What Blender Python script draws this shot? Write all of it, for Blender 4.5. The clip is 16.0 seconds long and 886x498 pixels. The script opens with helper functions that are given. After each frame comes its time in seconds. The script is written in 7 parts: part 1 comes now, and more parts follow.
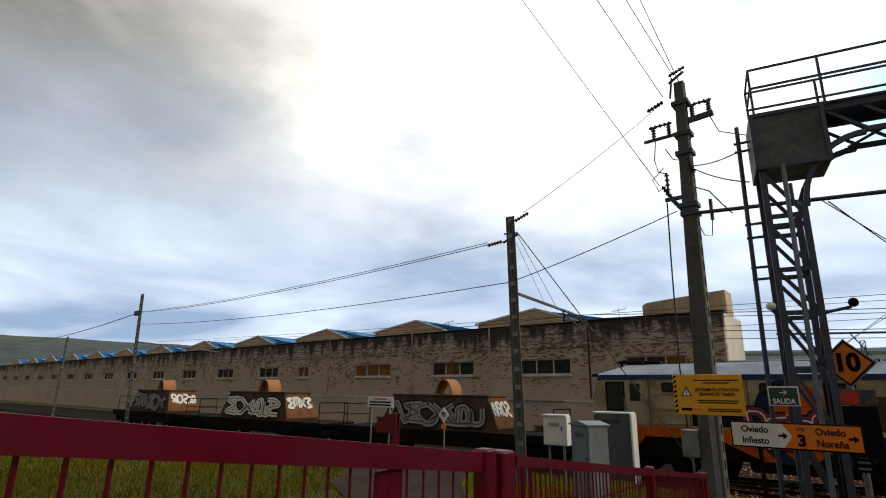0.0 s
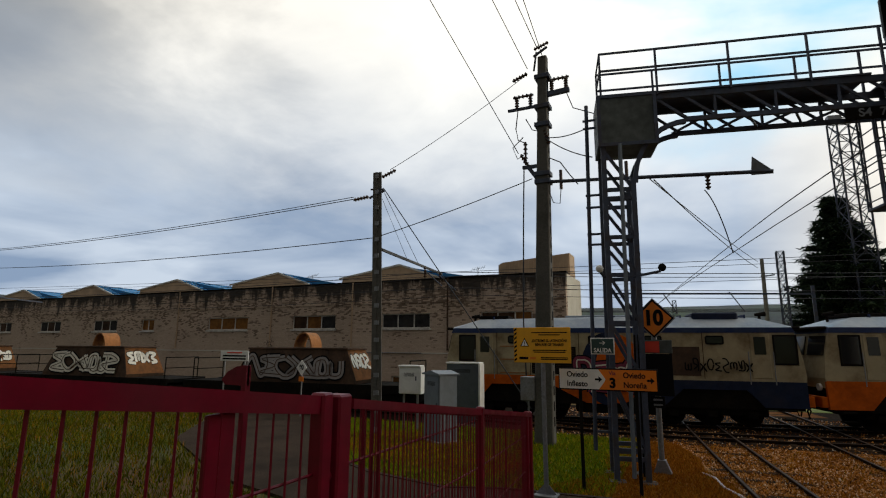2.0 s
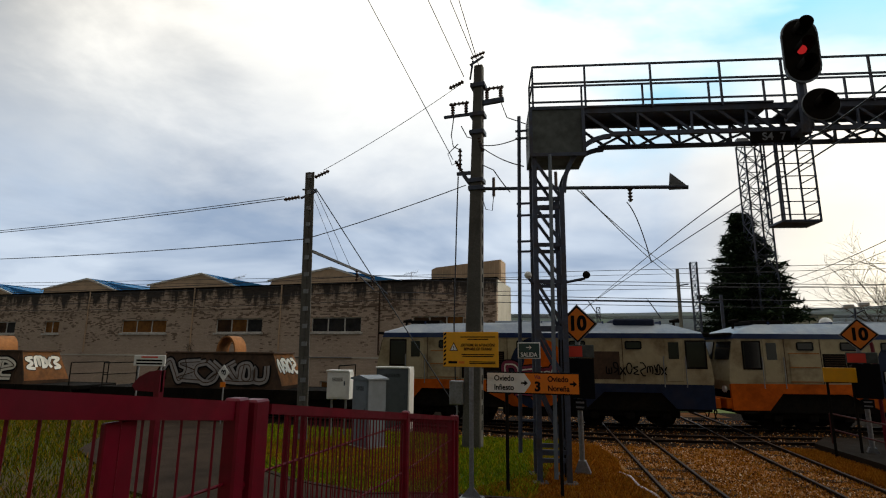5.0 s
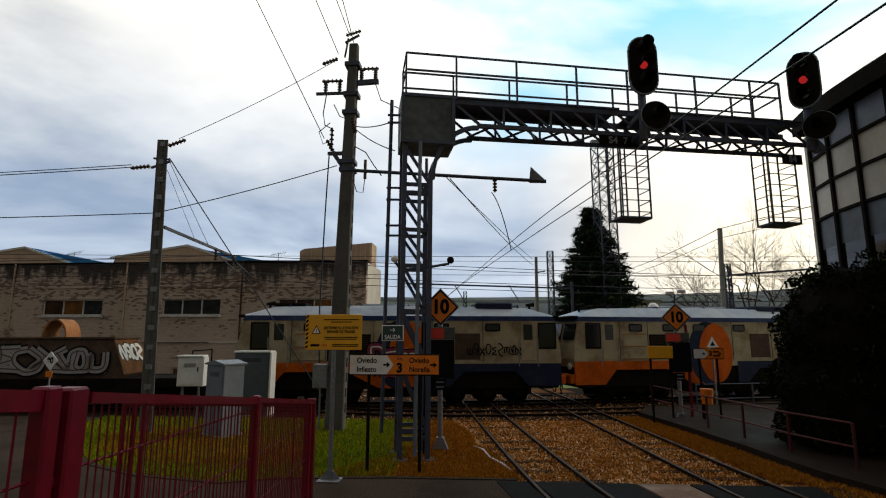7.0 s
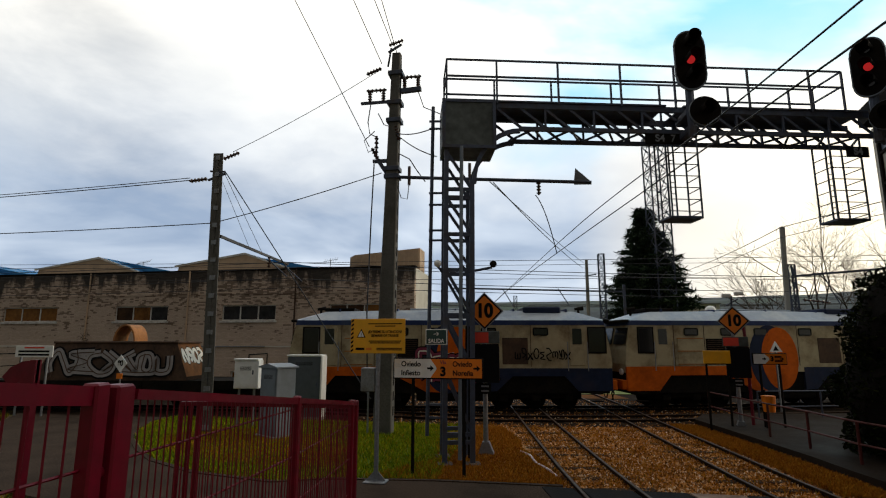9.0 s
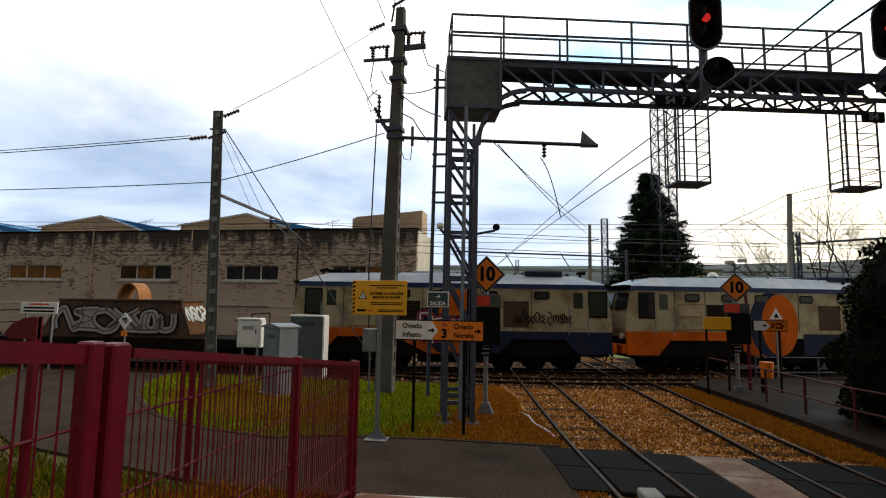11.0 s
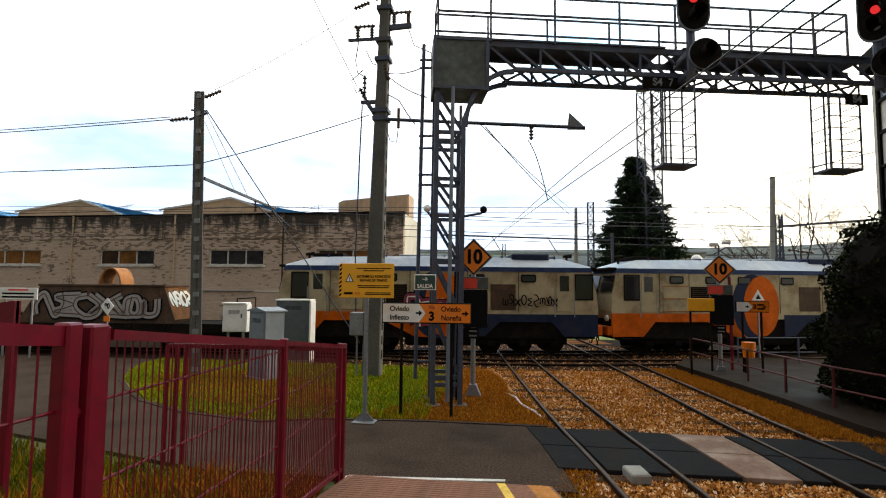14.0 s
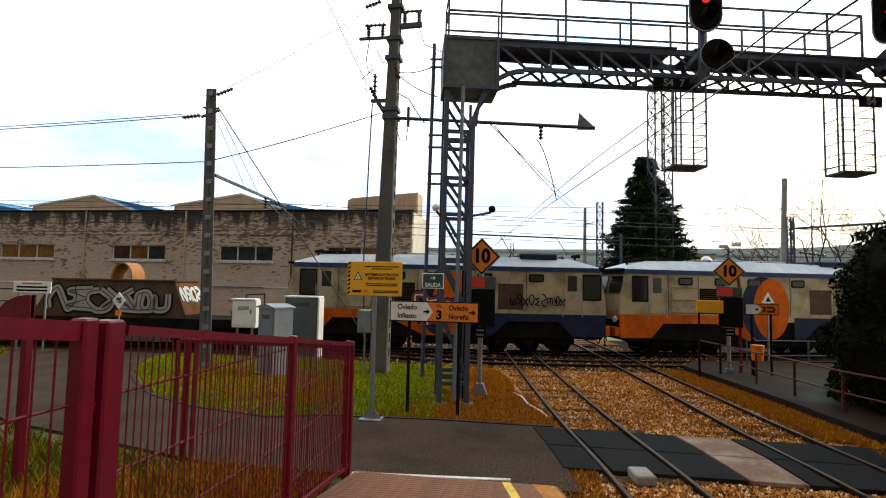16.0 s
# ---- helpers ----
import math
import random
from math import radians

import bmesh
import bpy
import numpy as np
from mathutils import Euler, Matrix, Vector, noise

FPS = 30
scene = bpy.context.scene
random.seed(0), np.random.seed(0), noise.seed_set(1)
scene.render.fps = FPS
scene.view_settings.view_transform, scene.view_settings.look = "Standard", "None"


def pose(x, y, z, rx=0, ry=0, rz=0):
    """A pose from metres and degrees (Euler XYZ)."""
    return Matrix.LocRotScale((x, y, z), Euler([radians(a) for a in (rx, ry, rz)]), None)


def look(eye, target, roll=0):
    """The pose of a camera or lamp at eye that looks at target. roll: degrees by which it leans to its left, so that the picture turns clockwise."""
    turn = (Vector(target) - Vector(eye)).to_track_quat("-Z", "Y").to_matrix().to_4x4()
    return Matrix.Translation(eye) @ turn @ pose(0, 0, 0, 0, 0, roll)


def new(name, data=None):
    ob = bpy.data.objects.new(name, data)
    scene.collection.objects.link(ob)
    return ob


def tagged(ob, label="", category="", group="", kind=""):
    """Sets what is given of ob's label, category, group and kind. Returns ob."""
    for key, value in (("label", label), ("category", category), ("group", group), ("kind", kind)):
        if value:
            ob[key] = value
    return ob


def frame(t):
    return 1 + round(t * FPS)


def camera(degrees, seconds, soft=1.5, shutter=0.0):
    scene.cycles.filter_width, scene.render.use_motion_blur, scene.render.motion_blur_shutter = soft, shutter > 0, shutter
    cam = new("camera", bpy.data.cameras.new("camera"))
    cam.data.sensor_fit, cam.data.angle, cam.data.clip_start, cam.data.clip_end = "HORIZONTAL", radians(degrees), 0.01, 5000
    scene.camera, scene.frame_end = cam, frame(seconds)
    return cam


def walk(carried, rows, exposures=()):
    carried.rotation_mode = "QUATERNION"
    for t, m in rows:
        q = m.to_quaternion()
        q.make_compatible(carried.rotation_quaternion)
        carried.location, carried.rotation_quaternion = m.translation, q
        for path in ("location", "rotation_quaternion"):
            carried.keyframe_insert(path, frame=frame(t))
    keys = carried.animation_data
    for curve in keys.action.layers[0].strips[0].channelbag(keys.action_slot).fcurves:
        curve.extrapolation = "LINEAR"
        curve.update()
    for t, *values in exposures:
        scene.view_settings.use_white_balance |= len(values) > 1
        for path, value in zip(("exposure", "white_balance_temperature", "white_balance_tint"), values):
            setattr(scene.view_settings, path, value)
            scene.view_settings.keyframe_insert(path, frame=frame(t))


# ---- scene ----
cam = camera(79.9, 16.0, soft=1.1)
# seconds, eye, target, roll
PATH = [
    (0, (-0.520, -0.060, 2.736), (-1.749, 1.428, 3.259), 0.8),
    (0.5, (-0.455, -0.083, 2.73), (-1.433, 1.586, 3.236), 2.4),
    (1, (-0.299, -0.13, 2.749), (-1.258, 1.553, 3.247), 4.7),
    (1.5, (-0.335, -0.008, 2.702), (-1.284, 1.714, 3.066), 1.4),
    (2, (-0.327, -0.104, 2.706), (-1.159, 1.678, 3.071), 0.4),
    (2.5, (-0.344, -0.127, 2.736), (-1.121, 1.677, 3.116), 1.0),
    (3, (-0.338, -0.119, 2.736), (-1.086, 1.697, 3.117), 0.7),
    (5.3, (-0.267, -0.057, 2.696), (-0.791, 1.835, 3.081), 0.4),
    (5.5, (-0.203, -0.047, 2.698), (-0.558, 1.884, 3.079), -0.5),
    (6, (-0.198, -0.017, 2.69), (-0.31, 1.947, 3.053), -0.9),
    (6.5, (-0.287, -0.006, 2.678), (-0.347, 1.964, 3.02), -2.1),
    (7, (-0.155, -0.084, 2.689), (-0.29, 1.885, 3.013), -0.0),
    (7.5, (-0.022, -0.139, 2.687), (-0.292, 1.813, 3.029), 1.5),
    (8, (-0.007, -0.143, 2.689), (-0.305, 1.803, 3.039), 0.2),
    (8.5, (0.03, -0.147, 2.673), (-0.285, 1.798, 3.016), -0.1),
    (9, (0.029, -0.118, 2.666), (-0.294, 1.826, 3.008), -0.0),
    (11.3, (0.011, 0.003, 2.67), (-0.318, 1.966, 2.864), 1.0),
    (11.5, (0.024, 0.018, 2.668), (-0.279, 1.985, 2.862), 0.7),
    (12, (0.024, 0.07, 2.656), (-0.188, 2.05, 2.839), 0.5),
    (12.5, (0.016, 0.045, 2.649), (-0.185, 2.028, 2.82), -0.0),
    (13, (0.01, 0.037, 2.647), (-0.231, 2.016, 2.808), 0.3),
    (13.5, (-0.006, 0.049, 2.644), (-0.276, 2.024, 2.796), 0.4),
    (14, (-0.007, 0.043, 2.638), (-0.292, 2.017, 2.783), 0.5),
    (14.5, (-0.006, 0.027, 2.644), (-0.316, 1.998, 2.782), 0.9),
    (15, (-0.016, 0.034, 2.641), (-0.34, 2.003, 2.776), 0.9),
    (15.5, (-0.007, 0.018, 2.642), (-0.326, 1.988, 2.774), 0.9),
    (16, (0.002, 0.0, 2.652), (-0.314, 1.97, 2.79), 1.2),
]
EXPOSURES = [(0.0, -2.2), (1.5, -2.7), (3.0, -2.57), (5.5, -2.55), (9.0, -2.5), (11.3, -1.9), (13.0, -1.46), (16.0, -1.3)]
walk(cam, [(t, look(eye, aim, roll)) for t, eye, aim, roll in PATH], EXPOSURES)

# ---- world and sun ----
SUN_AZ, SUN_EL = 74.0, 15.0  # degrees to the right of +y, and above the horizon


def tree_of(owner):
    owner.use_nodes = True
    nt = owner.node_tree
    nt.nodes.clear()
    return nt


def node(nt, kind, values=None, **props):
    n = nt.nodes.new(kind)
    for k, v in props.items():
        if k == "data_type":
            n.data_type = v
        elif k == "blend_type":
            n.blend_type = v
        elif k == "operation":
            n.operation = v
        elif k == "feature":
            n.feature = v
        elif k == "wave_type":
            n.wave_type = v
    for k, v in (values or {}).items():
        n.inputs[k].default_value = v
    return n


def ramp(nt, fac, stops):
    n = nt.nodes.new("ShaderNodeValToRGB")
    e = n.color_ramp.elements
    while len(e) < len(stops):
        e.new(0.5)
    for el, (p, c) in zip(e, stops):
        el.position = p
        el.color = (*c, 1) if len(c) == 3 else (c[0], c[0], c[0], 1)
    nt.links.new(fac, n.inputs[0])
    return n.outputs[0]


def mixed(nt, fac, a, b, mode="MIX"):
    n = node(nt, "ShaderNodeMix", data_type="RGBA", blend_type=mode)
    for sock, val in ((n.inputs[0], fac), (n.inputs[6], a), (n.inputs[7], b)):
        if isinstance(val, (int, float)):
            sock.default_value = val
        elif isinstance(val, tuple):
            sock.default_value = (*val, 1) if len(val) == 3 else val
        else:
            nt.links.new(val, sock)
    return n.outputs[2]


def maths(nt, op, a, b=0.0):
    n = node(nt, "ShaderNodeMath", operation=op)
    for sock, val in zip(n.inputs, (a, b)):
        if isinstance(val, (int, float)):
            sock.default_value = val
        else:
            nt.links.new(val, sock)
    return n.outputs[0]


def make_world():
    w = bpy.data.worlds.new("world")
    scene.world = w
    nt = tree_of(w)
    sky = nt.nodes.new("ShaderNodeTexSky")
    sky.sky_type = "NISHITA"
    sky.sun_disc = False
    sky.sun_elevation = radians(SUN_EL)
    sky.sun_rotation = radians(SUN_AZ)
    co = nt.nodes.new("ShaderNodeTexCoord")
    sep = nt.nodes.new("ShaderNodeSeparateXYZ")
    nt.links.new(co.outputs["Generated"], sep.inputs[0])
    x, y, z = sep.outputs
    # cloud layer seen in perspective: the direction divided by its height
    up = maths(nt, "ADD", maths(nt, "MAXIMUM", z, 0.0), 0.16)
    comb = nt.nodes.new("ShaderNodeCombineXYZ")
    nt.links.new(maths(nt, "DIVIDE", x, up), comb.inputs[0])
    nt.links.new(maths(nt, "DIVIDE", y, up), comb.inputs[1])
    big = node(nt, "ShaderNodeTexNoise", {"Scale": 0.75, "Detail": 7.0, "Roughness": 0.52, "Distortion": 0.35})
    fine = node(nt, "ShaderNodeTexNoise", {"Scale": 1.9, "Detail": 8.0, "Roughness": 0.55, "Distortion": 0.2})
    nt.links.new(comb.outputs[0], big.inputs["Vector"])
    nt.links.new(comb.outputs[0], fine.inputs["Vector"])
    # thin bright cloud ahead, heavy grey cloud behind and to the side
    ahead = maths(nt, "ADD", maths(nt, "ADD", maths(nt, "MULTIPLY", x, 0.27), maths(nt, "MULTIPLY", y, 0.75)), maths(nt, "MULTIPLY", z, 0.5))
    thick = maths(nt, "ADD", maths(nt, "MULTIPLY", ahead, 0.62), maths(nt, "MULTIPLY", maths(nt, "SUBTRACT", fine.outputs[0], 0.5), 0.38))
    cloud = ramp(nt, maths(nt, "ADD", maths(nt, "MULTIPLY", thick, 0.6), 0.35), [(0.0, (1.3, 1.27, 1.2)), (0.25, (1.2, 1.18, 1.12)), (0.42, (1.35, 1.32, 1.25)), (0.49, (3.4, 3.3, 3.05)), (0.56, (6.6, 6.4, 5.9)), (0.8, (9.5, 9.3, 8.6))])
    # gaps of blue, most of them high ahead and to the right
    part_sky = maths(nt, "ADD", maths(nt, "ADD", maths(nt, "MULTIPLY", x, 0.3), maths(nt, "MULTIPLY", y, 0.45)), maths(nt, "MULTIPLY", z, 0.62))
    gap = maths(nt, "ADD", big.outputs[0], maths(nt, "MULTIPLY", maths(nt, "SUBTRACT", part_sky, 0.62), 0.9))
    open_sky = ramp(nt, gap, [(0.54, (0.0,)), (0.67, (0.92,))])
    blue = mixed(nt, 1.0, sky.outputs[0], (0.12, 0.12, 0.12), "MULTIPLY")
    tinted = mixed(nt, 0.7, blue, (2.0, 6.6, 9.4))
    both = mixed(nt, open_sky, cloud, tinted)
    # low bluish bank over the hills
    low = ramp(nt, maths(nt, "ADD", z, maths(nt, "MULTIPLY", fine.outputs[0], 0.22)), [(0.32, (0.92,)), (0.66, (0.0,))])
    bluish = ramp(nt, big.outputs[0], [(0.4, (1.65, 2.3, 3.35)), (0.62, (3.9, 4.5, 5.3))])
    bank = mixed(nt, ramp(nt, x, [(0.08, (0.0,)), (0.42, (1.0,))]), bluish, (8.6, 7.6, 5.8))
    dimmed = mixed(nt, ramp(nt, maths(nt, "ADD", maths(nt, "MULTIPLY", y, 0.5), 0.5), [(0.3, (0.0,)), (0.6, (1.0,))]), (1.25, 1.25, 1.25), bank)
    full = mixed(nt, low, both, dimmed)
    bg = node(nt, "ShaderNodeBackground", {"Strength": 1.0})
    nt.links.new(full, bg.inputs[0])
    out = nt.nodes.new("ShaderNodeOutputWorld")
    nt.links.new(bg.outputs[0], out.inputs[0])


make_world()
sun_data = bpy.data.lights.new("sun", "SUN")
sun_data.energy, sun_data.angle, sun_data.color = 4.2, radians(6), (1.0, 0.85, 0.64)
sun = new("sun", sun_data)
a, e = radians(SUN_AZ), radians(SUN_EL)
sun.matrix_world = look((0, 0, 0), (-math.sin(a) * math.cos(e), -math.cos(a) * math.cos(e), -math.sin(e)))


# ---- materials ----
def material(name, colour, rough=0.6, metal=0.0, grain=0.25, scale=8.0, bump=0.2, dirt=None, dirt_scale=0.8, dirt_amount=0.5, vary=0.0, stretch=None, bump_scale=None, gloss=0.5):
    """A surface with grain at one scale, stains at another, and relief."""
    m = bpy.data.materials.new(name)
    nt = tree_of(m)
    bsdf = node(nt, "ShaderNodeBsdfPrincipled", {"Roughness": rough, "Metallic": metal, "Specular IOR Level": gloss})
    co = nt.nodes.new("ShaderNodeTexCoord")
    vec = co.outputs["Object"]
    if stretch:
        mp = node(nt, "ShaderNodeMapping", {"Scale": stretch})
        nt.links.new(vec, mp.inputs[0])
        vec = mp.outputs[0]
    n1 = node(nt, "ShaderNodeTexNoise", {"Scale": scale, "Detail": 6.0, "Roughness": 0.6})
    nt.links.new(vec, n1.inputs["Vector"])
    dark = tuple(c * (1 - grain) for c in colour)
    light = tuple(min(1, c * (1 + grain)) for c in colour)
    col = ramp(nt, n1.outputs[0], [(0.3, dark), (0.7, light)])
    n2 = node(nt, "ShaderNodeTexNoise", {"Scale": dirt_scale, "Detail": 7.0, "Roughness": 0.65})
    nt.links.new(vec, n2.inputs["Vector"])
    if dirt:
        fac = ramp(nt, n2.outputs[0], [(0.45, (0.0,)), (0.68, (dirt_amount,))])
        col = mixed(nt, fac, col, dirt)
    if vary:
        info = nt.nodes.new("ShaderNodeObjectInfo")
        hsv = node(nt, "ShaderNodeHueSaturation")
        v = maths(nt, "ADD", maths(nt, "MULTIPLY", info.outputs["Random"], vary * 2), 1 - vary)
        nt.links.new(v, hsv.inputs["Value"])
        nt.links.new(col, hsv.inputs["Color"])
        col = hsv.outputs[0]
    nt.links.new(col, bsdf.inputs["Base Color"])
    rr = ramp(nt, n2.outputs[0], [(0.35, (max(0.02, rough - 0.12),)), (0.7, (min(1, rough + 0.15),))])
    nt.links.new(rr, bsdf.inputs["Roughness"])
    if bump:
        src = n1
        if bump_scale:
            src = node(nt, "ShaderNodeTexNoise", {"Scale": bump_scale, "Detail": 5.0})
            nt.links.new(vec, src.inputs["Vector"])
        bp = node(nt, "ShaderNodeBump", {"Strength": bump, "Distance": 0.02})
        nt.links.new(src.outputs[0], bp.inputs["Height"])
        nt.links.new(bp.outputs[0], bsdf.inputs["Normal"])
    out = nt.nodes.new("ShaderNodeOutputMaterial")
    nt.links.new(bsdf.outputs[0], out.inputs[0])
    return m


def island_material(name, stops, rough=0.9):
    """Loose pieces joined in one mesh, each of its own shade."""
    m = bpy.data.materials.new(name)
    nt = tree_of(m)
    geo = nt.nodes.new("ShaderNodeNewGeometry")
    col = ramp(nt, geo.outputs["Random Per Island"], stops)
    bsdf = node(nt, "ShaderNodeBsdfPrincipled", {"Roughness": rough, "Specular IOR Level": 0.06})
    nt.links.new(col, bsdf.inputs["Base Color"])
    out = nt.nodes.new("ShaderNodeOutputMaterial")
    nt.links.new(bsdf.outputs[0], out.inputs[0])
    return m


def block_wall_material():
    """Old painted concrete blocks with flaked courses and black streaks that run down from the parapet."""
    m = bpy.data.materials.new("block_wall")
    nt = tree_of(m)
    co = nt.nodes.new("ShaderNodeTexCoord")
    sep = nt.nodes.new("ShaderNodeSeparateXYZ")
    nt.links.new(co.outputs["Object"], sep.inputs[0])
    comb = nt.nodes.new("ShaderNodeCombineXYZ")
    nt.links.new(maths(nt, "ADD", sep.outputs[0], sep.outputs[1]), comb.inputs[0])
    nt.links.new(sep.outputs[2], comb.inputs[1])
    br = nt.nodes.new("ShaderNodeTexBrick")
    for k, v in {"Scale": 1.0, "Mortar Size": 0.007, "Brick Width": 0.26, "Row Height": 0.085, "Mortar Smooth": 0.2, "Bias": -0.1}.items():
        br.inputs[k].default_value = v
    br.inputs["Color1"].default_value = (0.54, 0.42, 0.33, 1)
    br.inputs["Color2"].default_value = (0.64, 0.51, 0.41, 1)
    br.inputs["Mortar"].default_value = (0.42, 0.335, 0.27, 1)
    nt.links.new(comb.outputs[0], br.inputs["Vector"])
    # flaked blocks: noise that is wide along the courses
    mp = node(nt, "ShaderNodeMapping", {"Scale": (1.3, 4.5, 1.0)})
    nt.links.new(comb.outputs[0], mp.inputs[0])
    fl = node(nt, "ShaderNodeTexNoise", {"Scale": 0.42, "Detail": 4.0, "Roughness": 0.65})
    nt.links.new(comb.outputs[0], fl.inputs["Vector"])
    pick = nt.nodes.new("ShaderNodeTexBrick")
    for k, v in {"Scale": 1.0, "Mortar Size": 0.0, "Brick Width": 0.26, "Row Height": 0.085}.items():
        pick.inputs[k].default_value = v
    pick.inputs["Color1"].default_value = (0, 0, 0, 1)
    pick.inputs["Color2"].default_value = (1, 1, 1, 1)
    nt.links.new(comb.outputs[0], pick.inputs["Vector"])
    rag = node(nt, "ShaderNodeTexNoise", {"Scale": 1.0, "Detail": 4.0, "Roughness": 0.7})
    nt.links.new(mp.outputs[0], rag.inputs["Vector"])
    high = maths(nt, "MULTIPLY", maths(nt, "SUBTRACT", sep.outputs[2], 2.2), 0.055)
    chosen = maths(nt, "ADD", maths(nt, "MULTIPLY", pick.outputs[0], 0.42), maths(nt, "MULTIPLY", rag.outputs[0], 0.35))
    flake = ramp(nt, maths(nt, "ADD", maths(nt, "ADD", maths(nt, "MULTIPLY", fl.outputs[0], 0.6), high), chosen), [(0.90, (0.0,)), (0.96, (0.85,))])
    col = mixed(nt, flake, br.outputs[0], (0.15, 0.10, 0.07))
    # streaks
    mp2 = node(nt, "ShaderNodeMapping", {"Scale": (1.35, 0.22, 1.0)})
    nt.links.new(comb.outputs[0], mp2.inputs[0])
    st = node(nt, "ShaderNodeTexNoise", {"Scale": 1.0, "Detail": 6.0, "Roughness": 0.65})
    nt.links.new(mp2.outputs[0], st.inputs["Vector"])
    run = maths(nt, "MULTIPLY", maths(nt, "SUBTRACT", sep.outputs[2], 5.55), 0.17)
    streak = ramp(nt, maths(nt, "ADD", st.outputs[0], run), [(0.57, (0.0,)), (0.70, (0.95,))])
    col = mixed(nt, streak, col, (0.035, 0.03, 0.027))
    big = node(nt, "ShaderNodeTexNoise", {"Scale": 0.35, "Detail": 5.0})
    nt.links.new(comb.outputs[0], big.inputs["Vector"])
    col = mixed(nt, 1.0, col, ramp(nt, big.outputs[0], [(0.3, (0.84, 0.82, 0.80)), (0.7, (1.0, 0.98, 0.96))]), "MULTIPLY")
    bsdf = node(nt, "ShaderNodeBsdfPrincipled", {"Roughness": 0.9})
    nt.links.new(col, bsdf.inputs["Base Color"])
    bp = node(nt, "ShaderNodeBump", {"Strength": 0.6, "Distance": 0.02})
    nt.links.new(maths(nt, "SUBTRACT", br.outputs["Fac"], flake), bp.inputs["Height"])
    bp.invert = True
    nt.links.new(bp.outputs[0], bsdf.inputs["Normal"])
    out = nt.nodes.new("ShaderNodeOutputMaterial")
    nt.links.new(bsdf.outputs[0], out.inputs[0])
    return m


def ground_material():
    """Rough grass with bare earth and rust-brown dead growth."""
    m = bpy.data.materials.new("rough_ground")
    nt = tree_of(m)
    co = nt.nodes.new("ShaderNodeTexCoord")
    n1 = node(nt, "ShaderNodeTexNoise", {"Scale": 0.22, "Detail": 8.0, "Roughness": 0.65})
    n2 = node(nt, "ShaderNodeTexNoise", {"Scale": 9.0, "Detail": 6.0, "Roughness": 0.7})
    for n in (n1, n2):
        nt.links.new(co.outputs["Object"], n.inputs["Vector"])
    green = ramp(nt, n2.outputs[0], [(0.3, (0.02, 0.03, 0.003)), (0.7, (0.09, 0.11, 0.01))])
    brown = ramp(nt, n2.outputs[0], [(0.3, (0.05, 0.024, 0.006)), (0.7, (0.16, 0.075, 0.016))])
    col = mixed(nt, ramp(nt, n1.outputs[0], [(0.46, (0.0,)), (0.62, (1.0,))]), green, brown)
    bsdf = node(nt, "ShaderNodeBsdfPrincipled", {"Roughness": 0.95})
    nt.links.new(col, bsdf.inputs["Base Color"])
    bp = node(nt, "ShaderNodeBump", {"Strength": 0.8, "Distance": 0.05})
    nt.links.new(n2.outputs[0], bp.inputs["Height"])
    nt.links.new(bp.outputs[0], bsdf.inputs["Normal"])
    out = nt.nodes.new("ShaderNodeOutputMaterial")
    nt.links.new(bsdf.outputs[0], out.inputs[0])
    return m


def glass_material(name, tint=(0.6, 0.68, 0.7), rough=0.05):
    m = bpy.data.materials.new(name)
    nt = tree_of(m)
    bsdf = node(nt, "ShaderNodeBsdfPrincipled", {"Roughness": rough, "Base Color": (*tint, 1), "Transmission Weight": 0.0, "IOR": 1.5})
    n = node(nt, "ShaderNodeTexNoise", {"Scale": 1.2, "Detail": 3.0})
    co = nt.nodes.new("ShaderNodeTexCoord")
    nt.links.new(co.outputs["Object"], n.inputs["Vector"])
    col = ramp(nt, n.outputs[0], [(0.35, tuple(c * 0.6 for c in tint)), (0.7, tint)])
    nt.links.new(col, bsdf.inputs["Base Color"])
    out = nt.nodes.new("ShaderNodeOutputMaterial")
    nt.links.new(bsdf.outputs[0], out.inputs[0])
    return m


def glow_material(name, colour, strength):
    m = bpy.data.materials.new(name)
    nt = tree_of(m)
    em = node(nt, "ShaderNodeEmission", {"Color": (*colour, 1), "Strength": strength})
    out = nt.nodes.new("ShaderNodeOutputMaterial")
    nt.links.new(em.outputs[0], out.inputs[0])
    return m


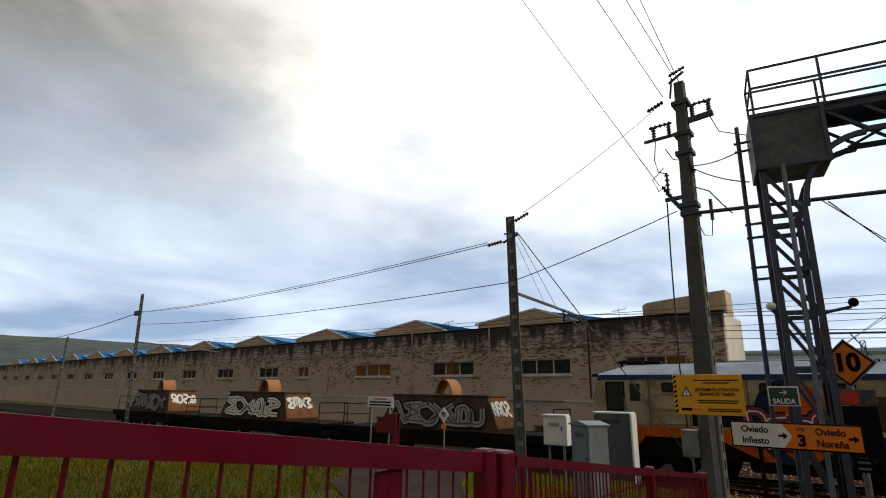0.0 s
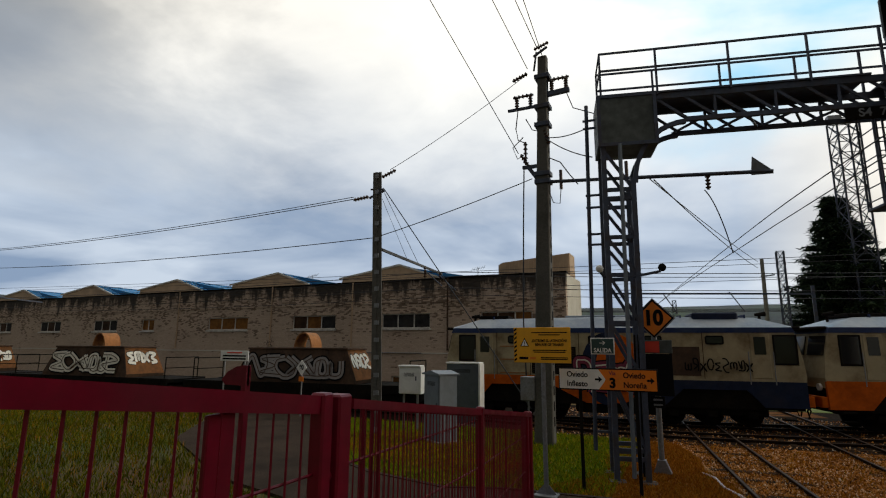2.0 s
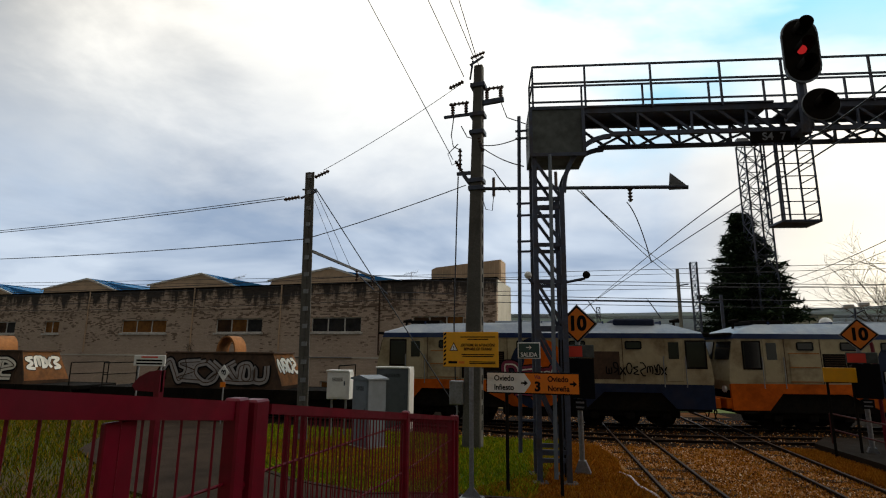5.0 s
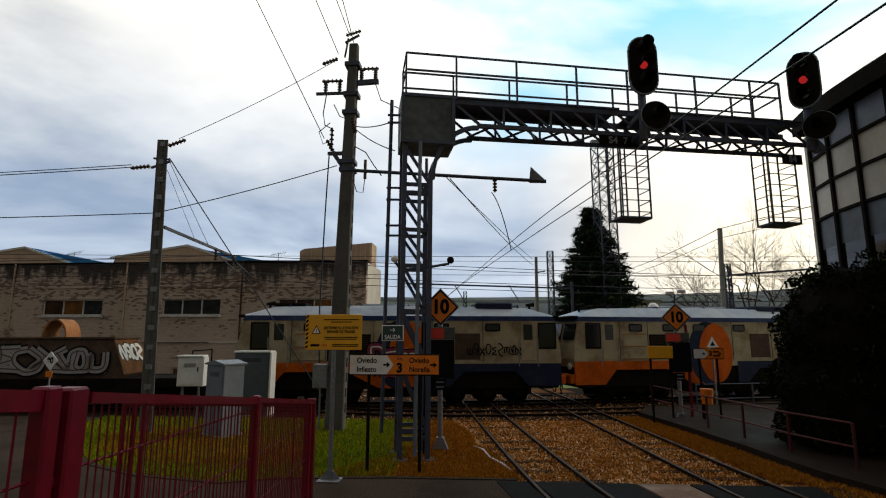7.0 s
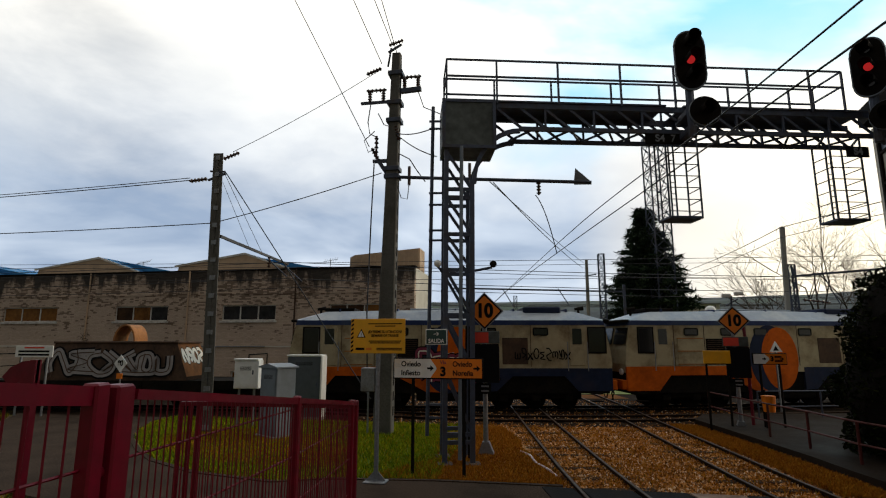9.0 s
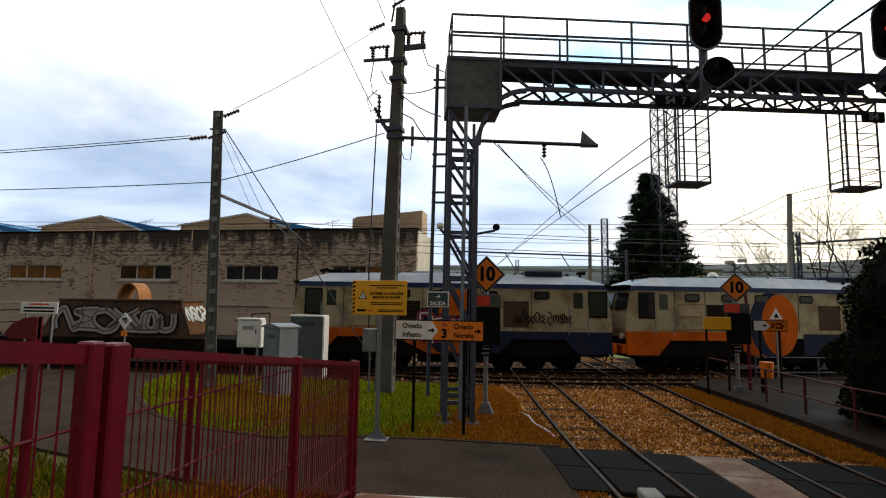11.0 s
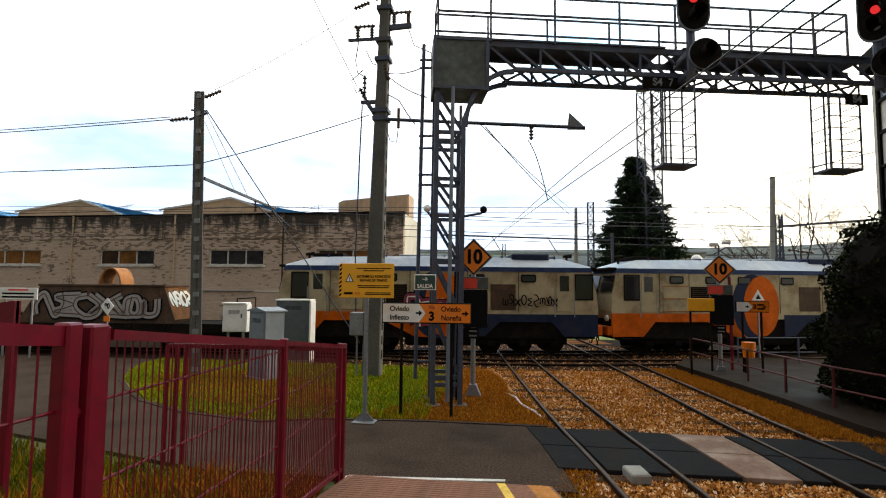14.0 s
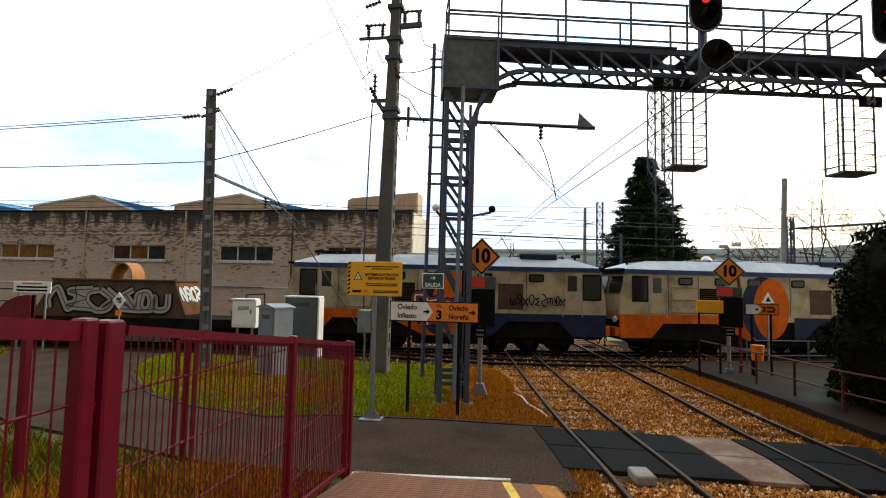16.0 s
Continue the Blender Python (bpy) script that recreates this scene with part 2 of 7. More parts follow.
M = dict(
    ground=ground_material(),
    wall=block_wall_material(),
    concrete=material("concrete", (0.24, 0.23, 0.205), 0.9, grain=0.2, scale=25, bump=0.35, dirt=(0.14, 0.13, 0.12), dirt_scale=1.5, dirt_amount=0.7),
    pole=material("weathered_pole_concrete", (0.105, 0.10, 0.09), 0.9, grain=0.25, scale=20, bump=0.35, dirt=(0.06, 0.055, 0.05), dirt_scale=1.3, dirt_amount=0.7),
    rail_red=material("dull_red_rail_paint", (0.07, 0.010, 0.008), 0.6, gloss=0.25, grain=0.25, scale=9, bump=0.08, dirt=(0.04, 0.018, 0.012), dirt_scale=2, dirt_amount=0.7),
    steel=material("dark_steel", (0.052, 0.066, 0.105), 0.6, 0.2, grain=0.25, scale=14, bump=0.15, dirt=(0.07, 0.05, 0.04), dirt_scale=2.5, dirt_amount=0.7),
    plate=material("grey_green_plate", (0.075, 0.085, 0.08), 0.6, 0.2, grain=0.3, scale=6, bump=0.1, dirt=(0.03, 0.035, 0.035), dirt_scale=1.4, dirt_amount=0.8),
    galv=material("galvanised", (0.24, 0.25, 0.27), 0.5, 0.6, grain=0.2, scale=18, bump=0.08, dirt=(0.15, 0.13, 0.11), dirt_scale=3, dirt_amount=0.5),
    red=material("wine_red_paint", (0.145, 0.002, 0.014), 0.42, gloss=0.3, grain=0.2, scale=9, bump=0.08, dirt=(0.09, 0.002, 0.009), dirt_scale=2, dirt_amount=0.6),
    asphalt=material("asphalt", (0.055, 0.038, 0.028), 0.97, gloss=0.03, grain=0.75, scale=32, bump=0.5, dirt=(0.024, 0.019, 0.016), dirt_scale=0.7, dirt_amount=0.7),
    wet=material("wet_asphalt", (0.018, 0.0115, 0.0075), 0.75, gloss=0.08, grain=0.3, scale=40, bump=0.2, dirt=(0.02, 0.014, 0.010), dirt_scale=0.6, dirt_amount=0.6),
    tile=material("brown_paving", (0.21, 0.10, 0.065), 0.9, gloss=0.1, grain=0.25, scale=20, bump=0.3, dirt=(0.1, 0.065, 0.05), dirt_scale=1, dirt_amount=0.6),
    yellow_tile=material("ochre_paving", (0.42, 0.17, 0.035), 0.85, gloss=0.15, grain=0.3, scale=18, bump=0.3, dirt=(0.22, 0.10, 0.04), dirt_scale=2.5, dirt_amount=0.7),
    white_line=material("white_line_paint", (0.62, 0.6, 0.56), 0.7, grain=0.2, scale=20, bump=0.2, dirt=(0.3, 0.27, 0.24), dirt_scale=3, dirt_amount=0.8),
    yellow_line=material("yellow_line_paint", (0.75, 0.48, 0.04), 0.7, grain=0.2, scale=20, bump=0.2, dirt=(0.4, 0.25, 0.05), dirt_scale=3, dirt_amount=0.7),
    slab_worn=material("worn_infill", (0.16, 0.09, 0.06), 0.85, gloss=0.2, grain=0.25, scale=20, bump=0.3, dirt=(0.45, 0.38, 0.32), dirt_scale=1.0, dirt_amount=0.6),
    rubber=material("black_rubber", (0.010, 0.010, 0.011), 0.85, gloss=0.05, grain=0.3, scale=30, bump=0.3, dirt=(0.03, 0.025, 0.022), dirt_scale=1.6, dirt_amount=0.6),
    ballast=material("ballast_bed", (0.17, 0.065, 0.015), 0.95, gloss=0.05, grain=0.6, scale=22, bump=1.0, dirt=(0.07, 0.045, 0.03), dirt_scale=1.0, dirt_amount=0.6),
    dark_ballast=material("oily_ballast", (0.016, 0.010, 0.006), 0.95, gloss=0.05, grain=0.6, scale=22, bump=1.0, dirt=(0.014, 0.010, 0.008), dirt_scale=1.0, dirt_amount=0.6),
    stone=island_material("ballast_stone", [(0.0, (0.03, 0.010, 0.002)), (0.3, (0.20, 0.07, 0.012)), (0.62, (0.50, 0.20, 0.04)), (0.85, (0.62, 0.34, 0.13)), (1.0, (0.8, 0.66, 0.5))]),
    rail_side=material("rusty_rail", (0.013, 0.007, 0.004), 0.9, 0.0, gloss=0.06, grain=0.3, scale=20, bump=0.2, dirt=(0.035, 0.02, 0.013), dirt_scale=2, dirt_amount=0.7),
    rail_head=material("worn_rail_head", (0.07, 0.045, 0.033), 0.6, 0.3, gloss=0.15, grain=0.15, scale=20, bump=0.05, dirt=(0.08, 0.05, 0.035), dirt_scale=2, dirt_amount=0.5),
    sleeper=material("weathered_sleeper", (0.05, 0.027, 0.013), 0.95, gloss=0.04, grain=0.35, scale=15, bump=0.5, dirt=(0.04, 0.03, 0.025), dirt_scale=2, dirt_amount=0.7, vary=0.3),
    blade=island_material("grass_blades", [(0.0, (0.035, 0.07, 0.002)), (0.5, (0.17, 0.25, 0.004)), (0.82, (0.34, 0.36, 0.008)), (1.0, (0.42, 0.18, 0.012))]),
    olive=island_material("olive_weeds", [(0.0, (0.022, 0.03, 0.001)), (0.45, (0.085, 0.10, 0.003)), (0.8, (0.17, 0.15, 0.006)), (1.0, (0.30, 0.12, 0.006))]),
    dry=island_material("dry_grass_blades", [(0.0, (0.13, 0.04, 0.003)), (0.5, (0.38, 0.13, 0.008)), (0.9, (0.50, 0.22, 0.022)), (1.0, (0.12, 0.13, 0.01))]),
    cream=material("cream_paint", (0.39, 0.325, 0.205), 0.65, gloss=0.2, grain=0.08, scale=6, bump=0.06, dirt=(0.15, 0.10, 0.05), dirt_scale=1.1, dirt_amount=0.85),
    orange=material("orange_paint", (0.56, 0.10, 0.001), 0.7, gloss=0.15, grain=0.12, scale=5, bump=0.06, dirt=(0.22, 0.04, 0.001), dirt_scale=1.3, dirt_amount=0.7),
    navy=material("navy_paint", (0.012, 0.02, 0.05), 0.7, gloss=0.15, grain=0.2, scale=5, bump=0.05, dirt=(0.03, 0.03, 0.05), dirt_scale=1.3, dirt_amount=0.8),
    band=material("blue_paint", (0.012, 0.027, 0.10), 0.6, gloss=0.25, grain=0.15, scale=5, bump=0.05, dirt=(0.05, 0.07, 0.12), dirt_scale=1.3, dirt_amount=0.8),
    roof=material("pale_roof_paint", (0.22, 0.27, 0.35), 0.45, 0.1, grain=0.1, scale=4, bump=0.05, dirt=(0.42, 0.45, 0.48), dirt_scale=0.9, dirt_amount=0.8),
    black=material("black_grime_and_shade", (0.007, 0.006, 0.005), 0.9, gloss=0.08, grain=0.4, scale=10, bump=0.3, dirt=(0.02, 0.014, 0.010), dirt_scale=2, dirt_amount=0.7),
    dull_pane=material("dirty_window_pane", (0.022, 0.022, 0.024), 0.6, gloss=0.12, grain=0.5, scale=2.5, bump=0.02, dirt=(0.05, 0.045, 0.04), dirt_scale=1.5, dirt_amount=0.6),
    brown_pane=material("brown_window_pane", (0.06, 0.03, 0.014), 0.6, gloss=0.12, grain=0.5, scale=2.0, bump=0.02, dirt=(0.02, 0.013, 0.01), dirt_scale=1.5, dirt_amount=0.8),
    amber_pane=material("lit_room_pane", (0.22, 0.095, 0.022), 0.6, gloss=0.12, grain=0.4, scale=2.0, bump=0.02, dirt=(0.07, 0.03, 0.01), dirt_scale=1.2, dirt_amount=0.8),
    dark_glass=glass_material("dark_glass", (0.016, 0.014, 0.013), 0.08),
    grey_cab=material("grey_cabinet", (0.15, 0.18, 0.22), 0.5, grain=0.1, scale=5, bump=0.05, dirt=(0.10, 0.115, 0.135), dirt_scale=1.5, dirt_amount=0.5),
    slate=material("slate_cabinet", (0.07, 0.085, 0.10), 0.5, grain=0.12, scale=5, bump=0.05, dirt=(0.045, 0.05, 0.06), dirt_scale=1.5, dirt_amount=0.5),
    white=material("white_enamel", (0.80, 0.80, 0.79), 0.5, grain=0.06, scale=5, bump=0.03, dirt=(0.62, 0.6, 0.55), dirt_scale=2, dirt_amount=0.5),
    sign_yellow=material("sign_yellow", (0.85, 0.40, 0.004), 0.4, grain=0.05, scale=5, bump=0.02, dirt=(0.55, 0.3, 0.03), dirt_scale=2, dirt_amount=0.4),
    sign_orange=material("sign_orange", (0.82, 0.20, 0.001), 0.4, grain=0.05, scale=5, bump=0.02, dirt=(0.5, 0.17, 0.02), dirt_scale=2, dirt_amount=0.4),
    sign_red=material("sign_red", (0.70, 0.045, 0.02), 0.4, grain=0.05, scale=5, bump=0.02),
    sign_green=material("sign_green", (0.012, 0.05, 0.05), 0.4, grain=0.1, scale=5, bump=0.02),
    ink=material("black_ink", (0.006, 0.006, 0.007), 0.8, gloss=0.1, grain=0.1, scale=9, bump=0.0),
    porcelain=material("brown_porcelain", (0.06, 0.03, 0.025), 0.25, grain=0.2, scale=9, bump=0.05),
    wire=material("dark_wire", (0.03, 0.03, 0.035), 0.5, 0.4, grain=0.1, scale=9, bump=0.0),
    sheet=material("tan_sheet_cladding", (0.5, 0.35, 0.23), 0.75, grain=0.1, scale=3, bump=0.1, dirt=(0.25, 0.20, 0.15), dirt_scale=0.6, dirt_amount=0.6),
    blue_sheet=material("blue_roof_sheet", (0.035, 0.21, 0.48), 0.7, gloss=0.2, grain=0.1, scale=3, bump=0.1, dirt=(0.05, 0.15, 0.26), dirt_scale=0.6, dirt_amount=0.5),
    pale_wall=material("pale_wall_finish", (0.62, 0.59, 0.52), 0.85, grain=0.06, scale=6, bump=0.1, dirt=(0.42, 0.38, 0.31), dirt_scale=0.5, dirt_amount=0.6),
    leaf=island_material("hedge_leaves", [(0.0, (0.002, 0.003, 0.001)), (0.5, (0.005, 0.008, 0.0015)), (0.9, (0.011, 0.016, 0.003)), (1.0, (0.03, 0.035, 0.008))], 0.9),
    needle=island_material("conifer_needles", [(0.0, (0.006, 0.014, 0.008)), (0.6, (0.018, 0.034, 0.018)), (1.0, (0.045, 0.065, 0.03))], 0.7),
    twig=material("bare_twigs", (0.075, 0.052, 0.038), 0.9, grain=0.3, scale=12, bump=0.2),
    bark=material("bark", (0.03, 0.023, 0.018), 0.95, grain=0.4, scale=12, bump=0.6),
    rust=material("rusty_wagon", (0.07, 0.035, 0.018), 0.85, 0.1, grain=0.3, scale=7, bump=0.2, dirt=(0.035, 0.026, 0.02), dirt_scale=1.2, dirt_amount=0.8),
    ochre=material("ochre_wagon_end", (0.36, 0.14, 0.035), 0.8, grain=0.2, scale=7, bump=0.15, dirt=(0.14, 0.08, 0.045), dirt_scale=1.4, dirt_amount=0.7),
    silver=material("silver_spray", (0.24, 0.22, 0.215), 0.5, grain=0.15, scale=7, bump=0.0),
    spray_white=material("white_spray", (0.7, 0.66, 0.58), 0.6, grain=0.1, scale=7, bump=0.0),
    spray_wine=material("wine_spray", (0.18, 0.015, 0.045), 0.6, grain=0.2, scale=7, bump=0.0),
    lamp_red=glow_material("red_signal_light", (1.0, 0.04, 0.04), 2.0),
)


# ---- mesh building helpers ----
def link(name, mesh, mat, parent=None, label=""):
    if mat is not None and not mesh.materials:
        mesh.materials.append(mat)
    ob = new(name, mesh)
    if parent is not None:
        ob.parent = parent
    if label:
        tagged(ob, label)
    return ob


def part(name, bm, mat, parent=None, label="", smooth=False):
    me = bpy.data.meshes.new(name)
    bmesh.ops.recalc_face_normals(bm, faces=bm.faces[:])
    if smooth:
        for f in bm.faces:
            f.smooth = True
    bm.to_mesh(me)
    bm.free()
    return link(name, me, mat, parent, label)


def thing(name, m, label, category, group=""):
    ob = new(name)
    ob.matrix_world = m
    ob.empty_display_size = 0.1
    return tagged(ob, label, category, group)


def box(bm, x0, y0, z0, x1, y1, z1, m=None):
    vs = [bm.verts.new(Vector(p)) for p in ((x0, y0, z0), (x1, y0, z0), (x1, y1, z0), (x0, y1, z0), (x0, y0, z1), (x1, y0, z1), (x1, y1, z1), (x0, y1, z1))]
    fs = [bm.faces.new([vs[i] for i in f]) for f in ((3, 2, 1, 0), (4, 5, 6, 7), (0, 1, 5, 4), (1, 2, 6, 5), (2, 3, 7, 6), (3, 0, 4, 7))]
    if m is not None:
        for v in vs:
            v.co = m @ v.co
    return vs, fs


def soft_box(bm, x0, y0, z0, x1, y1, z1, r=0.02, seg=1, m=None):
    vs, fs = box(bm, x0, y0, z0, x1, y1, z1, m)
    es = list({e for f in fs for e in f.edges})
    bmesh.ops.bevel(bm, geom=es, offset=r, segments=seg, affect="EDGES", profile=0.5)


def prism(bm, outline, y0, y1):
    """An outline in the x-z plane, drawn out from y0 to y1."""
    a = [bm.verts.new((x, y0, z)) for x, z in outline]
    b = [bm.verts.new((x, y1, z)) for x, z in outline]
    bm.faces.new(a)
    bm.faces.new(b[::-1])
    for i in range(len(a)):
        j = (i + 1) % len(a)
        bm.faces.new((a[j], a[i], b[i], b[j]))


def slab(bm, outline, z0, z1):
    """An outline in plan, drawn up from z0 to z1."""
    a = [bm.verts.new((x, y, z0)) for x, y in outline]
    b = [bm.verts.new((x, y, z1)) for x, y in outline]
    bm.faces.new(a[::-1])
    bm.faces.new(b)
    for i in range(len(a)):
        j = (i + 1) % len(a)
        bm.faces.new((a[i], a[j], b[j], b[i]))


def frame_of(a, b):
    a, b = Vector(a), Vector(b)
    d = (b - a).normalized()
    side = d.cross(Vector((0, 0, 1)))
    if side.length < 1e-3:
        side = Vector((1, 0, 0))
    side.normalize()
    return a, b, side, side.cross(d).normalized()


def rod(bm, a, b, r0, r1=None, n=8):
    r1 = r0 if r1 is None else r1
    a, b, s, u = frame_of(a, b)
    ra = [bm.verts.new(a + (s * math.cos(k * 2 * math.pi / n) + u * math.sin(k * 2 * math.pi / n)) * r0) for k in range(n)]
    rb = [bm.verts.new(b + (s * math.cos(k * 2 * math.pi / n) + u * math.sin(k * 2 * math.pi / n)) * r1) for k in range(n)]
    bm.faces.new(ra)
    bm.faces.new(rb[::-1])
    for k in range(n):
        j = (k + 1) % n
        bm.faces.new((ra[j], ra[k], rb[k], rb[j]))


def bar(bm, a, b, w, h):
    """A square-section bar, w across and h upright."""
    a, b, s, u = frame_of(a, b)
    ra = [bm.verts.new(a + s * w / 2 * i + u * h / 2 * j) for i, j in ((-1, -1), (1, -1), (1, 1), (-1, 1))]
    rb = [bm.verts.new(b + s * w / 2 * i + u * h / 2 * j) for i, j in ((-1, -1), (1, -1), (1, 1), (-1, 1))]
    bm.faces.new(ra)
    bm.faces.new(rb[::-1])
    for k in range(4):
        j = (k + 1) % 4
        bm.faces.new((ra[j], ra[k], rb[k], rb[j]))


def angle_bar(bm, a, b, w=0.06, t=0.008):
    """An L-section steel angle."""
    a, b, s, u = frame_of(a, b)
    pts = ((0, 0), (w, 0), (w, t), (t, t), (t, w), (0, w))
    ra = [bm.verts.new(a + s * (p - w / 2) + u * (q - w / 2)) for p, q in pts]
    rb = [bm.verts.new(b + s * (p - w / 2) + u * (q - w / 2)) for p, q in pts]
    bm.faces.new(ra)
    bm.faces.new(rb[::-1])
    for k in range(6):
        j = (k + 1) % 6
        bm.faces.new((ra[j], ra[k], rb[k], rb[j]))


def tube(bm, pts, r, n=5):
    """A bent round wire or tube through points."""
    rings = []
    pts = [Vector(p) for p in pts]
    for i, p in enumerate(pts):
        d = (pts[min(i + 1, len(pts) - 1)] - pts[max(i - 1, 0)]).normalized()
        s = d.cross(Vector((0, 0, 1)))
        s = s.normalized() if s.length > 1e-3 else Vector((1, 0, 0))
        u = s.cross(d)
        rings.append([bm.verts.new(p + (s * math.cos(k * 2 * math.pi / n) + u * math.sin(k * 2 * math.pi / n)) * r) for k in range(n)])
    for ra, rb in zip(rings, rings[1:]):
        for k in range(n):
            j = (k + 1) % n
            bm.faces.new((ra[j], ra[k], rb[k], rb[j]))


def ball(bm, c, r, sz=1.0):
    bmesh.ops.create_uvsphere(bm, u_segments=12, v_segments=8, radius=r, matrix=Matrix.Translation(c) @ Matrix.Diagonal((1, 1, sz, 1)))


def sag(a, b, drop, n=10):
    a, b = Vector(a), Vector(b)
    return [a.lerp(b, i / n) - Vector((0, 0, 4 * drop * (i / n) * (1 - i / n))) for i in range(n + 1)]


def bare(fn, *args, **kw):
    bm = bmesh.new()
    fn(bm, *args, **kw)
    return bm


def text_mesh(name, body, size, mat, parent, at, label="", depth=0.004, squeeze=1.0, align="CENTER"):
    """Lettering that stands in the x-z plane of its parent and faces -y."""
    cu = bpy.data.curves.new(name, "FONT")
    cu.body, cu.size, cu.extrude, cu.align_x, cu.align_y = body, size, depth / 2, align, "CENTER"
    cu.offset = size * (0.045 if len(body) <= 2 else 0.02)
    tmp = bpy.data.objects.new(name, cu)
    scene.collection.objects.link(tmp)
    bpy.context.view_layer.update()
    me = bpy.data.meshes.new_from_object(tmp.evaluated_get(bpy.context.evaluated_depsgraph_get()))
    bpy.data.objects.remove(tmp)
    me.transform(pose(0, 0, 0, 90) @ Matrix.Diagonal((squeeze, 1, 1, 1)))
    me.materials.clear()
    ob = link(name, me, mat, parent, label)
    ob.location = at
    return ob


def mesh_from(name, verts, faces, mat, parent=None):
    me = bpy.data.meshes.new(name)
    me.from_pydata(verts, [], faces)
    me.update()
    return link(name, me, mat, parent)


# ---- lines of the tracks ----
def smooth_line(pts, step=0.5):
    """A Catmull-Rom line through plan points."""
    out = []
    p = [Vector((*q, 0)) for q in pts]
    p = [p[0] * 2 - p[1], *p, p[-1] * 2 - p[-2]]
    for i in range(1, len(p) - 2):
        n = max(2, int((p[i + 1] - p[i]).length / step))
        for k in range(n):
            t = k / n
            out.append(0.5 * ((2 * p[i]) + (p[i + 1] - p[i - 1]) * t + (2 * p[i - 1] - 5 * p[i] + 4 * p[i + 1] - p[i + 2]) * t * t + (3 * p[i] - p[i - 1] - 3 * p[i + 1] + p[i + 2]) * t ** 3))
    out.append(p[-2])
    return out


def train_y(x):
    d = min(20.0, max(0.0, -20 - x))
    return 21.96 + 0.137 * max(x, -20.0) - 0.137 * (d - d * d / 40) + 0.0058 * max(0.0, x + 5) ** 2


def front_y(x):
    """The second main track, which leaves the first at a turnout."""
    f = min(1.0, max(0.0, (x + 13) / 14))
    return train_y(x) - 2.9 * f * f * (3 - 2 * f)


LINE_A = smooth_line([(6.0, -20), (2.85, 0), (1.83, 7.3), (1.28, 10.6), (0.83, 13.6), (-0.18, 21), (-0.75, 25.2), (-1.7, 31), (-3.5, 45), (-4.4, 65), (-3.5, 110)])
LINE_B = smooth_line([(7.2, -20), (5.75, 0), (4.96, 7.6), (4.64, 10.0), (4.42, 11.7), (4.12, 14.5), (3.63, 18.8), (3.0, 24.7), (1.6, 34), (-0.7, 45), (-2.6, 60)])
LINE_T = smooth_line([(x, train_y(x)) for x in range(-120, 61, 6)], 1.0)
LINE_U = smooth_line([(x, front_y(x)) for x in range(-13, 62, 3)], 1.0)
GAUGE = 1.06


def ramp_z(y):
    return 0.93 if y < 0 else max(0.0, 0.125 * (7.45 - y))


# ---- ground ----
def make_ground():
    bm = bmesh.new()
    rings = [0, 6, 12, 20, 32, 50, 80, 130, 220, 400, 700, 1200, 2200]
    n = 72
    loops = []
    for r in rings[1:]:
        loop = []
        for k in range(n):
            a = 2 * math.pi * k / n
            loop.append(bm.verts.new((r * math.sin(a), r * math.cos(a), -0.06)))
        loops.append(loop)
    c = bm.verts.new((0, 0, -0.06))
    for k in range(n):
        bm.faces.new((c, loops[0][(k + 1) % n], loops[0][k]))
    for la, lb in zip(loops, loops[1:]):
        for k in range(n):
            j = (k + 1) % n
            bm.faces.new((la[k], la[j], lb[j], lb[k]))
    tagged(part("ground", bm, M["ground"]), "rough grass and bare earth round the railway", "ground", kind="structure")


def make_hills():
    """Two wooded ridges with fields, far off; the far one's blue-grey colour includes haze."""
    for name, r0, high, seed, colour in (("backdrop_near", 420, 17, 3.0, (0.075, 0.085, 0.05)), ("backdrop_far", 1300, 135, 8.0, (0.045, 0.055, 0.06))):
        bm = bmesh.new()
        cols = []
        for k in range(181):
            a = radians(-180 + 2 * k)
            h = high * (0.72 + 0.75 * (noise.noise(Vector((math.sin(a) * 2.2, math.cos(a) * 2.2, seed)))) + 0.12 * noise.noise(Vector((math.sin(a) * 30, math.cos(a) * 30, seed))))
            h = max(h, high * 0.8)
            col = []
            for j in range(7):
                t = j / 6
                r = r0 * (0.7 + 0.45 * t)
                z = h * math.sin(t * math.pi / 2) ** 1.4 + (1.2 * noise.noise(Vector((a * 40, t * 9, seed))) * high / 40 if j else -1)
                col.append(bm.verts.new((r * math.sin(a), r * math.cos(a), z)))
            cols.append(col)
        for ca, cb in zip(cols, cols[1:]):
            for j in range(6):
                bm.faces.new((ca[j], cb[j], cb[j + 1], ca[j + 1]))
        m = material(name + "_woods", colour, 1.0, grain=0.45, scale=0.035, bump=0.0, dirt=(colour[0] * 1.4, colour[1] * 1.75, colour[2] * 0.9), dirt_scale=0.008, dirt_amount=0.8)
        tagged(part(name, bm, m), "wooded hills with fields in the distance, haze painted into the far ridge", "hills", kind="structure")


def flat(name, outline, z, mat, label, category, thick=0.05):
    return tagged(part(name, bare(slab, outline, z - thick, z), mat), label, category, kind="structure")


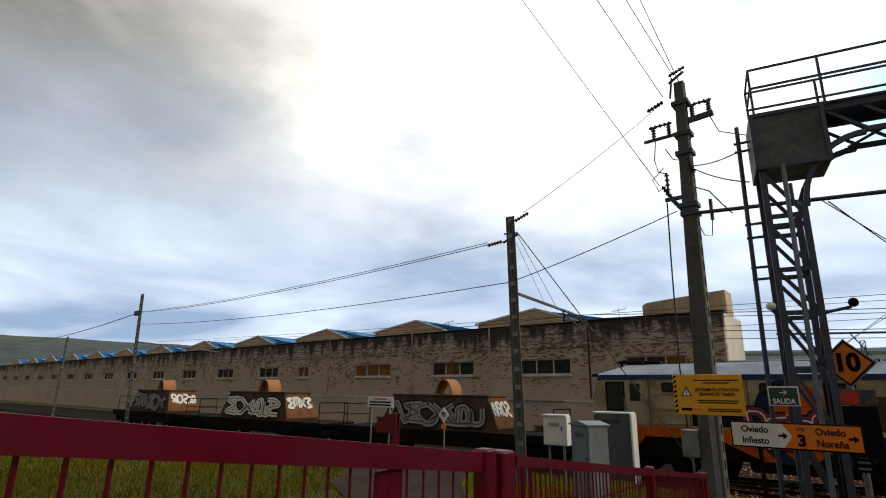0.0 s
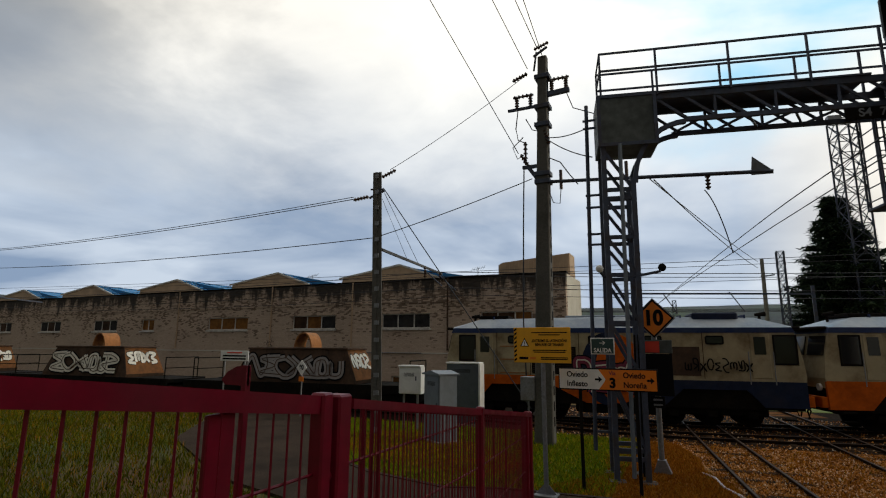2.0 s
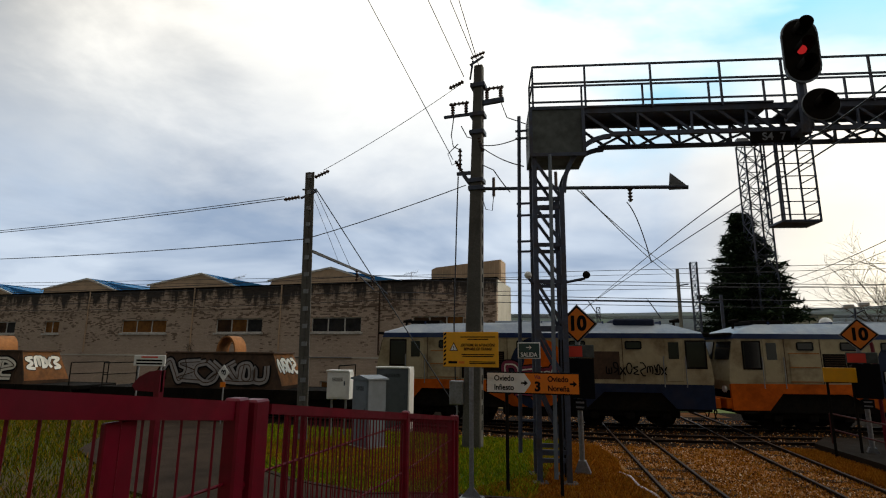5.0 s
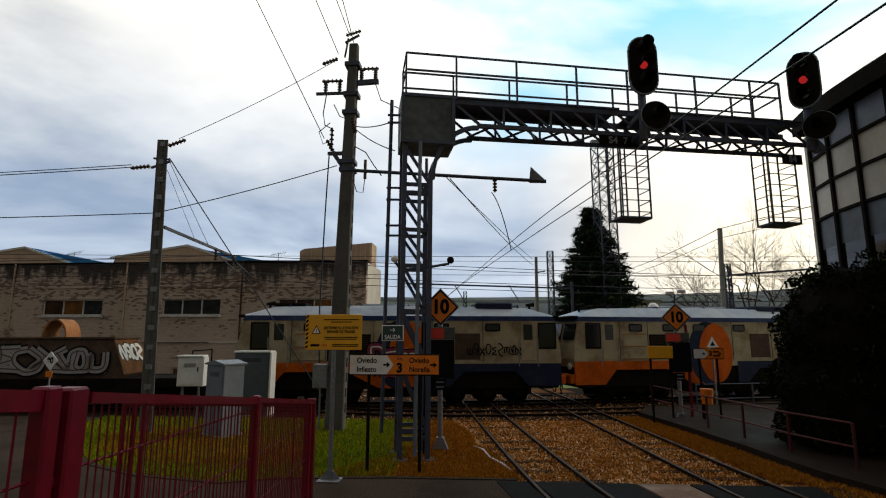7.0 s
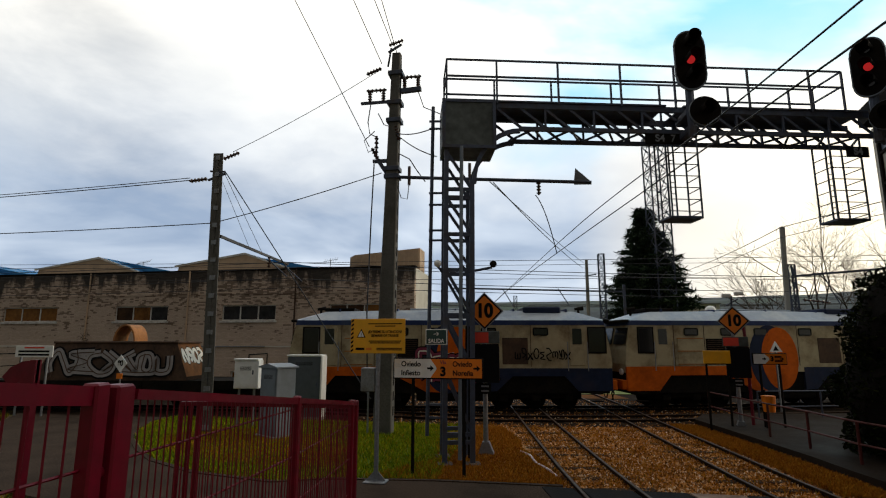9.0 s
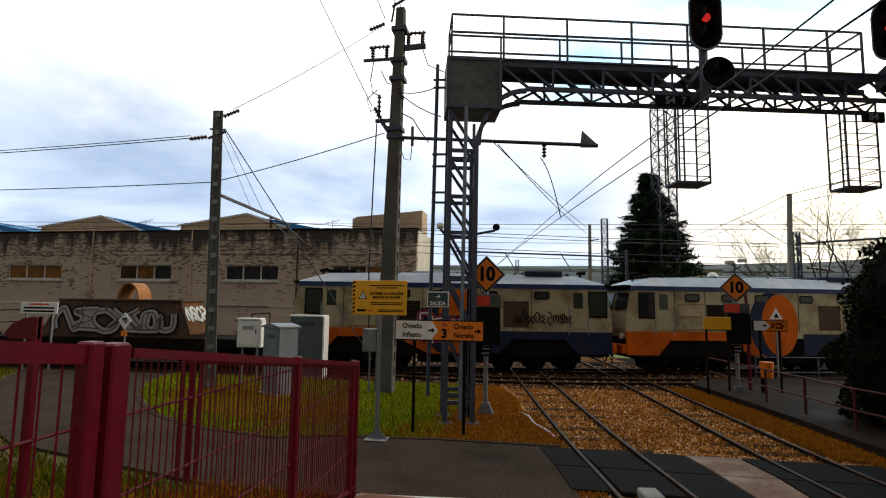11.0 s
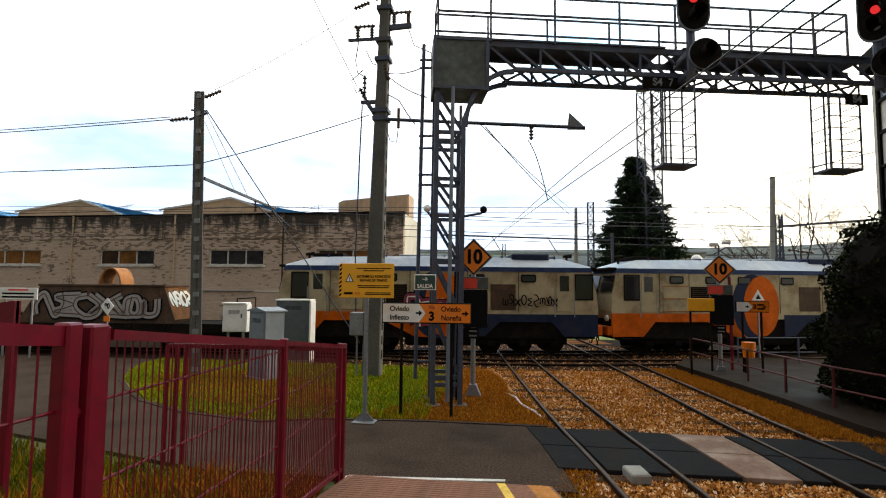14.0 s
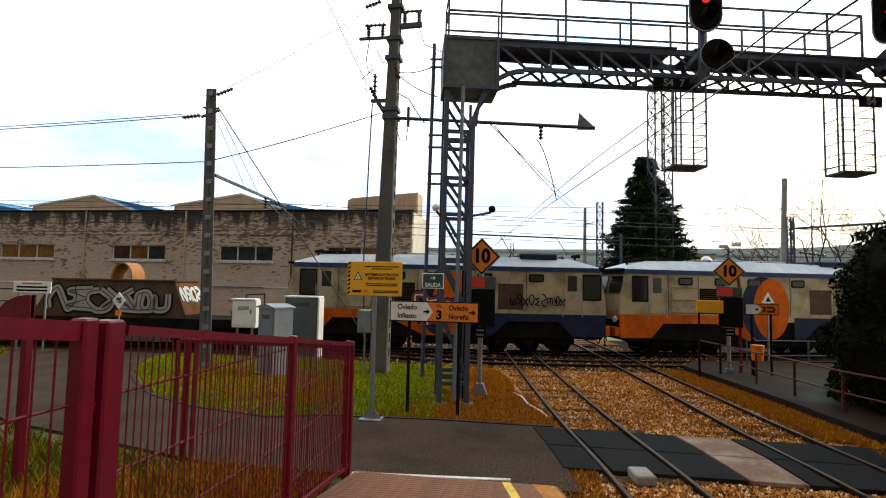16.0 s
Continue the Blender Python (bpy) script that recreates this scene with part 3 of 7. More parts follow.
make_ground()
make_hills()
flat("lawn", [(-6.5, 27.5), (40, 34), (60, 75), (-8, 95)], -0.03, material("lawn_grass", (0.13, 0.17, 0.03), 0.95, grain=0.5, scale=5, bump=0.8, dirt=(0.26, 0.17, 0.05), dirt_scale=0.16, dirt_amount=0.9), "mown lawn behind the railway line", "lawn", 0.02)
flat("dry_verge", [(-7, 27), (-0.5, 27), (-0.5, 50), (-3.2, 90), (-8, 90)], -0.02, material("verge_grass", (0.24, 0.13, 0.04), 0.95, grain=0.5, scale=6, bump=0.8, dirt=(0.13, 0.12, 0.03), dirt_scale=0.5, dirt_amount=0.8), "dry orange grass beside the far track", "verge", 0.02)
ISLAND_EDGE = [(-4.0, 10.3), (-5.0, 9.9), (-7.0, 10.35), (-8.6, 11.2), (-9.8, 12.25), (-11.1, 13.6), (-12.0, 14.9), (-12.6, 16.2), (-12.8, 17.5)]
flat("green_verge", [(-1.9, 10.5), *ISLAND_EDGE, (-1.9, 17.6)], -0.025, material("wet_grass", (0.075, 0.15, 0.008), 0.95, grain=0.6, scale=14, bump=0.8, dirt=(0.17, 0.10, 0.03), dirt_scale=0.5, dirt_amount=0.9), "green grass between path and tracks", "grass", 0.02)
flat("brown_verge", [(-2.7, 10.62), (0.5, 10.62), (0.3, 11.8), (0.1, 12.7), (-0.35, 15), (-1.2, 17.6), (-2.0, 17.6), (-1.7, 16.2), (-2.3, 15.0), (-1.9, 13.9), (-2.6, 12.9), (-2.1, 11.9)], -0.02, material("brown_grass", (0.30, 0.13, 0.02), 0.95, grain=0.6, scale=14, bump=0.8, dirt=(0.12, 0.06, 0.02), dirt_scale=0.9, dirt_amount=0.8), "dead brown grass at the gantry foot", "grass", 0.02)
flat("ballast_bed", [(0.5, 10.55), (6.3, 10.55), (6.15, 12.0), (6.05, 13.3), (5.7, 15.8), (5.2, 18.6), (-1.4, 18), (-0.35, 15)], -0.055, M["ballast"], "brown ballast between two tracks", "ballast", 0.03)
flat("ballast_near", [(0.6, 8.2), (1.0, 7), (1.5, 0), (3.5, -25), (8.5, -25), (6.6, 8.2)], -0.055, M["ballast"], "brown ballast under the near tracks", "ballast", 0.03)
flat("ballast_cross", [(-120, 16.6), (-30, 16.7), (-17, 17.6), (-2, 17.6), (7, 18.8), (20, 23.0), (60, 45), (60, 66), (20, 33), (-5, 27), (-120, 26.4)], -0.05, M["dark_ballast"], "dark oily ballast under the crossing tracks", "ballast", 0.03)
flat("ballast_far", [(-3.5, 26.4), (4.5, 27), (1.5, 40), (-1.5, 60), (-2, 110), (-5, 110), (-6, 60), (-4.8, 40)], -0.048, M["ballast"], "ballast under the line that leads away", "ballast", 0.03)
flat("path", [(-2.6, 7.3), (0.75, 7.3), (0.62, 8.2), (0.52, 10.5), (-1.9, 10.5), *ISLAND_EDGE, (-19, 17.5), (-14.5, 11.5), (-9.5, 8.6), (-4.5, 7.3)], 0.0, M["asphalt"], "worn asphalt footpath to the level crossing", "footpath", 0.06)
flat("right_platform", [(6.3, 10.9), (6.15, 12.0), (6.05, 13.3), (5.7, 15.8), (5.18, 18.9), (5.9, 20.4), (12, 21.5), (22, 23), (22, 6), (9, 6), (7.0, 8.5)], 0.15, M["wet"], "wet asphalt platform beside the hedge", "platform", 0.3)
part("kerb", bare(slab, [(0.52, 10.5), (-1.9, 10.5), *ISLAND_EDGE, *[(x + 0.07, y + 0.1) for x, y in ISLAND_EDGE[::-1]], (-1.9, 10.6), (0.52, 10.6)], -0.06, 0.02), M["asphalt"])
tagged(bpy.data.objects["kerb"], "low dark kerb between path and grass", "kerb", kind="structure")


def make_ramp():
    """The sloping platform end: a paved wedge with a white edge and a yellow line."""
    bm = bmesh.new()
    ys = [-14, 0, 7.45]
    right = [3.9, 1.8, 0.42]
    top = [[bm.verts.new((-2.38, y, ramp_z(y))), bm.verts.new((r, y, ramp_z(y)))] for y, r in zip(ys, right)]
    bot = [[bm.verts.new((-2.38, y, -0.1)), bm.verts.new((r, y, -0.1))] for y, r in zip(ys, right)]
    for i in range(2):
        bm.faces.new((top[i][0], top[i][1], top[i + 1][1], top[i + 1][0]))
        bm.faces.new((bot[i][0], bot[i + 1][0], bot[i + 1][1], bot[i][1]))
        for s in (0, 1):
            bm.faces.new((top[i][s], top[i + 1][s], bot[i + 1][s], bot[i][s]))
    for i in (0, 2):
        bm.faces.new((top[i][0], top[i][1], bot[i][1], bot[i][0]))
    ob = tagged(part("platform", bm, M["tile"]), "sloping platform end paved in brown ribbed tiles", "platform", kind="structure")
    part("white_edge", bare(slab, [(-2.4, 7.28), (-0.2, 7.5), (-0.2, 7.58), (-2.4, 7.36)], -0.02, 0.012), M["white_line"], ob, "white edge strip")
    for name, x0, x1, mat in (("yellow_line", -0.32, -0.2, M["yellow_line"]), ("warning_strip", 0.09, 0.38, M["yellow_tile"])):
        bm = bmesh.new()
        for ya, yb in ((0.0, 7.44), (-14, 0.0)):
            v = [bm.verts.new((x + (7.45 - max(y, 0)) * 0.19, y, ramp_z(y) + 0.006)) for x, y in ((x0, ya), (x1, ya), (x1, yb), (x0, yb))]
            bm.faces.new(v)
        part(name, bm, mat, ob)
    # ribs of the paving, across the slope
    me = None
    for k in range(60):
        y = 7.35 - 0.1 * k
        bm = bare(box, -2.3, -0.043, 0.0, -0.36, 0.043, 0.005) if me is None else None
        if me is None:
            o = part("paving_rib", bm, M["tile"], ob)
            me = o.data
        else:
            o = link("paving_rib", me, None, ob)
        o.location = (0, y, ramp_z(y))
        o.rotation_euler = (math.atan(-0.125), 0, 0)


make_ramp()


# ---- tracks ----
def offset_line(line, d):
    out = []
    for i, p in enumerate(line):
        t = (line[min(i + 1, len(line) - 1)] - line[max(i - 1, 0)]).normalized()
        out.append(p + Vector((t.y, -t.x, 0)) * d)
    return out


def sweep(bm, pts, profile):
    rings = []
    for i, p in enumerate(pts):
        t = (pts[min(i + 1, len(pts) - 1)] - pts[max(i - 1, 0)]).normalized()
        s = Vector((t.y, -t.x, 0))
        rings.append([bm.verts.new(p + s * a + Vector((0, 0, b))) for a, b in profile])
    n = len(profile)
    for ra, rb in zip(rings, rings[1:]):
        for k in range(n):
            j = (k + 1) % n
            bm.faces.new((ra[k], ra[j], rb[j], rb[k]))
    bm.faces.new(rings[0][::-1])
    bm.faces.new(rings[-1])


def make_track(line, label, lo, hi, z=0.0, spacing=0.62):
    t = thing("railway_track", Matrix(), label, "railway track", "tracks of the junction")
    for side in (-1, 1):
        pts = [p + Vector((0, 0, z)) for p in offset_line(line, side * GAUGE / 2)]
        r = part("rail", bare(sweep, pts, [(-0.055, -0.09), (0.055, -0.09), (0.055, -0.075), (0.012, -0.06), (0.012, -0.015), (0.038, -0.01), (0.038, 0.034), (-0.038, 0.034), (-0.038, -0.01), (-0.012, -0.015), (-0.012, -0.06), (-0.055, -0.075)]), M["rail_side"], t)
        part("rail_head", bare(sweep, pts, [(-0.03, 0.03), (0.03, 0.03), (0.025, 0.041), (-0.025, 0.041)]), M["rail_head"], r, "worn shiny running surface")
    me = None
    dist = 0.0
    last = line[0]
    rng = random.Random(7)
    for p, q in zip(line, line[1:]):
        dist += (p - last).length
        last = p
        if dist < spacing or not (lo(p) if callable(lo) else True):
            continue
        dist = 0.0
        if me is None:
            s = part("sleeper", bare(soft_box, -0.95, -0.11, -0.16, 0.95, 0.11, -0.035, 0.012), M["sleeper"], t)
            me = s.data
        else:
            s = link("sleeper", me, None, t)
        d = (q - p).normalized()
        s.location = (p.x + rng.uniform(-0.02, 0.02), p.y, z + rng.uniform(-0.012, 0.006))
        s.rotation_euler = (0, 0, math.atan2(d.y, d.x) - math.pi / 2 + rng.uniform(-0.02, 0.02))
    return t


make_track(LINE_A, "rusty metre-gauge track that crosses the footpath", lambda p: (10.6 < p.y < 50 or p.y < 8.1) and p.y > -4, None)
make_track(LINE_B, "curving metre-gauge track beside the platform", lambda p: (10.6 < p.y < 45 or p.y < 8.1) and p.y > -4, None, 0.0)
make_track(LINE_T, "main track under the freight train", lambda p: -30 < p.x < 25, None, 0.0, 0.8)
make_track(LINE_U, "dark main track in front of the train", lambda p: -30 < p.x < 25, None, 0.0, 0.8)


def make_crossing():
    """Rubber panels between and beside the rails."""
    t = thing("level_crossing", Matrix(), "black rubber crossing panels between the rails", "level crossing")

    def x_at(line, y):
        return min(line, key=lambda p: abs(p.y - y)).x

    def panel(ya, yb, xa0, xa1, xb0, xb1, mat, label=""):
        bm = bmesh.new()
        slab(bm, [(xa0, ya), (xa1, ya), (xb1, yb), (xb0, yb)], -0.05, 0.018)
        bmesh.ops.bevel(bm, geom=bm.edges[:], offset=0.008, segments=1, affect="EDGES")
        part("panel", bm, mat, t, label)
    g = GAUGE / 2
    for ya, yb in ((8.2, 9.3), (9.33, 10.4)):
        a0, a1, b0, b1 = x_at(LINE_A, ya), x_at(LINE_A, yb), x_at(LINE_B, ya), x_at(LINE_B, yb)
        panel(ya, yb, a0 - g - 0.62, a0 - g - 0.06, a1 - g - 0.62, a1 - g - 0.06, M["rubber"])
        panel(ya, yb, a0 - g + 0.08, a0 + g - 0.08, a1 - g + 0.08, a1 + g - 0.08, M["rubber"])
        panel(ya, yb, a0 + g + 0.06, a0 + g + 0.85, a1 + g + 0.06, a1 + g + 0.85, M["rubber"])
        panel(ya, yb, b0 - g - 0.4, b0 - g - 0.06, b1 - g - 0.4, b1 - g - 0.06, M["rubber"])
        panel(ya, yb, b0 - g + 0.08, b0 + g - 0.08, b1 - g + 0.08, b1 + g - 0.08, M["rubber"])
        panel(ya, yb, b0 + g + 0.06, b0 + g + 1.1, b1 + g + 0.06, b1 + g + 1.1, M["rubber"])
        panel(ya, yb, a0 + g + 0.89, b0 - g - 0.44, a1 + g + 0.89, b1 - g - 0.44, M["slab_worn"], "worn brown infill slab, scuffed white")
    return t


make_crossing()


# ---- factory beyond the tracks ----
FY = 30.4


def make_factory():
    t = thing("factory", Matrix(), "long old factory of flaked beige blocks with streaked parapet", "factory")
    top, zt, zb = 7.0, 4.86, 3.9
    upper = [(-12.0, -8.75), (-19.05, -15.45), (-26.6, -22.8), (-35.1, -30.9), (-43.0, -41.4)] + [(-49.5 - 8.2 * k, -46.2 - 8.2 * k) for k in range(14)]
    lower = [(-12.3, -9.4), (-18.2, -16.0), (-25.8, -23.9), (-32.3, -30.3)]
    x0, x1 = -180.0, -6.75
    bm = bmesh.new()

    def strip(za, zb, holes):
        x = x0
        for a, b in sorted(holes):
            box(bm, x, FY, za, a, FY + 0.4, zb)
            x = b
        box(bm, x, FY, za, x1, FY + 0.4, zb)
    strip(-0.3, 0.05, [])
    strip(0.05, 0.85, lower)
    strip(0.85, zb, [])
    strip(zb, zt, upper)
    strip(zt, top, [])
    wall = part("wall", bm, M["wall"], t)
    part("coping", bare(box, x0, FY - 0.06, top, x1 + 0.06, FY + 0.46, top + 0.1), M["black"], t, "soot-black parapet coping")
    part("string_course", bare(box, x0, FY - 0.035, 5.52, x1, FY - 0.001, 5.62), M["wall"], t)
    part("sill_course", bare(box, x0, FY - 0.03, 2.28, x1, FY - 0.001, 2.36), M["pale_wall"], t)
    # paler than the front: sunlight on this side is put into its colour
    part("side_wall", bare(box, x1 - 0.4, FY + 0.4, -0.3, x1, 35, top), M["pale_wall"], t, "side wall in a pale colour that includes the sun on it")
    part("rear_wall", bare(box, -13, 34.6, -0.3, x1 - 0.4, 35, 6.9), M["pale_wall"], t, "pale rendered rear wall")
    part("rear_wall", bare(box, -13.4, 35, -0.3, -13, 58, 6.9), M["pale_wall"], t, "pale rendered rear wall")
    part("rear_wall", bare(box, x0, 57.6, -0.3, -13.4, 58, 6.9), M["pale_wall"], t, "pale rendered rear wall")
    part("flat_roof", bare(box, x0, FY + 0.4, 6.5, -13.4, 57.6, 6.7), M["concrete"], t)
    part("flat_roof", bare(box, -13.4, FY + 0.4, 6.5, x1 - 0.4, 34.6, 6.7), M["concrete"], t)
    rng = random.Random(4)
    for holes, za, zz in ((upper, zb, zt), (lower, 0.05, 0.85)):
        for a, b in holes:
            w = part("window", bare(box, a + 0.06, FY + 0.3, za + 0.06, b - 0.06, FY + 0.34, zz - 0.06), M["black"], t, "dark window opening with pale frame")
            n = 3 if b - a > 2.4 else 2
            bm = bmesh.new()
            for xx in (a, b - 0.07):
                box(bm, xx, FY + 0.1, za, xx + 0.07, FY + 0.2, zz)
            for zq in (za, zz - 0.07):
                box(bm, a + 0.07, FY + 0.1, zq, b - 0.07, FY + 0.2, zq + 0.07)
            for k in range(1, n):
                xx = a + (b - a) * k / n
                box(bm, xx - 0.035, FY + 0.1, za + 0.07, xx + 0.035, FY + 0.2, zz - 0.07)
            part("window_frame", bm, M["white_line"], w)
            part("sill", bare(box, a - 0.1, FY - 0.09, za - 0.12, b + 0.1, FY + 0.1, za - 0.001), M["white_line"], w)
            # amber panes hold the light of the room behind in their base colour
            warm = -44 < a < -30 and za > 2
            for k in range(n):
                xa, xb = a + (b - a) * k / n + 0.05, a + (b - a) * (k + 1) / n - 0.05
                part("pane", bare(box, xa, FY + 0.13, za + 0.07, xb, FY + 0.14, zz - 0.07), M["amber_pane"] if warm or rng.random() < 0.12 else M["brown_pane"] if rng.random() < 0.45 else M["dull_pane"], w)
    # saw-tooth sheds above the parapet
    for px in [-19.8, -31.5] + [-43.6 - 12.4 * k for k in range(10)]:
        s = part("roof_shed", bare(prism, [(px - 5.3, 7.2), (px - 5.1, 8.0), (px, 8.75), (px + 3.1, 7.7), (px + 3.1, 7.2)], 34, 57), M["sheet"], t, "tan clad shed gable with blue roof sheets")
        a, b = Vector((px + 0.15, 0, 8.76)), Vector((px + 3.3, 0, 7.68))
        bm = bmesh.new()
        for ya in range(34, 56, 3):
            vs = [bm.verts.new((p.x, y, p.z)) for p, y in ((a, ya), (b, ya), (b, ya + 2.94), (a, ya + 2.94))]
            bm.faces.new(vs)
        bmesh.ops.solidify(bm, geom=bm.faces[:], thickness=0.05)
        part("roof_sheet", bm, M["blue_sheet"], s)
        part("barge_board", bare(prism, [(px - 5.4, 8.0), (px, 8.8), (px + 3.35, 7.68), (px + 3.35, 7.56), (px, 8.66), (px - 5.4, 7.88)], 33.9, 33.998), M["white_line"], s)
        part("rear_bay", bare(prism, [(px - 0.6, 8.82), (px + 6.0, 7.6), (px + 6.0, 7.2), (px - 0.6, 7.2)], 35, 57), M["blue_sheet"], s, "blue sheet roof of the next bay")
    part("stair_head", bare(prism, [(-11.7, 6.7), (-11.7, 8.1), (-11.4, 8.25), (-7.0, 8.6), (-7.0, 6.7)], 33, 34.6), M["sheet"], t, "ribbed tan roof housing at the corner")
    for k in range(14):
        x = -11.3 + 0.32 * k
        part("cladding_rib", bare(box, x, 32.94, 6.75, x + 0.07, 32.999, 8.2 + 0.028 * k), M["sheet"], t)
    for x in (-38.5, -28.6, -21.4, -14.2):
        bm = bmesh.new()
        rod(bm, (x, FY - 0.07, 2.5), (x, FY - 0.07, 7.05), 0.05)
        part("downpipe", bm, M["sheet"] if x != -14.2 else M["rust"], t)
    bm = bmesh.new()
    rod(bm, (-29.5, FY - 0.08, 2.32), (-16.0, FY - 0.08, 2.32), 0.035)
    part("wall_pipe", bm, M["galv"], t)
    # weeds that hang from the wall
    bm = bmesh.new()
    rng = random.Random(9)
    for cx, cz, rr in ((-28.6, 2.75, 0.45), (-22.0, 5.9, 0.4), (-13.5, 6.1, 0.5), (-8.2, 5.7, 0.4)):
        for k in range(90):
            p = Vector((cx + rng.gauss(0, rr * 0.5), FY - 0.05 - abs(rng.gauss(0, 0.12)), cz + rng.gauss(0, rr * 0.6)))
            d = Vector((rng.uniform(-1, 1), rng.uniform(-1, 0), rng.uniform(-1, 1))) * 0.1
            e = Vector((rng.uniform(-1, 1), 0, rng.uniform(-1, 1))) * 0.08
            bm.faces.new([bm.verts.new(q) for q in (p, p + d, p + e)])
    tagged(part("wall_weeds", bm, M["twig"], t), "dead weeds growing from the wall", kind="stuff")
    for x, y, z in ((-36.8, 45.0, 10.2), (-18.2, 46.0, 10.1)):
        a = part("aerial", bare(rod, (x, y, 7.0), (x, y, z), 0.03), M["galv"], t, "thin roof aerial")
        part("boom", bare(rod, (x - 0.7, y, z - 0.2), (x + 0.7, y, z), 0.02), M["galv"], a)
        for k in range(6):
            f = -0.6 + 0.24 * k
            part("element", bare(rod, (x + f, y - 0.3, z - 0.1 + 0.14 * f - 0.25), (x + f, y + 0.3, z - 0.1 + 0.14 * f + 0.25), 0.014, n=5), M["galv"], a)
    for x0, x1 in ((-24.9, -23.9), (-23.2, -22.2)):
        part("dock_rail", bare(tube, [(x0, FY - 0.5, 0.6), (x0, FY - 0.5, 1.95), (x1, FY - 0.5, 1.95), (x1, FY - 0.5, 0.6)], 0.04, 6), M["rust"], t)
    part("dock", bare(box, -27.0, FY - 0.9, -0.1, -21.5, FY - 0.002, 0.62), M["concrete"], t, "low concrete loading dock")
    return t


make_factory()
# ---- freight train ----
def ribbon(bm, pts, w, y0, y1):
    """A painted stroke in the x-z plane."""
    pts = [Vector((x, 0, z)) for x, z in pts]
    L, R = [], []
    for i, p in enumerate(pts):
        d = (pts[min(i + 1, len(pts) - 1)] - pts[max(i - 1, 0)]).normalized()
        s = Vector((-d.z, 0, d.x)) * w / 2
        L.append(p + s)
        R.append(p - s)
    for y in (y0,):
        for i in range(len(pts) - 1):
            bm.faces.new([bm.verts.new((q.x, y, q.z)) for q in (L[i], L[i + 1], R[i + 1], R[i])])


GLYPHS = [
    [(1, 0.9), (0.5, 1), (0.05, 0.78), (0.5, 0.52), (0.95, 0.25), (0.5, 0), (0, 0.1)],
    [(0.95, 0.95), (0.12, 0.95), (0.08, 0.5), (0.7, 0.52), (0.08, 0.46), (0.12, 0.05), (0.95, 0.05)],
    [(0.1, 0), (0.12, 0.95), (0.8, 0.92), (0.75, 0.55), (0.2, 0.5), (0.9, 0)],
    [(0.1, 1), (0.5, 0.5), (0.95, 0), (0.5, 0.5), (0.95, 1), (0.5, 0.5), (0.05, 0)],
    [(0.5, 1), (0.08, 0.7), (0.1, 0.25), (0.5, 0), (0.92, 0.3), (0.9, 0.75), (0.5, 1)],
    [(0.03, 0), (0.15, 0.95), (0.5, 0.3), (0.85, 0.95), (0.97, 0)],
]


def wave(x0, x1, z0, z1, kind):
    """A sprayed glyph: a smooth stroke through the points of its shape."""
    shape = GLYPHS[kind % 6]
    if kind % 4 == 0:
        shape = [(v, u) for u, v in shape]
    elif kind % 4 == 1:
        shape = [(1 - v, u) for u, v in shape]
    elif kind % 4 == 2:
        shape = [(1 - u, v + 0.25 * (u - 0.5)) for u, v in shape]
    elif kind % 4 == 3:
        shape = [(v, 1 - u) for u, v in shape]
    pts = [Vector((x0 + (x1 - x0) * u, z0 + (z1 - z0) * v, 0)) for u, v in shape]
    pts = [pts[0] * 2 - pts[1], *pts, pts[-1] * 2 - pts[-2]]
    out = []
    for i in range(1, len(pts) - 2):
        for j in range(8):
            t = j / 8
            p = 0.5 * (2 * pts[i] + (pts[i + 1] - pts[i - 1]) * t + (2 * pts[i - 1] - 5 * pts[i] + 4 * pts[i + 1] - pts[i + 2]) * t * t + (3 * pts[i] - pts[i - 1] - 3 * pts[i + 1] + pts[i + 2]) * t ** 3)
            out.append((p.x, min(z1, max(z0, p.y))))
    return out


def ellipse(cx, cz, rx, rz, n=28, a0=0.0, a1=360.0):
    return [(cx + rx * math.cos(radians(a0 + (a1 - a0) * k / n)), cz + rz * math.sin(radians(a0 + (a1 - a0) * k / n))) for k in range(n + (0 if a1 - a0 >= 360 else 1))]


def make_wheelset(t, x, name="bogie"):
    b = part(name, bare(soft_box, x - 1.75, -1.0, 0.42, x + 1.75, 1.0, 0.8, 0.05), M["black"], t, "grimy black bogie frame")
    for dx in (-1.25, 0.0, 1.25):
        for s in (-1, 1):
            bm = bmesh.new()
            rod(bm, (x + dx, s * 0.53 - 0.06, 0.46), (x + dx, s * 0.53 + 0.06, 0.46), 0.45, n=20)
            part("wheel", bm, M["black"], b)
            part("axle_box", bare(soft_box, x + dx - 0.16, s * 1.0 - 0.07, 0.34, x + dx + 0.16, s * 1.0 + 0.07, 0.62, 0.03), M["black"], b)
    return b


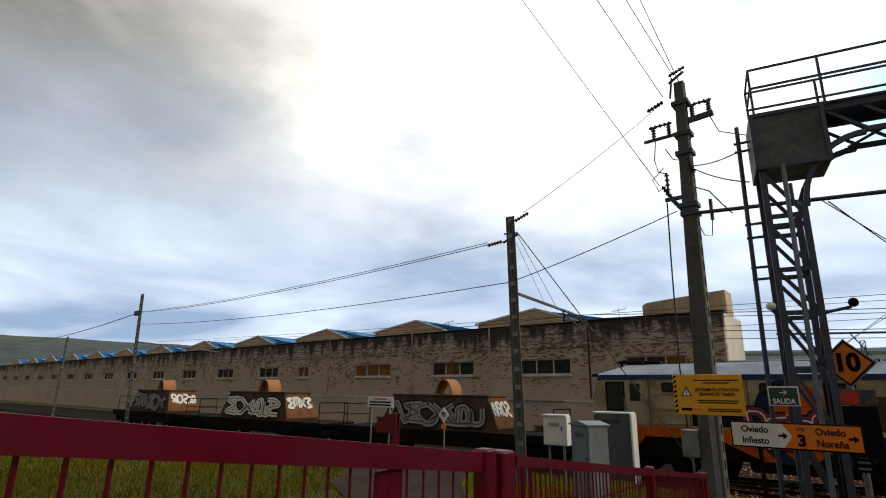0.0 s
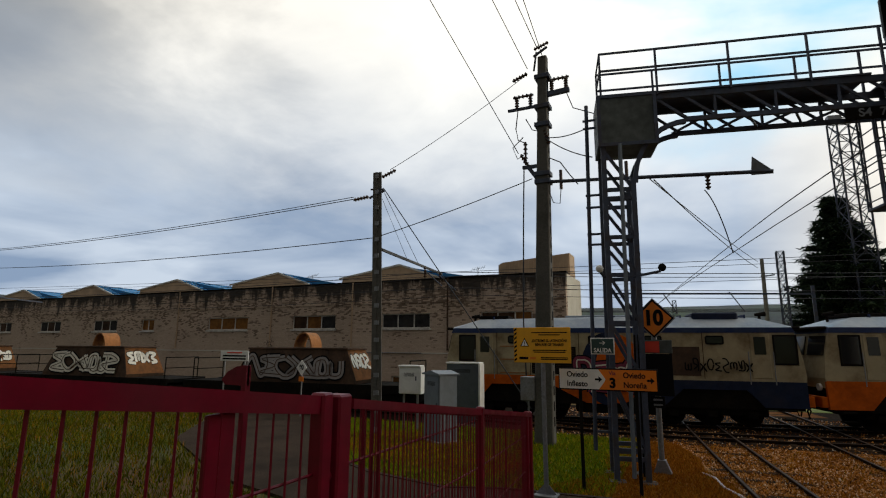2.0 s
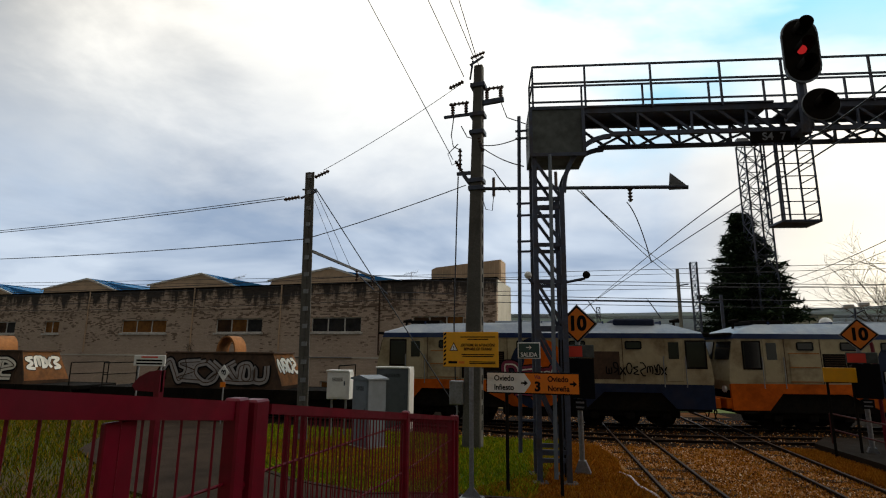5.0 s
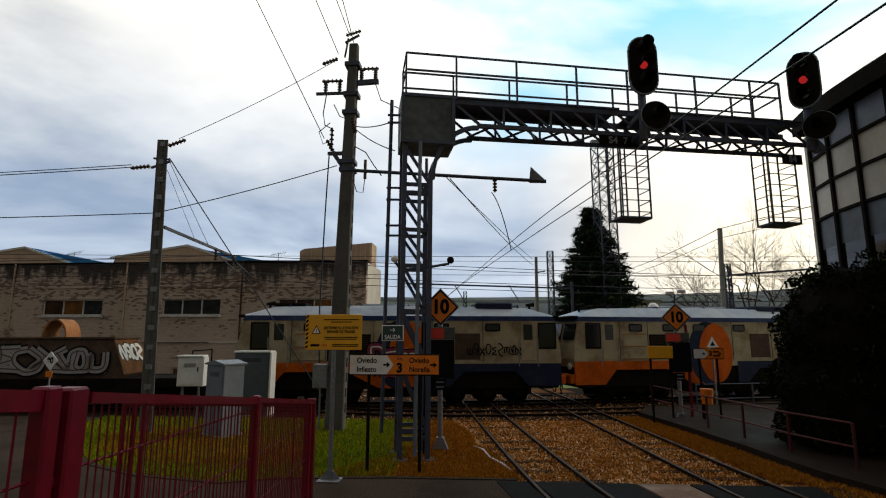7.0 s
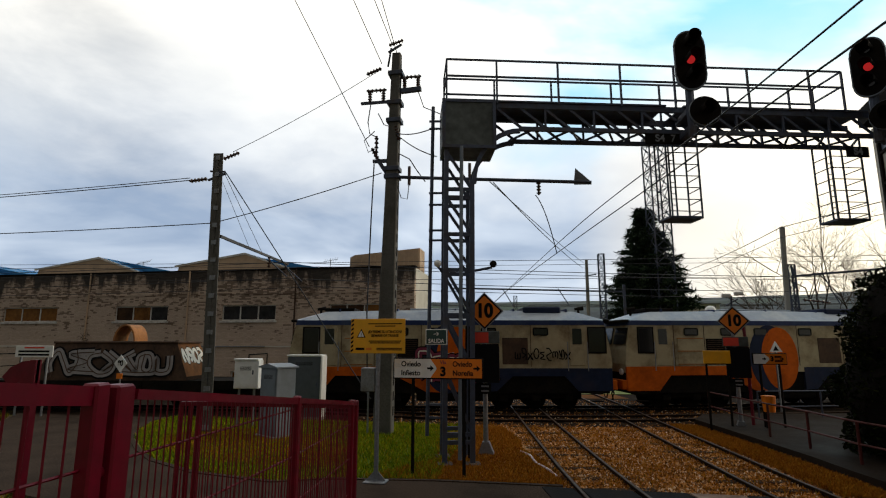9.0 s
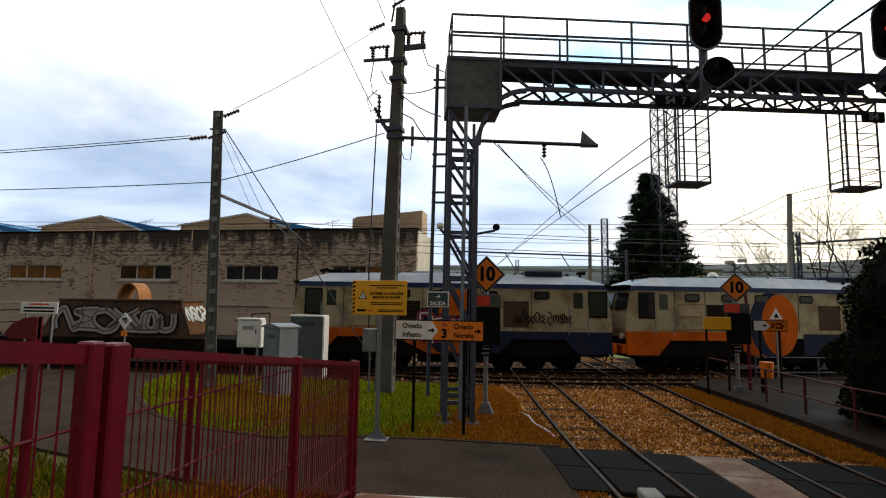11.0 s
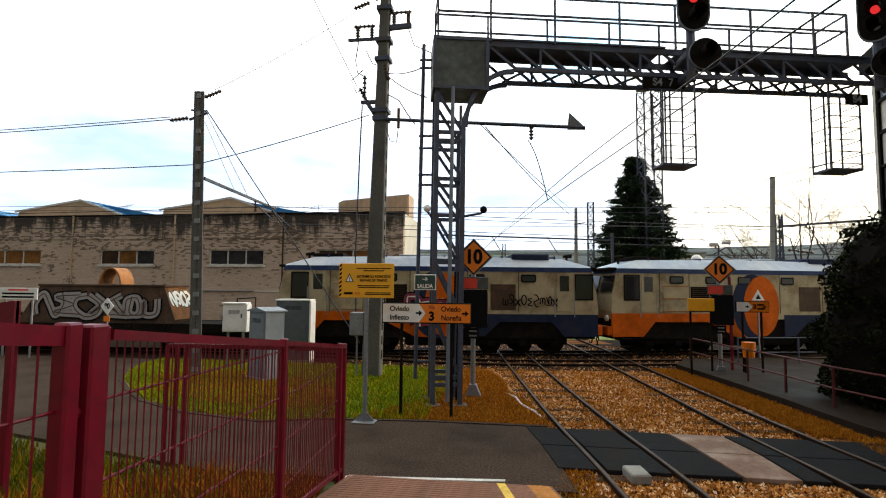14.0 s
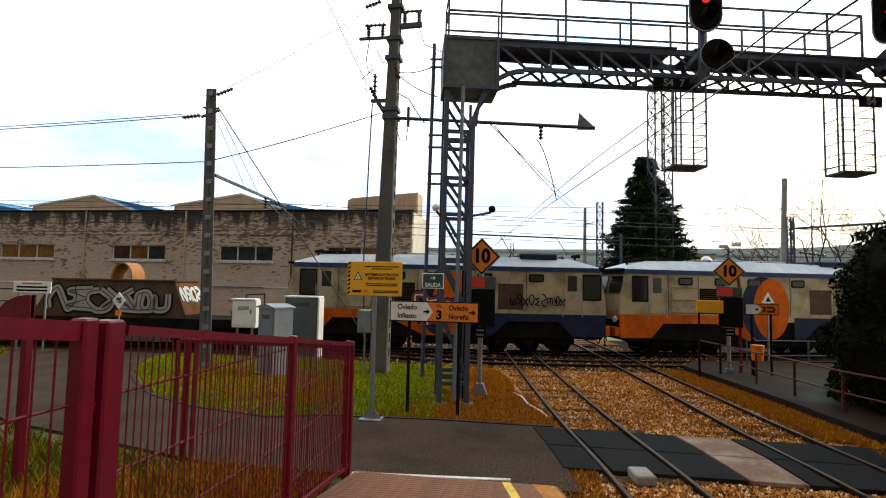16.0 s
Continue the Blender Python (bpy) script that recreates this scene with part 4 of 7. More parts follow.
def make_loco(m, label, tagged_side=False):
    """A cream and orange diesel locomotive; x runs along it, -y is the side that is seen."""
    t = thing("locomotive", m, label, "locomotive", "coupled locomotives")
    H = 6.2
    w = 1.22
    side = [(-H + 0.04, 1.42), (-H - 0.02, 1.75), (-H + 0.03, 2.3), (-H + 0.24, 3.3), (H - 0.24, 3.3), (H - 0.03, 2.3), (H + 0.02, 1.75), (H - 0.04, 1.42)]
    body = part("body", bare(prism, side, -w, w), M["cream"], t, "cream painted body, streaked with dirt")
    part("roof_band", bare(prism, [(-H + 0.2, 3.24), (-H + 0.28, 3.42), (H - 0.28, 3.42), (H - 0.2, 3.24)], -w - 0.02, w + 0.02), M["band"], t, "blue cornice band")
    bm = bmesh.new()
    secs = []
    for x, hh, ww in ((-H + 0.26, 3.46, 1.1), (-H + 1.3, 3.78, 0.75), (0, 3.86, 0.75), (H - 1.3, 3.78, 0.75), (H - 0.26, 3.46, 1.1)):
        secs.append([bm.verts.new(p) for p in ((x, -w, 3.41), (x, -ww, hh), (x, ww, hh), (x, w, 3.41))])
    for a, b in zip(secs, secs[1:]):
        for k in range(3):
            bm.faces.new((a[k], a[k + 1], b[k + 1], b[k]))
    bm.faces.new(secs[0])
    bm.faces.new(secs[-1][::-1])
    roof = part("roof", bm, M["roof"], t, "pale blue-grey sloping roof panels")
    for x in (-4.4, -2.1, 0.2, 2.5, 4.6):
        part("roof_seam", bare(prism, [(x, 3.5), (x, 3.885), (x + 0.05, 3.885), (x + 0.05, 3.5)], -0.78, 0.78), M["band"], roof)
    part("roof_hatch", bare(soft_box, -5.0, -0.7, 3.8, -3.8, 0.7, 3.93, 0.02), M["black"], roof)
    part("exhaust_hood", bare(soft_box, 2.9, -0.85, 3.7, 4.4, 0.85, 3.97, 0.05), M["navy"], roof)
    part("roof_walk", bare(soft_box, -1.6, -0.5, 3.86, 1.6, 0.5, 3.92, 0.02), M["roof"], roof)
    for x in (-H + 0.9, H - 0.9):
        bm = bmesh.new()
        rod(bm, (x, 0, 3.6), (x, 0, 3.95), 0.05)
        rod(bm, (x - 0.15, 0, 3.92), (x + 0.2, 0, 3.95), 0.05, 0.09)
        part("horn", bm, M["black"], roof)
    # solebar and tanks
    part("underframe", bare(box, -H + 0.1, -1.14, 0.66, H - 0.1, 1.14, 1.419), M["black"], t)
    part("fuel_tank", bare(soft_box, -1.3, -1.05, 0.35, 1.9, 1.05, 0.95, 0.12, 2), M["black"], t)
    for s in (-1, 1):
        yo, yi = s * (w + 0.012), s * (w - 0.1)
        ya, yb = min(yo, yi), max(yo, yi)
        part("side_skirt", bare(prism, [(-H + 0.02, 0.75), (-H - 0.0, 1.66), (-0.3, 1.66), (-0.3, 0.7), (-0.9, 0.72), (-2.1, 1.32), (-4.4, 1.32), (-4.9, 0.75)], ya, yb), M["orange"], body, "faded orange skirt")
        part("dark_skirt", bare(prism, [(1.3, 1.6), (1.3, 0.72), (1.8, 0.75), (2.4, 1.3), (4.4, 1.3), (4.9, 0.75), (H, 0.75), (H, 1.6)], ya, yb), M["navy"], body, "navy blue skirt")
        for x0, x1 in ((-H + 0.55, -H + 1.13), (H - 0.85, H - 0.22)):
            win = part("cab_window", bare(soft_box, x0, s * (w + 0.005) - 0.02, 2.2, x1, s * (w + 0.005) + 0.02, 3.12, 0.015), M["dark_glass"], body, "black cab side window")
            part("window_rubber", bare(box, x0 - 0.05, s * w - 0.012, 2.15, x1 + 0.05, s * w + 0.012, 3.17), M["black"], win)
        for x0 in (-H + 1.24, H - 1.6):
            d = part("cab_door", bare(soft_box, x0, s * w - 0.02, 1.7, x0 + 0.6, s * w + 0.02, 3.2, 0.015), M["cream"], body)
            part("door_window", bare(box, x0 + 0.12, s * (w + 0.012) - 0.016, 2.5, x0 + 0.48, s * (w + 0.012) + 0.016, 3.1), M["dark_glass"], d)
            for hx in (x0 - 0.08, x0 + 0.68):
                part("handrail", bare(rod, (hx, s * (w + 0.07), 1.5), (hx, s * (w + 0.07), 2.6), 0.018), M["galv"], d)
        for x0 in (-3.75, -2.2, -0.76, 1.19, 3.2):
            part("small_window", bare(soft_box, x0, s * w - 0.02, 2.83, x0 + 0.6, s * w + 0.02, 3.14, 0.05), M["dark_glass"], body)
        p = part("side_panel", bare(box, -4.04, s * w - 0.014, 1.72, -3.0, s * w + 0.014, 2.75), M["cream"], body)
        for z in (1.74, 2.24, 2.73):
            part("panel_strip", bare(box, -4.06, s * w - 0.03, z - 0.02, -2.98, s * w + 0.03, z + 0.02), M["ochre"], p)
        for x0 in (-2.85, -2.02):
            g = part("grille", bare(box, x0, s * w - 0.012, 1.72, x0 + 0.8, s * w + 0.012, 2.72), M["black"], body, "black radiator grille")
            bm = bmesh.new()
            for k in range(12):
                box(bm, x0 + 0.05, s * w - 0.03, 1.78 + k * 0.078, x0 + 0.75, s * w + 0.03, 1.795 + k * 0.078)
            part("louvres", bm, M["rust"], g)
        part("access_panel", bare(box, 1.19, s * w - 0.013, 2.2, 1.9, s * w + 0.013, 2.75), M["cream"], body)
        part("vent", bare(box, 2.02, s * w - 0.013, 1.75, 3.0, s * w + 0.013, 2.75), M["rust"], body)
        # emblem: a standing orange oval beside a navy crescent
        part("emblem_crescent", bare(prism, ellipse(-0.12, 1.95, 0.92, 1.3), s * w - 0.016, s * w + 0.016), M["navy"], body, "navy crescent")
        part("emblem_oval", bare(prism, ellipse(0.27, 1.95, 0.8, 1.22), s * w - 0.022, s * w + 0.022), M["orange"], body, "orange oval emblem")
        bm = bmesh.new()
        ribbon(bm, [(-0.68, 1.95), (-0.23, 2.1), (0.17, 2.15)], 0.09, s * (w + 0.03), 0)
        part("emblem_dash", bm, M["spray_white"], body)
        for x in (-4.2, -2.92, -1.12, 1.12, 3.1):
            part("body_seam", bare(box, x, s * w - 0.008, 1.66, x + 0.025, s * w + 0.008, 3.3), M["rust"], body)
    # ends
    for e in (-1, 1):
        for yy in (-0.62, 0.62):
            wnd = Matrix.Translation((e * (H - 0.11), yy, 2.82)) @ pose(0, 0, 0, 0, e * -12.0, 0)
            part("windscreen", bare(box, -0.02, -0.5, -0.33, 0.02, 0.5, 0.33, wnd), M["dark_glass"], body)
        part("visor", bare(soft_box, e * (H - 0.2) - 0.22, -1.1, 3.36, e * (H - 0.2) + 0.22, 1.1, 3.46, 0.03), M["black"], roof)
        part("buffer_beam", bare(soft_box, e * (H + 0.08) - 0.1, -1.2, 0.8, e * (H + 0.08) + 0.1, 1.2, 1.15, 0.02), M["orange"], t)
        for yy in (-0.8, 0.8):
            bm = bmesh.new()
            rod(bm, (e * (H - 0.02), yy, 1.45), (e * (H + 0.06), yy, 1.45), 0.12, n=14)
            part("headlight", bm, M["white"], body)
            bm = bmesh.new()
            tube(bm, [(e * (H + 0.12), yy * 0.5, 0.95), (e * (H + 0.28), yy * 0.5, 0.6), (e * (H + 0.2), yy * 0.45, 0.35)], 0.03)
            part("brake_hose", bm, M["black"], t)
        bm = bmesh.new()
        rod(bm, (e * (H + 0.15), 0, 0.9), (e * (H + 0.36), 0, 0.9), 0.09)
        rod(bm, (e * (H + 0.33), 0, 0.9), (e * (H + 0.4), 0, 0.9), 0.25, n=16)
        part("coupler", bm, M["black"], t)
        for z in (0.35, 0.65):
            part("step", bare(box, e * (H - 0.6) - 0.2, -1.28, z, e * (H - 0.6) + 0.2, -1.0, z + 0.04), M["black"], t)
    for x in (-3.3, 3.3):
        make_wheelset(t, x)
    if tagged_side:
        y = -(w + 0.035)
        for name, mat, wd, off, dy in (("graffiti_outline", M["ink"], 0.36, 0.0, 0.0), ("graffiti_fill", M["spray_wine"], 0.27, 0.02, -0.004), ("graffiti_line", M["spray_white"], 0.05, 0.07, -0.008)):
            for k in range(5):
                x0 = -1.3 + k * 0.6
                bm = bmesh.new()
                ribbon(bm, wave(x0, x0 + 0.66, 1.1 + 0.08 * (k % 2), 2.25 - 0.12 * (k % 3), (2, 5, 7, 10, 3)[k]), wd, y + dy - 0.0006 * k, 0)
                part(name, bm, mat, body, "wine-red and white sprayed graffiti")
        for k in range(9):
            bm = bmesh.new()
            ribbon(bm, wave(2.5 + k * 0.24, 2.7 + k * 0.24, 1.95 - 0.03 * (k % 3), 2.35 if k % 2 else 2.22, k + 1), 0.045, y - 0.0005 * k, 0)
            part("graffiti_scrawl", bm, M["ink"], body, "black sprayed scrawl")
    return t


def on_track(x, z=0.03):
    slope = (train_y(x + 4) - train_y(x - 4)) / 8
    y = (train_y(x + 3.3) + train_y(x - 3.3)) / 2
    return pose(x, y, z, 0, 0, math.degrees(math.atan(slope)))


make_loco(on_track(-3.3), "cream and orange diesel locomotive with graffiti", True)
make_loco(on_track(9.15), "cream and orange diesel locomotive with oval emblem")


def make_wagon(m, label, fill, first):
    """A flat bogie wagon with a low hopper body and a hoop on top."""
    t = thing("wagon", m, label, "wagon", "wagons of the train")
    L = 5.75
    bm = bmesh.new()
    soft_box(bm, -L, -1.2, 0.92, L, 1.2, 1.1, 0.02)
    deck = part("deck", bm, M["black"], t, "black timbered deck")
    for s in (-1, 1):
        part("sole_bar", bare(prism, [(-L, 0.78), (-L, 1.12), (L, 1.12), (L, 0.78), (4.2, 0.78), (3.2, 0.5), (-3.2, 0.5), (-4.2, 0.78)], s * 1.16 - 0.05, s * 1.16 + 0.05), M["black"], t)
        for k in range(9):
            x = -5.4 + k * 1.33
            part("stake_pocket", bare(box, x, s * 1.24 - 0.03, 0.85, x + 0.12, s * 1.24 + 0.03, 1.12), M["black"], t)
    # hull
    hull = [(-2.98, 1.1), (-3.03, 1.25), (-2.42, 2.55), (2.46, 2.55), (3.03, 1.25), (2.98, 1.1)]
    bm = bmesh.new()
    secs = []
    for y, k in ((-1.12, 1.0), (1.12, 1.0)):
        secs.append([bm.verts.new((x, y * (0.82 if z > 2 else 1.0), z)) for x, z in hull])
    bm.faces.new(secs[0])
    bm.faces.new(secs[1][::-1])
    for i in range(6):
        j = (i + 1) % 6
        bm.faces.new((secs[0][j], secs[0][i], secs[1][i], secs[1][j]))
    body = part("hopper", bm, M["rust"], t, "rust-brown hopper hull")
    part("top_rim", bare(soft_box, -2.5, -0.98, 2.53, 2.54, 0.98, 2.62, 0.02), M["rust"], body)
    for e in (-1, 1):
        bm = bmesh.new()
        vs = [bm.verts.new(p) for p in ((e * 3.04, -1.1, 1.26), (e * 3.04, 1.1, 1.26), (e * 2.48, 0.9, 2.52), (e * 2.48, -0.9, 2.52))]
        bm.faces.new(vs)
        bmesh.ops.solidify(bm, geom=bm.faces[:], thickness=0.02)
        part("end_plate", bm, M["ochre"], body, "ochre sloping end plate")
        bm = bmesh.new()
        for yy in (-1.0, 1.0):
            rod(bm, (e * 5.4, yy, 1.1), (e * 5.4, yy, 2.1), 0.025)
        rod(bm, (e * 5.4, -1.0, 2.1), (e * 5.4, 1.0, 2.1), 0.025)
        rod(bm, (e * 5.4, -1.0, 1.6), (e * 5.4, 1.0, 1.6), 0.02)
        part("end_rail", bm, M["black"], t)
    # hoop
    bm = bmesh.new()
    arc = [(0.46 * math.cos(radians(a)), 2.58 + 0.72 * math.sin(radians(a))) for a in range(0, 181, 12)]
    inner = [(0.4 * math.cos(radians(a)), 2.58 + 0.66 * math.sin(radians(a))) for a in range(180, -1, -12)]
    prism(bm, arc + inner, -0.45, 0.45)
    part("hoop", bm, M["ochre"], body, "curved ochre hatch hoop")
    for k in range(7):
        x = -2.34 + k * 0.78
        a = Vector((x, -1.125, 1.25))
        b = Vector((x, -0.94, 2.48))
        bm = bmesh.new()
        bar(bm, a, b, 0.05, 0.04)
        part("rib", bm, M["rust"], body)
    y_of = lambda z: -1.12 + 0.2016 * (max(z, 1.25) - 1.25) / 1.3
    for name, mat, wd, dy in (("graffiti_outline", M["ink"], 0.38, -0.05), ("graffiti_fill", fill, 0.25, -0.056), ("graffiti_line", M["rust"], 0.04, -0.062)):
        for k in range(6):
            x0 = -2.4 + k * 0.74
            bm = bmesh.new()
            ribbon(bm, wave(x0 - 0.08, x0 + 1.05, 1.36 + 0.06 * (k % 2), 2.28 - 0.05 * (k % 3), first + 5 * k), wd, 0, 0)
            for v in bm.verts:
                v.co.y = y_of(v.co.z) + dy - 0.0006 * k
            part(name, bm, mat, body, "large sprayed graffiti letters")
    for name, mat, wd, dx in (("graffiti_outline", M["ink"], 0.2, 0.012), ("graffiti_fill", M["spray_white"], 0.14, 0.018)):
        for k in range(4):
            bm = bmesh.new()
            ribbon(bm, wave(-0.85 + k * 0.42, -0.47 + k * 0.42, 1.75, 2.3, first + 2 * k), wd, 0, 0)
            for v in bm.verts:
                yy, zz = v.co.x, v.co.z
                v.co = Vector((3.04 - 0.56 * (zz - 1.26) / 1.26 + dx + 0.0006 * k, yy, zz + dx * 0.5))
            part(name, bm, mat, body, "white sprayed scrawl on the end plate")
    for x in (-3.9, 3.9):
        make_wheelset(t, x)
    for e in (-1, 1):
        bm = bmesh.new()
        rod(bm, (e * L, 0, 0.9), (e * (L + 0.4), 0, 0.9), 0.08)
        part("coupler", bm, M["black"], t)
    return t


make_wagon(on_track(-16.4), "rust-brown hopper wagon with silver graffiti", M["silver"], 0)
make_wagon(on_track(-28.7), "rust-brown hopper wagon with cream graffiti", M["spray_white"], 5)
make_wagon(on_track(-41.0), "rust-brown hopper wagon with silver graffiti", M["silver"], 2)


# ---- signal gantry ----
GM = pose(-1.99, 12.39, 0, 0, 0, 13.0)


def make_gantry():
    t = thing("signal_gantry", GM, "dark steel lattice signal gantry with walkway", "signal gantry")
    W, D = 0.62, 0.42

    def lean(x, z):
        return x - 0.05 * (1 - z / 7.3)

    legs = [(0.0, -D), (W, -D), (0.0, D), (W, D)]
    for x, y in legs:
        part("leg", bare(bar, (lean(x, 0), y, 0), (lean(x, 7.3 if x == 0 else 6.5), y, 7.3 if x == 0 else 6.5), 0.11, 0.11), M["steel"], t)
        part("foot", bare(soft_box, x - 0.22, y - 0.16, -0.1, x + 0.13, y + 0.16, 0.02, 0.02), M["pole"], t, "concrete footing")
    zs = [0.45, 0.62, 2.05, 3.25, 4.3, 5.15, 6.05, 6.25]
    for y in (-D, D):
        for z in zs:
            part("tie", bare(bar, (lean(0, z), y, z), (lean(W, z), y, z), 0.05, 0.09), M["steel"], t)
        for i, (za, zb) in enumerate(((0.62, 2.05), (2.05, 3.25), (3.25, 4.3), (4.3, 5.15), (5.15, 6.05), (6.25, 7.2))):
            part("brace", bare(bar, (lean(0, zb), y, zb), (lean(W, za), y, za), 0.05, 0.07), M["steel"], t)
    for x in (0, W):
        for za, zb in ((0.62, 2.05), (3.25, 4.3), (5.15, 6.05)):
            part("side_brace", bare(bar, (lean(x, zb), -D, zb), (lean(x, za), D, za), 0.05, 0.06), M["steel"], t)
    part("conduit", bare(rod, (0.28, -D - 0.1, 0.1), (0.36, -D - 0.1, 7.3), 0.045), M["grey_cab"], t, "grey cable duct")
    for x in (0.52, 0.6):
        part("cable", bare(rod, (x - 0.1, -D + 0.1, 0.1), (x - 0.06, -D + 0.1, 3.0), 0.02), M["black"], t)
    # plate box above the tower
    bx = part("plate_box", bare(soft_box, -0.11, -0.52, 7.28, 1.21, 0.52, 8.5, 0.015), M["plate"], t, "weathered grey-green plate box")
    for x in (-0.11, 1.13):
        part("box_edge", bare(box, x, -0.545, 7.26, x + 0.08, -0.522, 8.52), M["steel"], bx)
    for z in (7.26, 8.44):
        part("box_edge", bare(box, -0.03, -0.545, z, 1.13, -0.522, z + 0.08), M["steel"], bx)
    # truss
    E = 11.1
    for y in (-D, D):
        part("top_chord", bare(bar, (1.21, y, 8.42), (E, y, 8.42), 0.08, 0.14), M["steel"], t)
        part("bottom_chord", bare(bar, (1.8, y, 7.82), (E, y, 7.86), 0.09, 0.1), M["steel"], t)
        n = 16
        for k in range(n):
            xa, xb = 1.23 + (E - 1.23) * k / n, 1.23 + (E - 1.23) * (k + 1) / n
            part("diagonal", bare(bar, (xa, y, 8.36), (xb, y, 7.86), 0.04, 0.06), M["steel"], t)
            if k % 2 == 0 and k:
                part("upright", bare(bar, (xa, y, 8.36), (xa, y, 7.86), 0.05, 0.05), M["steel"], t)
        arc = [(W + 1.2 - 1.2 * math.cos(radians(q)), 6.4 + 1.42 * math.sin(radians(q))) for q in range(0, 91, 9)]
        inner = [(W + 1.2 - 1.1 * math.cos(radians(q)), 6.4 + 1.32 * math.sin(radians(q))) for q in range(90, -1, -9)]
        part("curved_strut", bare(prism, arc + inner, y - 0.05, y + 0.05), M["steel"], t)
    n = 20
    for k in range(n):
        xa, xb = 1.7 + (E - 1.7) * k / n, 1.7 + (E - 1.7) * (k + 1) / n
        part("bottom_brace", bare(bar, (xa, -D if k % 2 else D, 7.83), (xb, D if k % 2 else -D, 7.83), 0.045, 0.045), M["steel"], t)
    part("walkway", bare(box, 1.22, -0.5, 8.49, 5.55, 0.5, 8.53), M["steel"], t, "steel walkway deck")
    part("walkway", bare(box, 6.0, -0.5, 8.49, E - 0.2, 0.5, 8.53), M["steel"], t, "steel walkway deck")
    # railings
    for y, xs in ((-0.5, (0.0, 1.25, 2.8, 4.4, 5.8, 7.75, 9.4, 10.3)), (0.5, (0.0, 1.35, 2.9, 4.55, 5.9, 7.85, 9.6, 10.3))):
        for x in xs:
            part("rail_post", bare(bar, (x, y, 8.45), (x, y, 9.58), 0.045, 0.045), M["steel"], t)
        for z in (9.14, 9.58):
            part("hand_rail", bare(bar, (0.0, y, z), (10.3, y, z), 0.035, 0.045), M["steel"], t)
    for x in (0.0, 10.3):
        for z in (9.18, 9.58):
            part("end_rail", bare(bar, (x, -0.5, z), (x, 0.5, z), 0.035, 0.045), M["steel"], t)
    # hanging ladder cages
    for x0, w, ya, yb in ((5.46, 0.86, -0.42, 0.16), (9.78, 0.86, -0.42, 0.16)):
        c = part("ladder_cage", bare(soft_box, x0, ya - 0.02, 5.62, x0 + w, yb + 0.02, 5.68, 0.01), M["steel"], t, "hanging ladder cage with a plate floor")
        for x, y in ((x0 + 0.02, ya), (x0 + w - 0.02, ya), (x0 + 0.02, yb), (x0 + w - 0.02, yb), (x0 + w * 0.45, yb), (x0 + w * 0.6, yb)):
            part("stile", bare(bar, (x, y, 5.65), (x, y, 7.8), 0.034, 0.034), M["steel"], c)
        for k in range(6):
            z = 5.8 + 0.3 * k
            for a, b in (((x0, ya), (x0, yb)), ((x0 + w, ya), (x0 + w, yb)), ((x0, ya), (x0 + w, ya)), ((x0 + w * 0.45, yb), (x0 + w * 0.6, yb))):
                part("rung", bare(bar, (*a, z), (*b, z), 0.02, 0.02), M["steel"], c)
    # thin standing pole with rungs beside the tower
    part("ladder_pole", bare(rod, (-0.42, 0.15, 0.5), (-0.3, 0.15, 8.6), 0.045), M["steel"], t)
    for z in (0.9, 1.2, 5.1, 5.35, 6.0, 6.3, 8.0, 8.2):
        part("pole_bracket", bare(bar, (-0.4, 0.15, z), (0, 0.1, z), 0.035, 0.05), M["steel"], t)
    # cameras on the tower
    for x, s in ((-0.1, -1), (0.95, 1)):
        c = part("camera_arm", bare(rod, (-0.1 if s < 0 else W - 0.12, -D, 4.25), (x + s * 0.1, -D - 0.12, 4.35), 0.03), M["steel"], t)
        bm = bmesh.new()
        ball(bm, (x + s * 0.12, -D - 0.18, 4.42), 0.085)
        part("camera_dome", bm, M["white"] if s < 0 else M["black"], c, "round surveillance camera dome", smooth=True)
    return t


make_gantry()


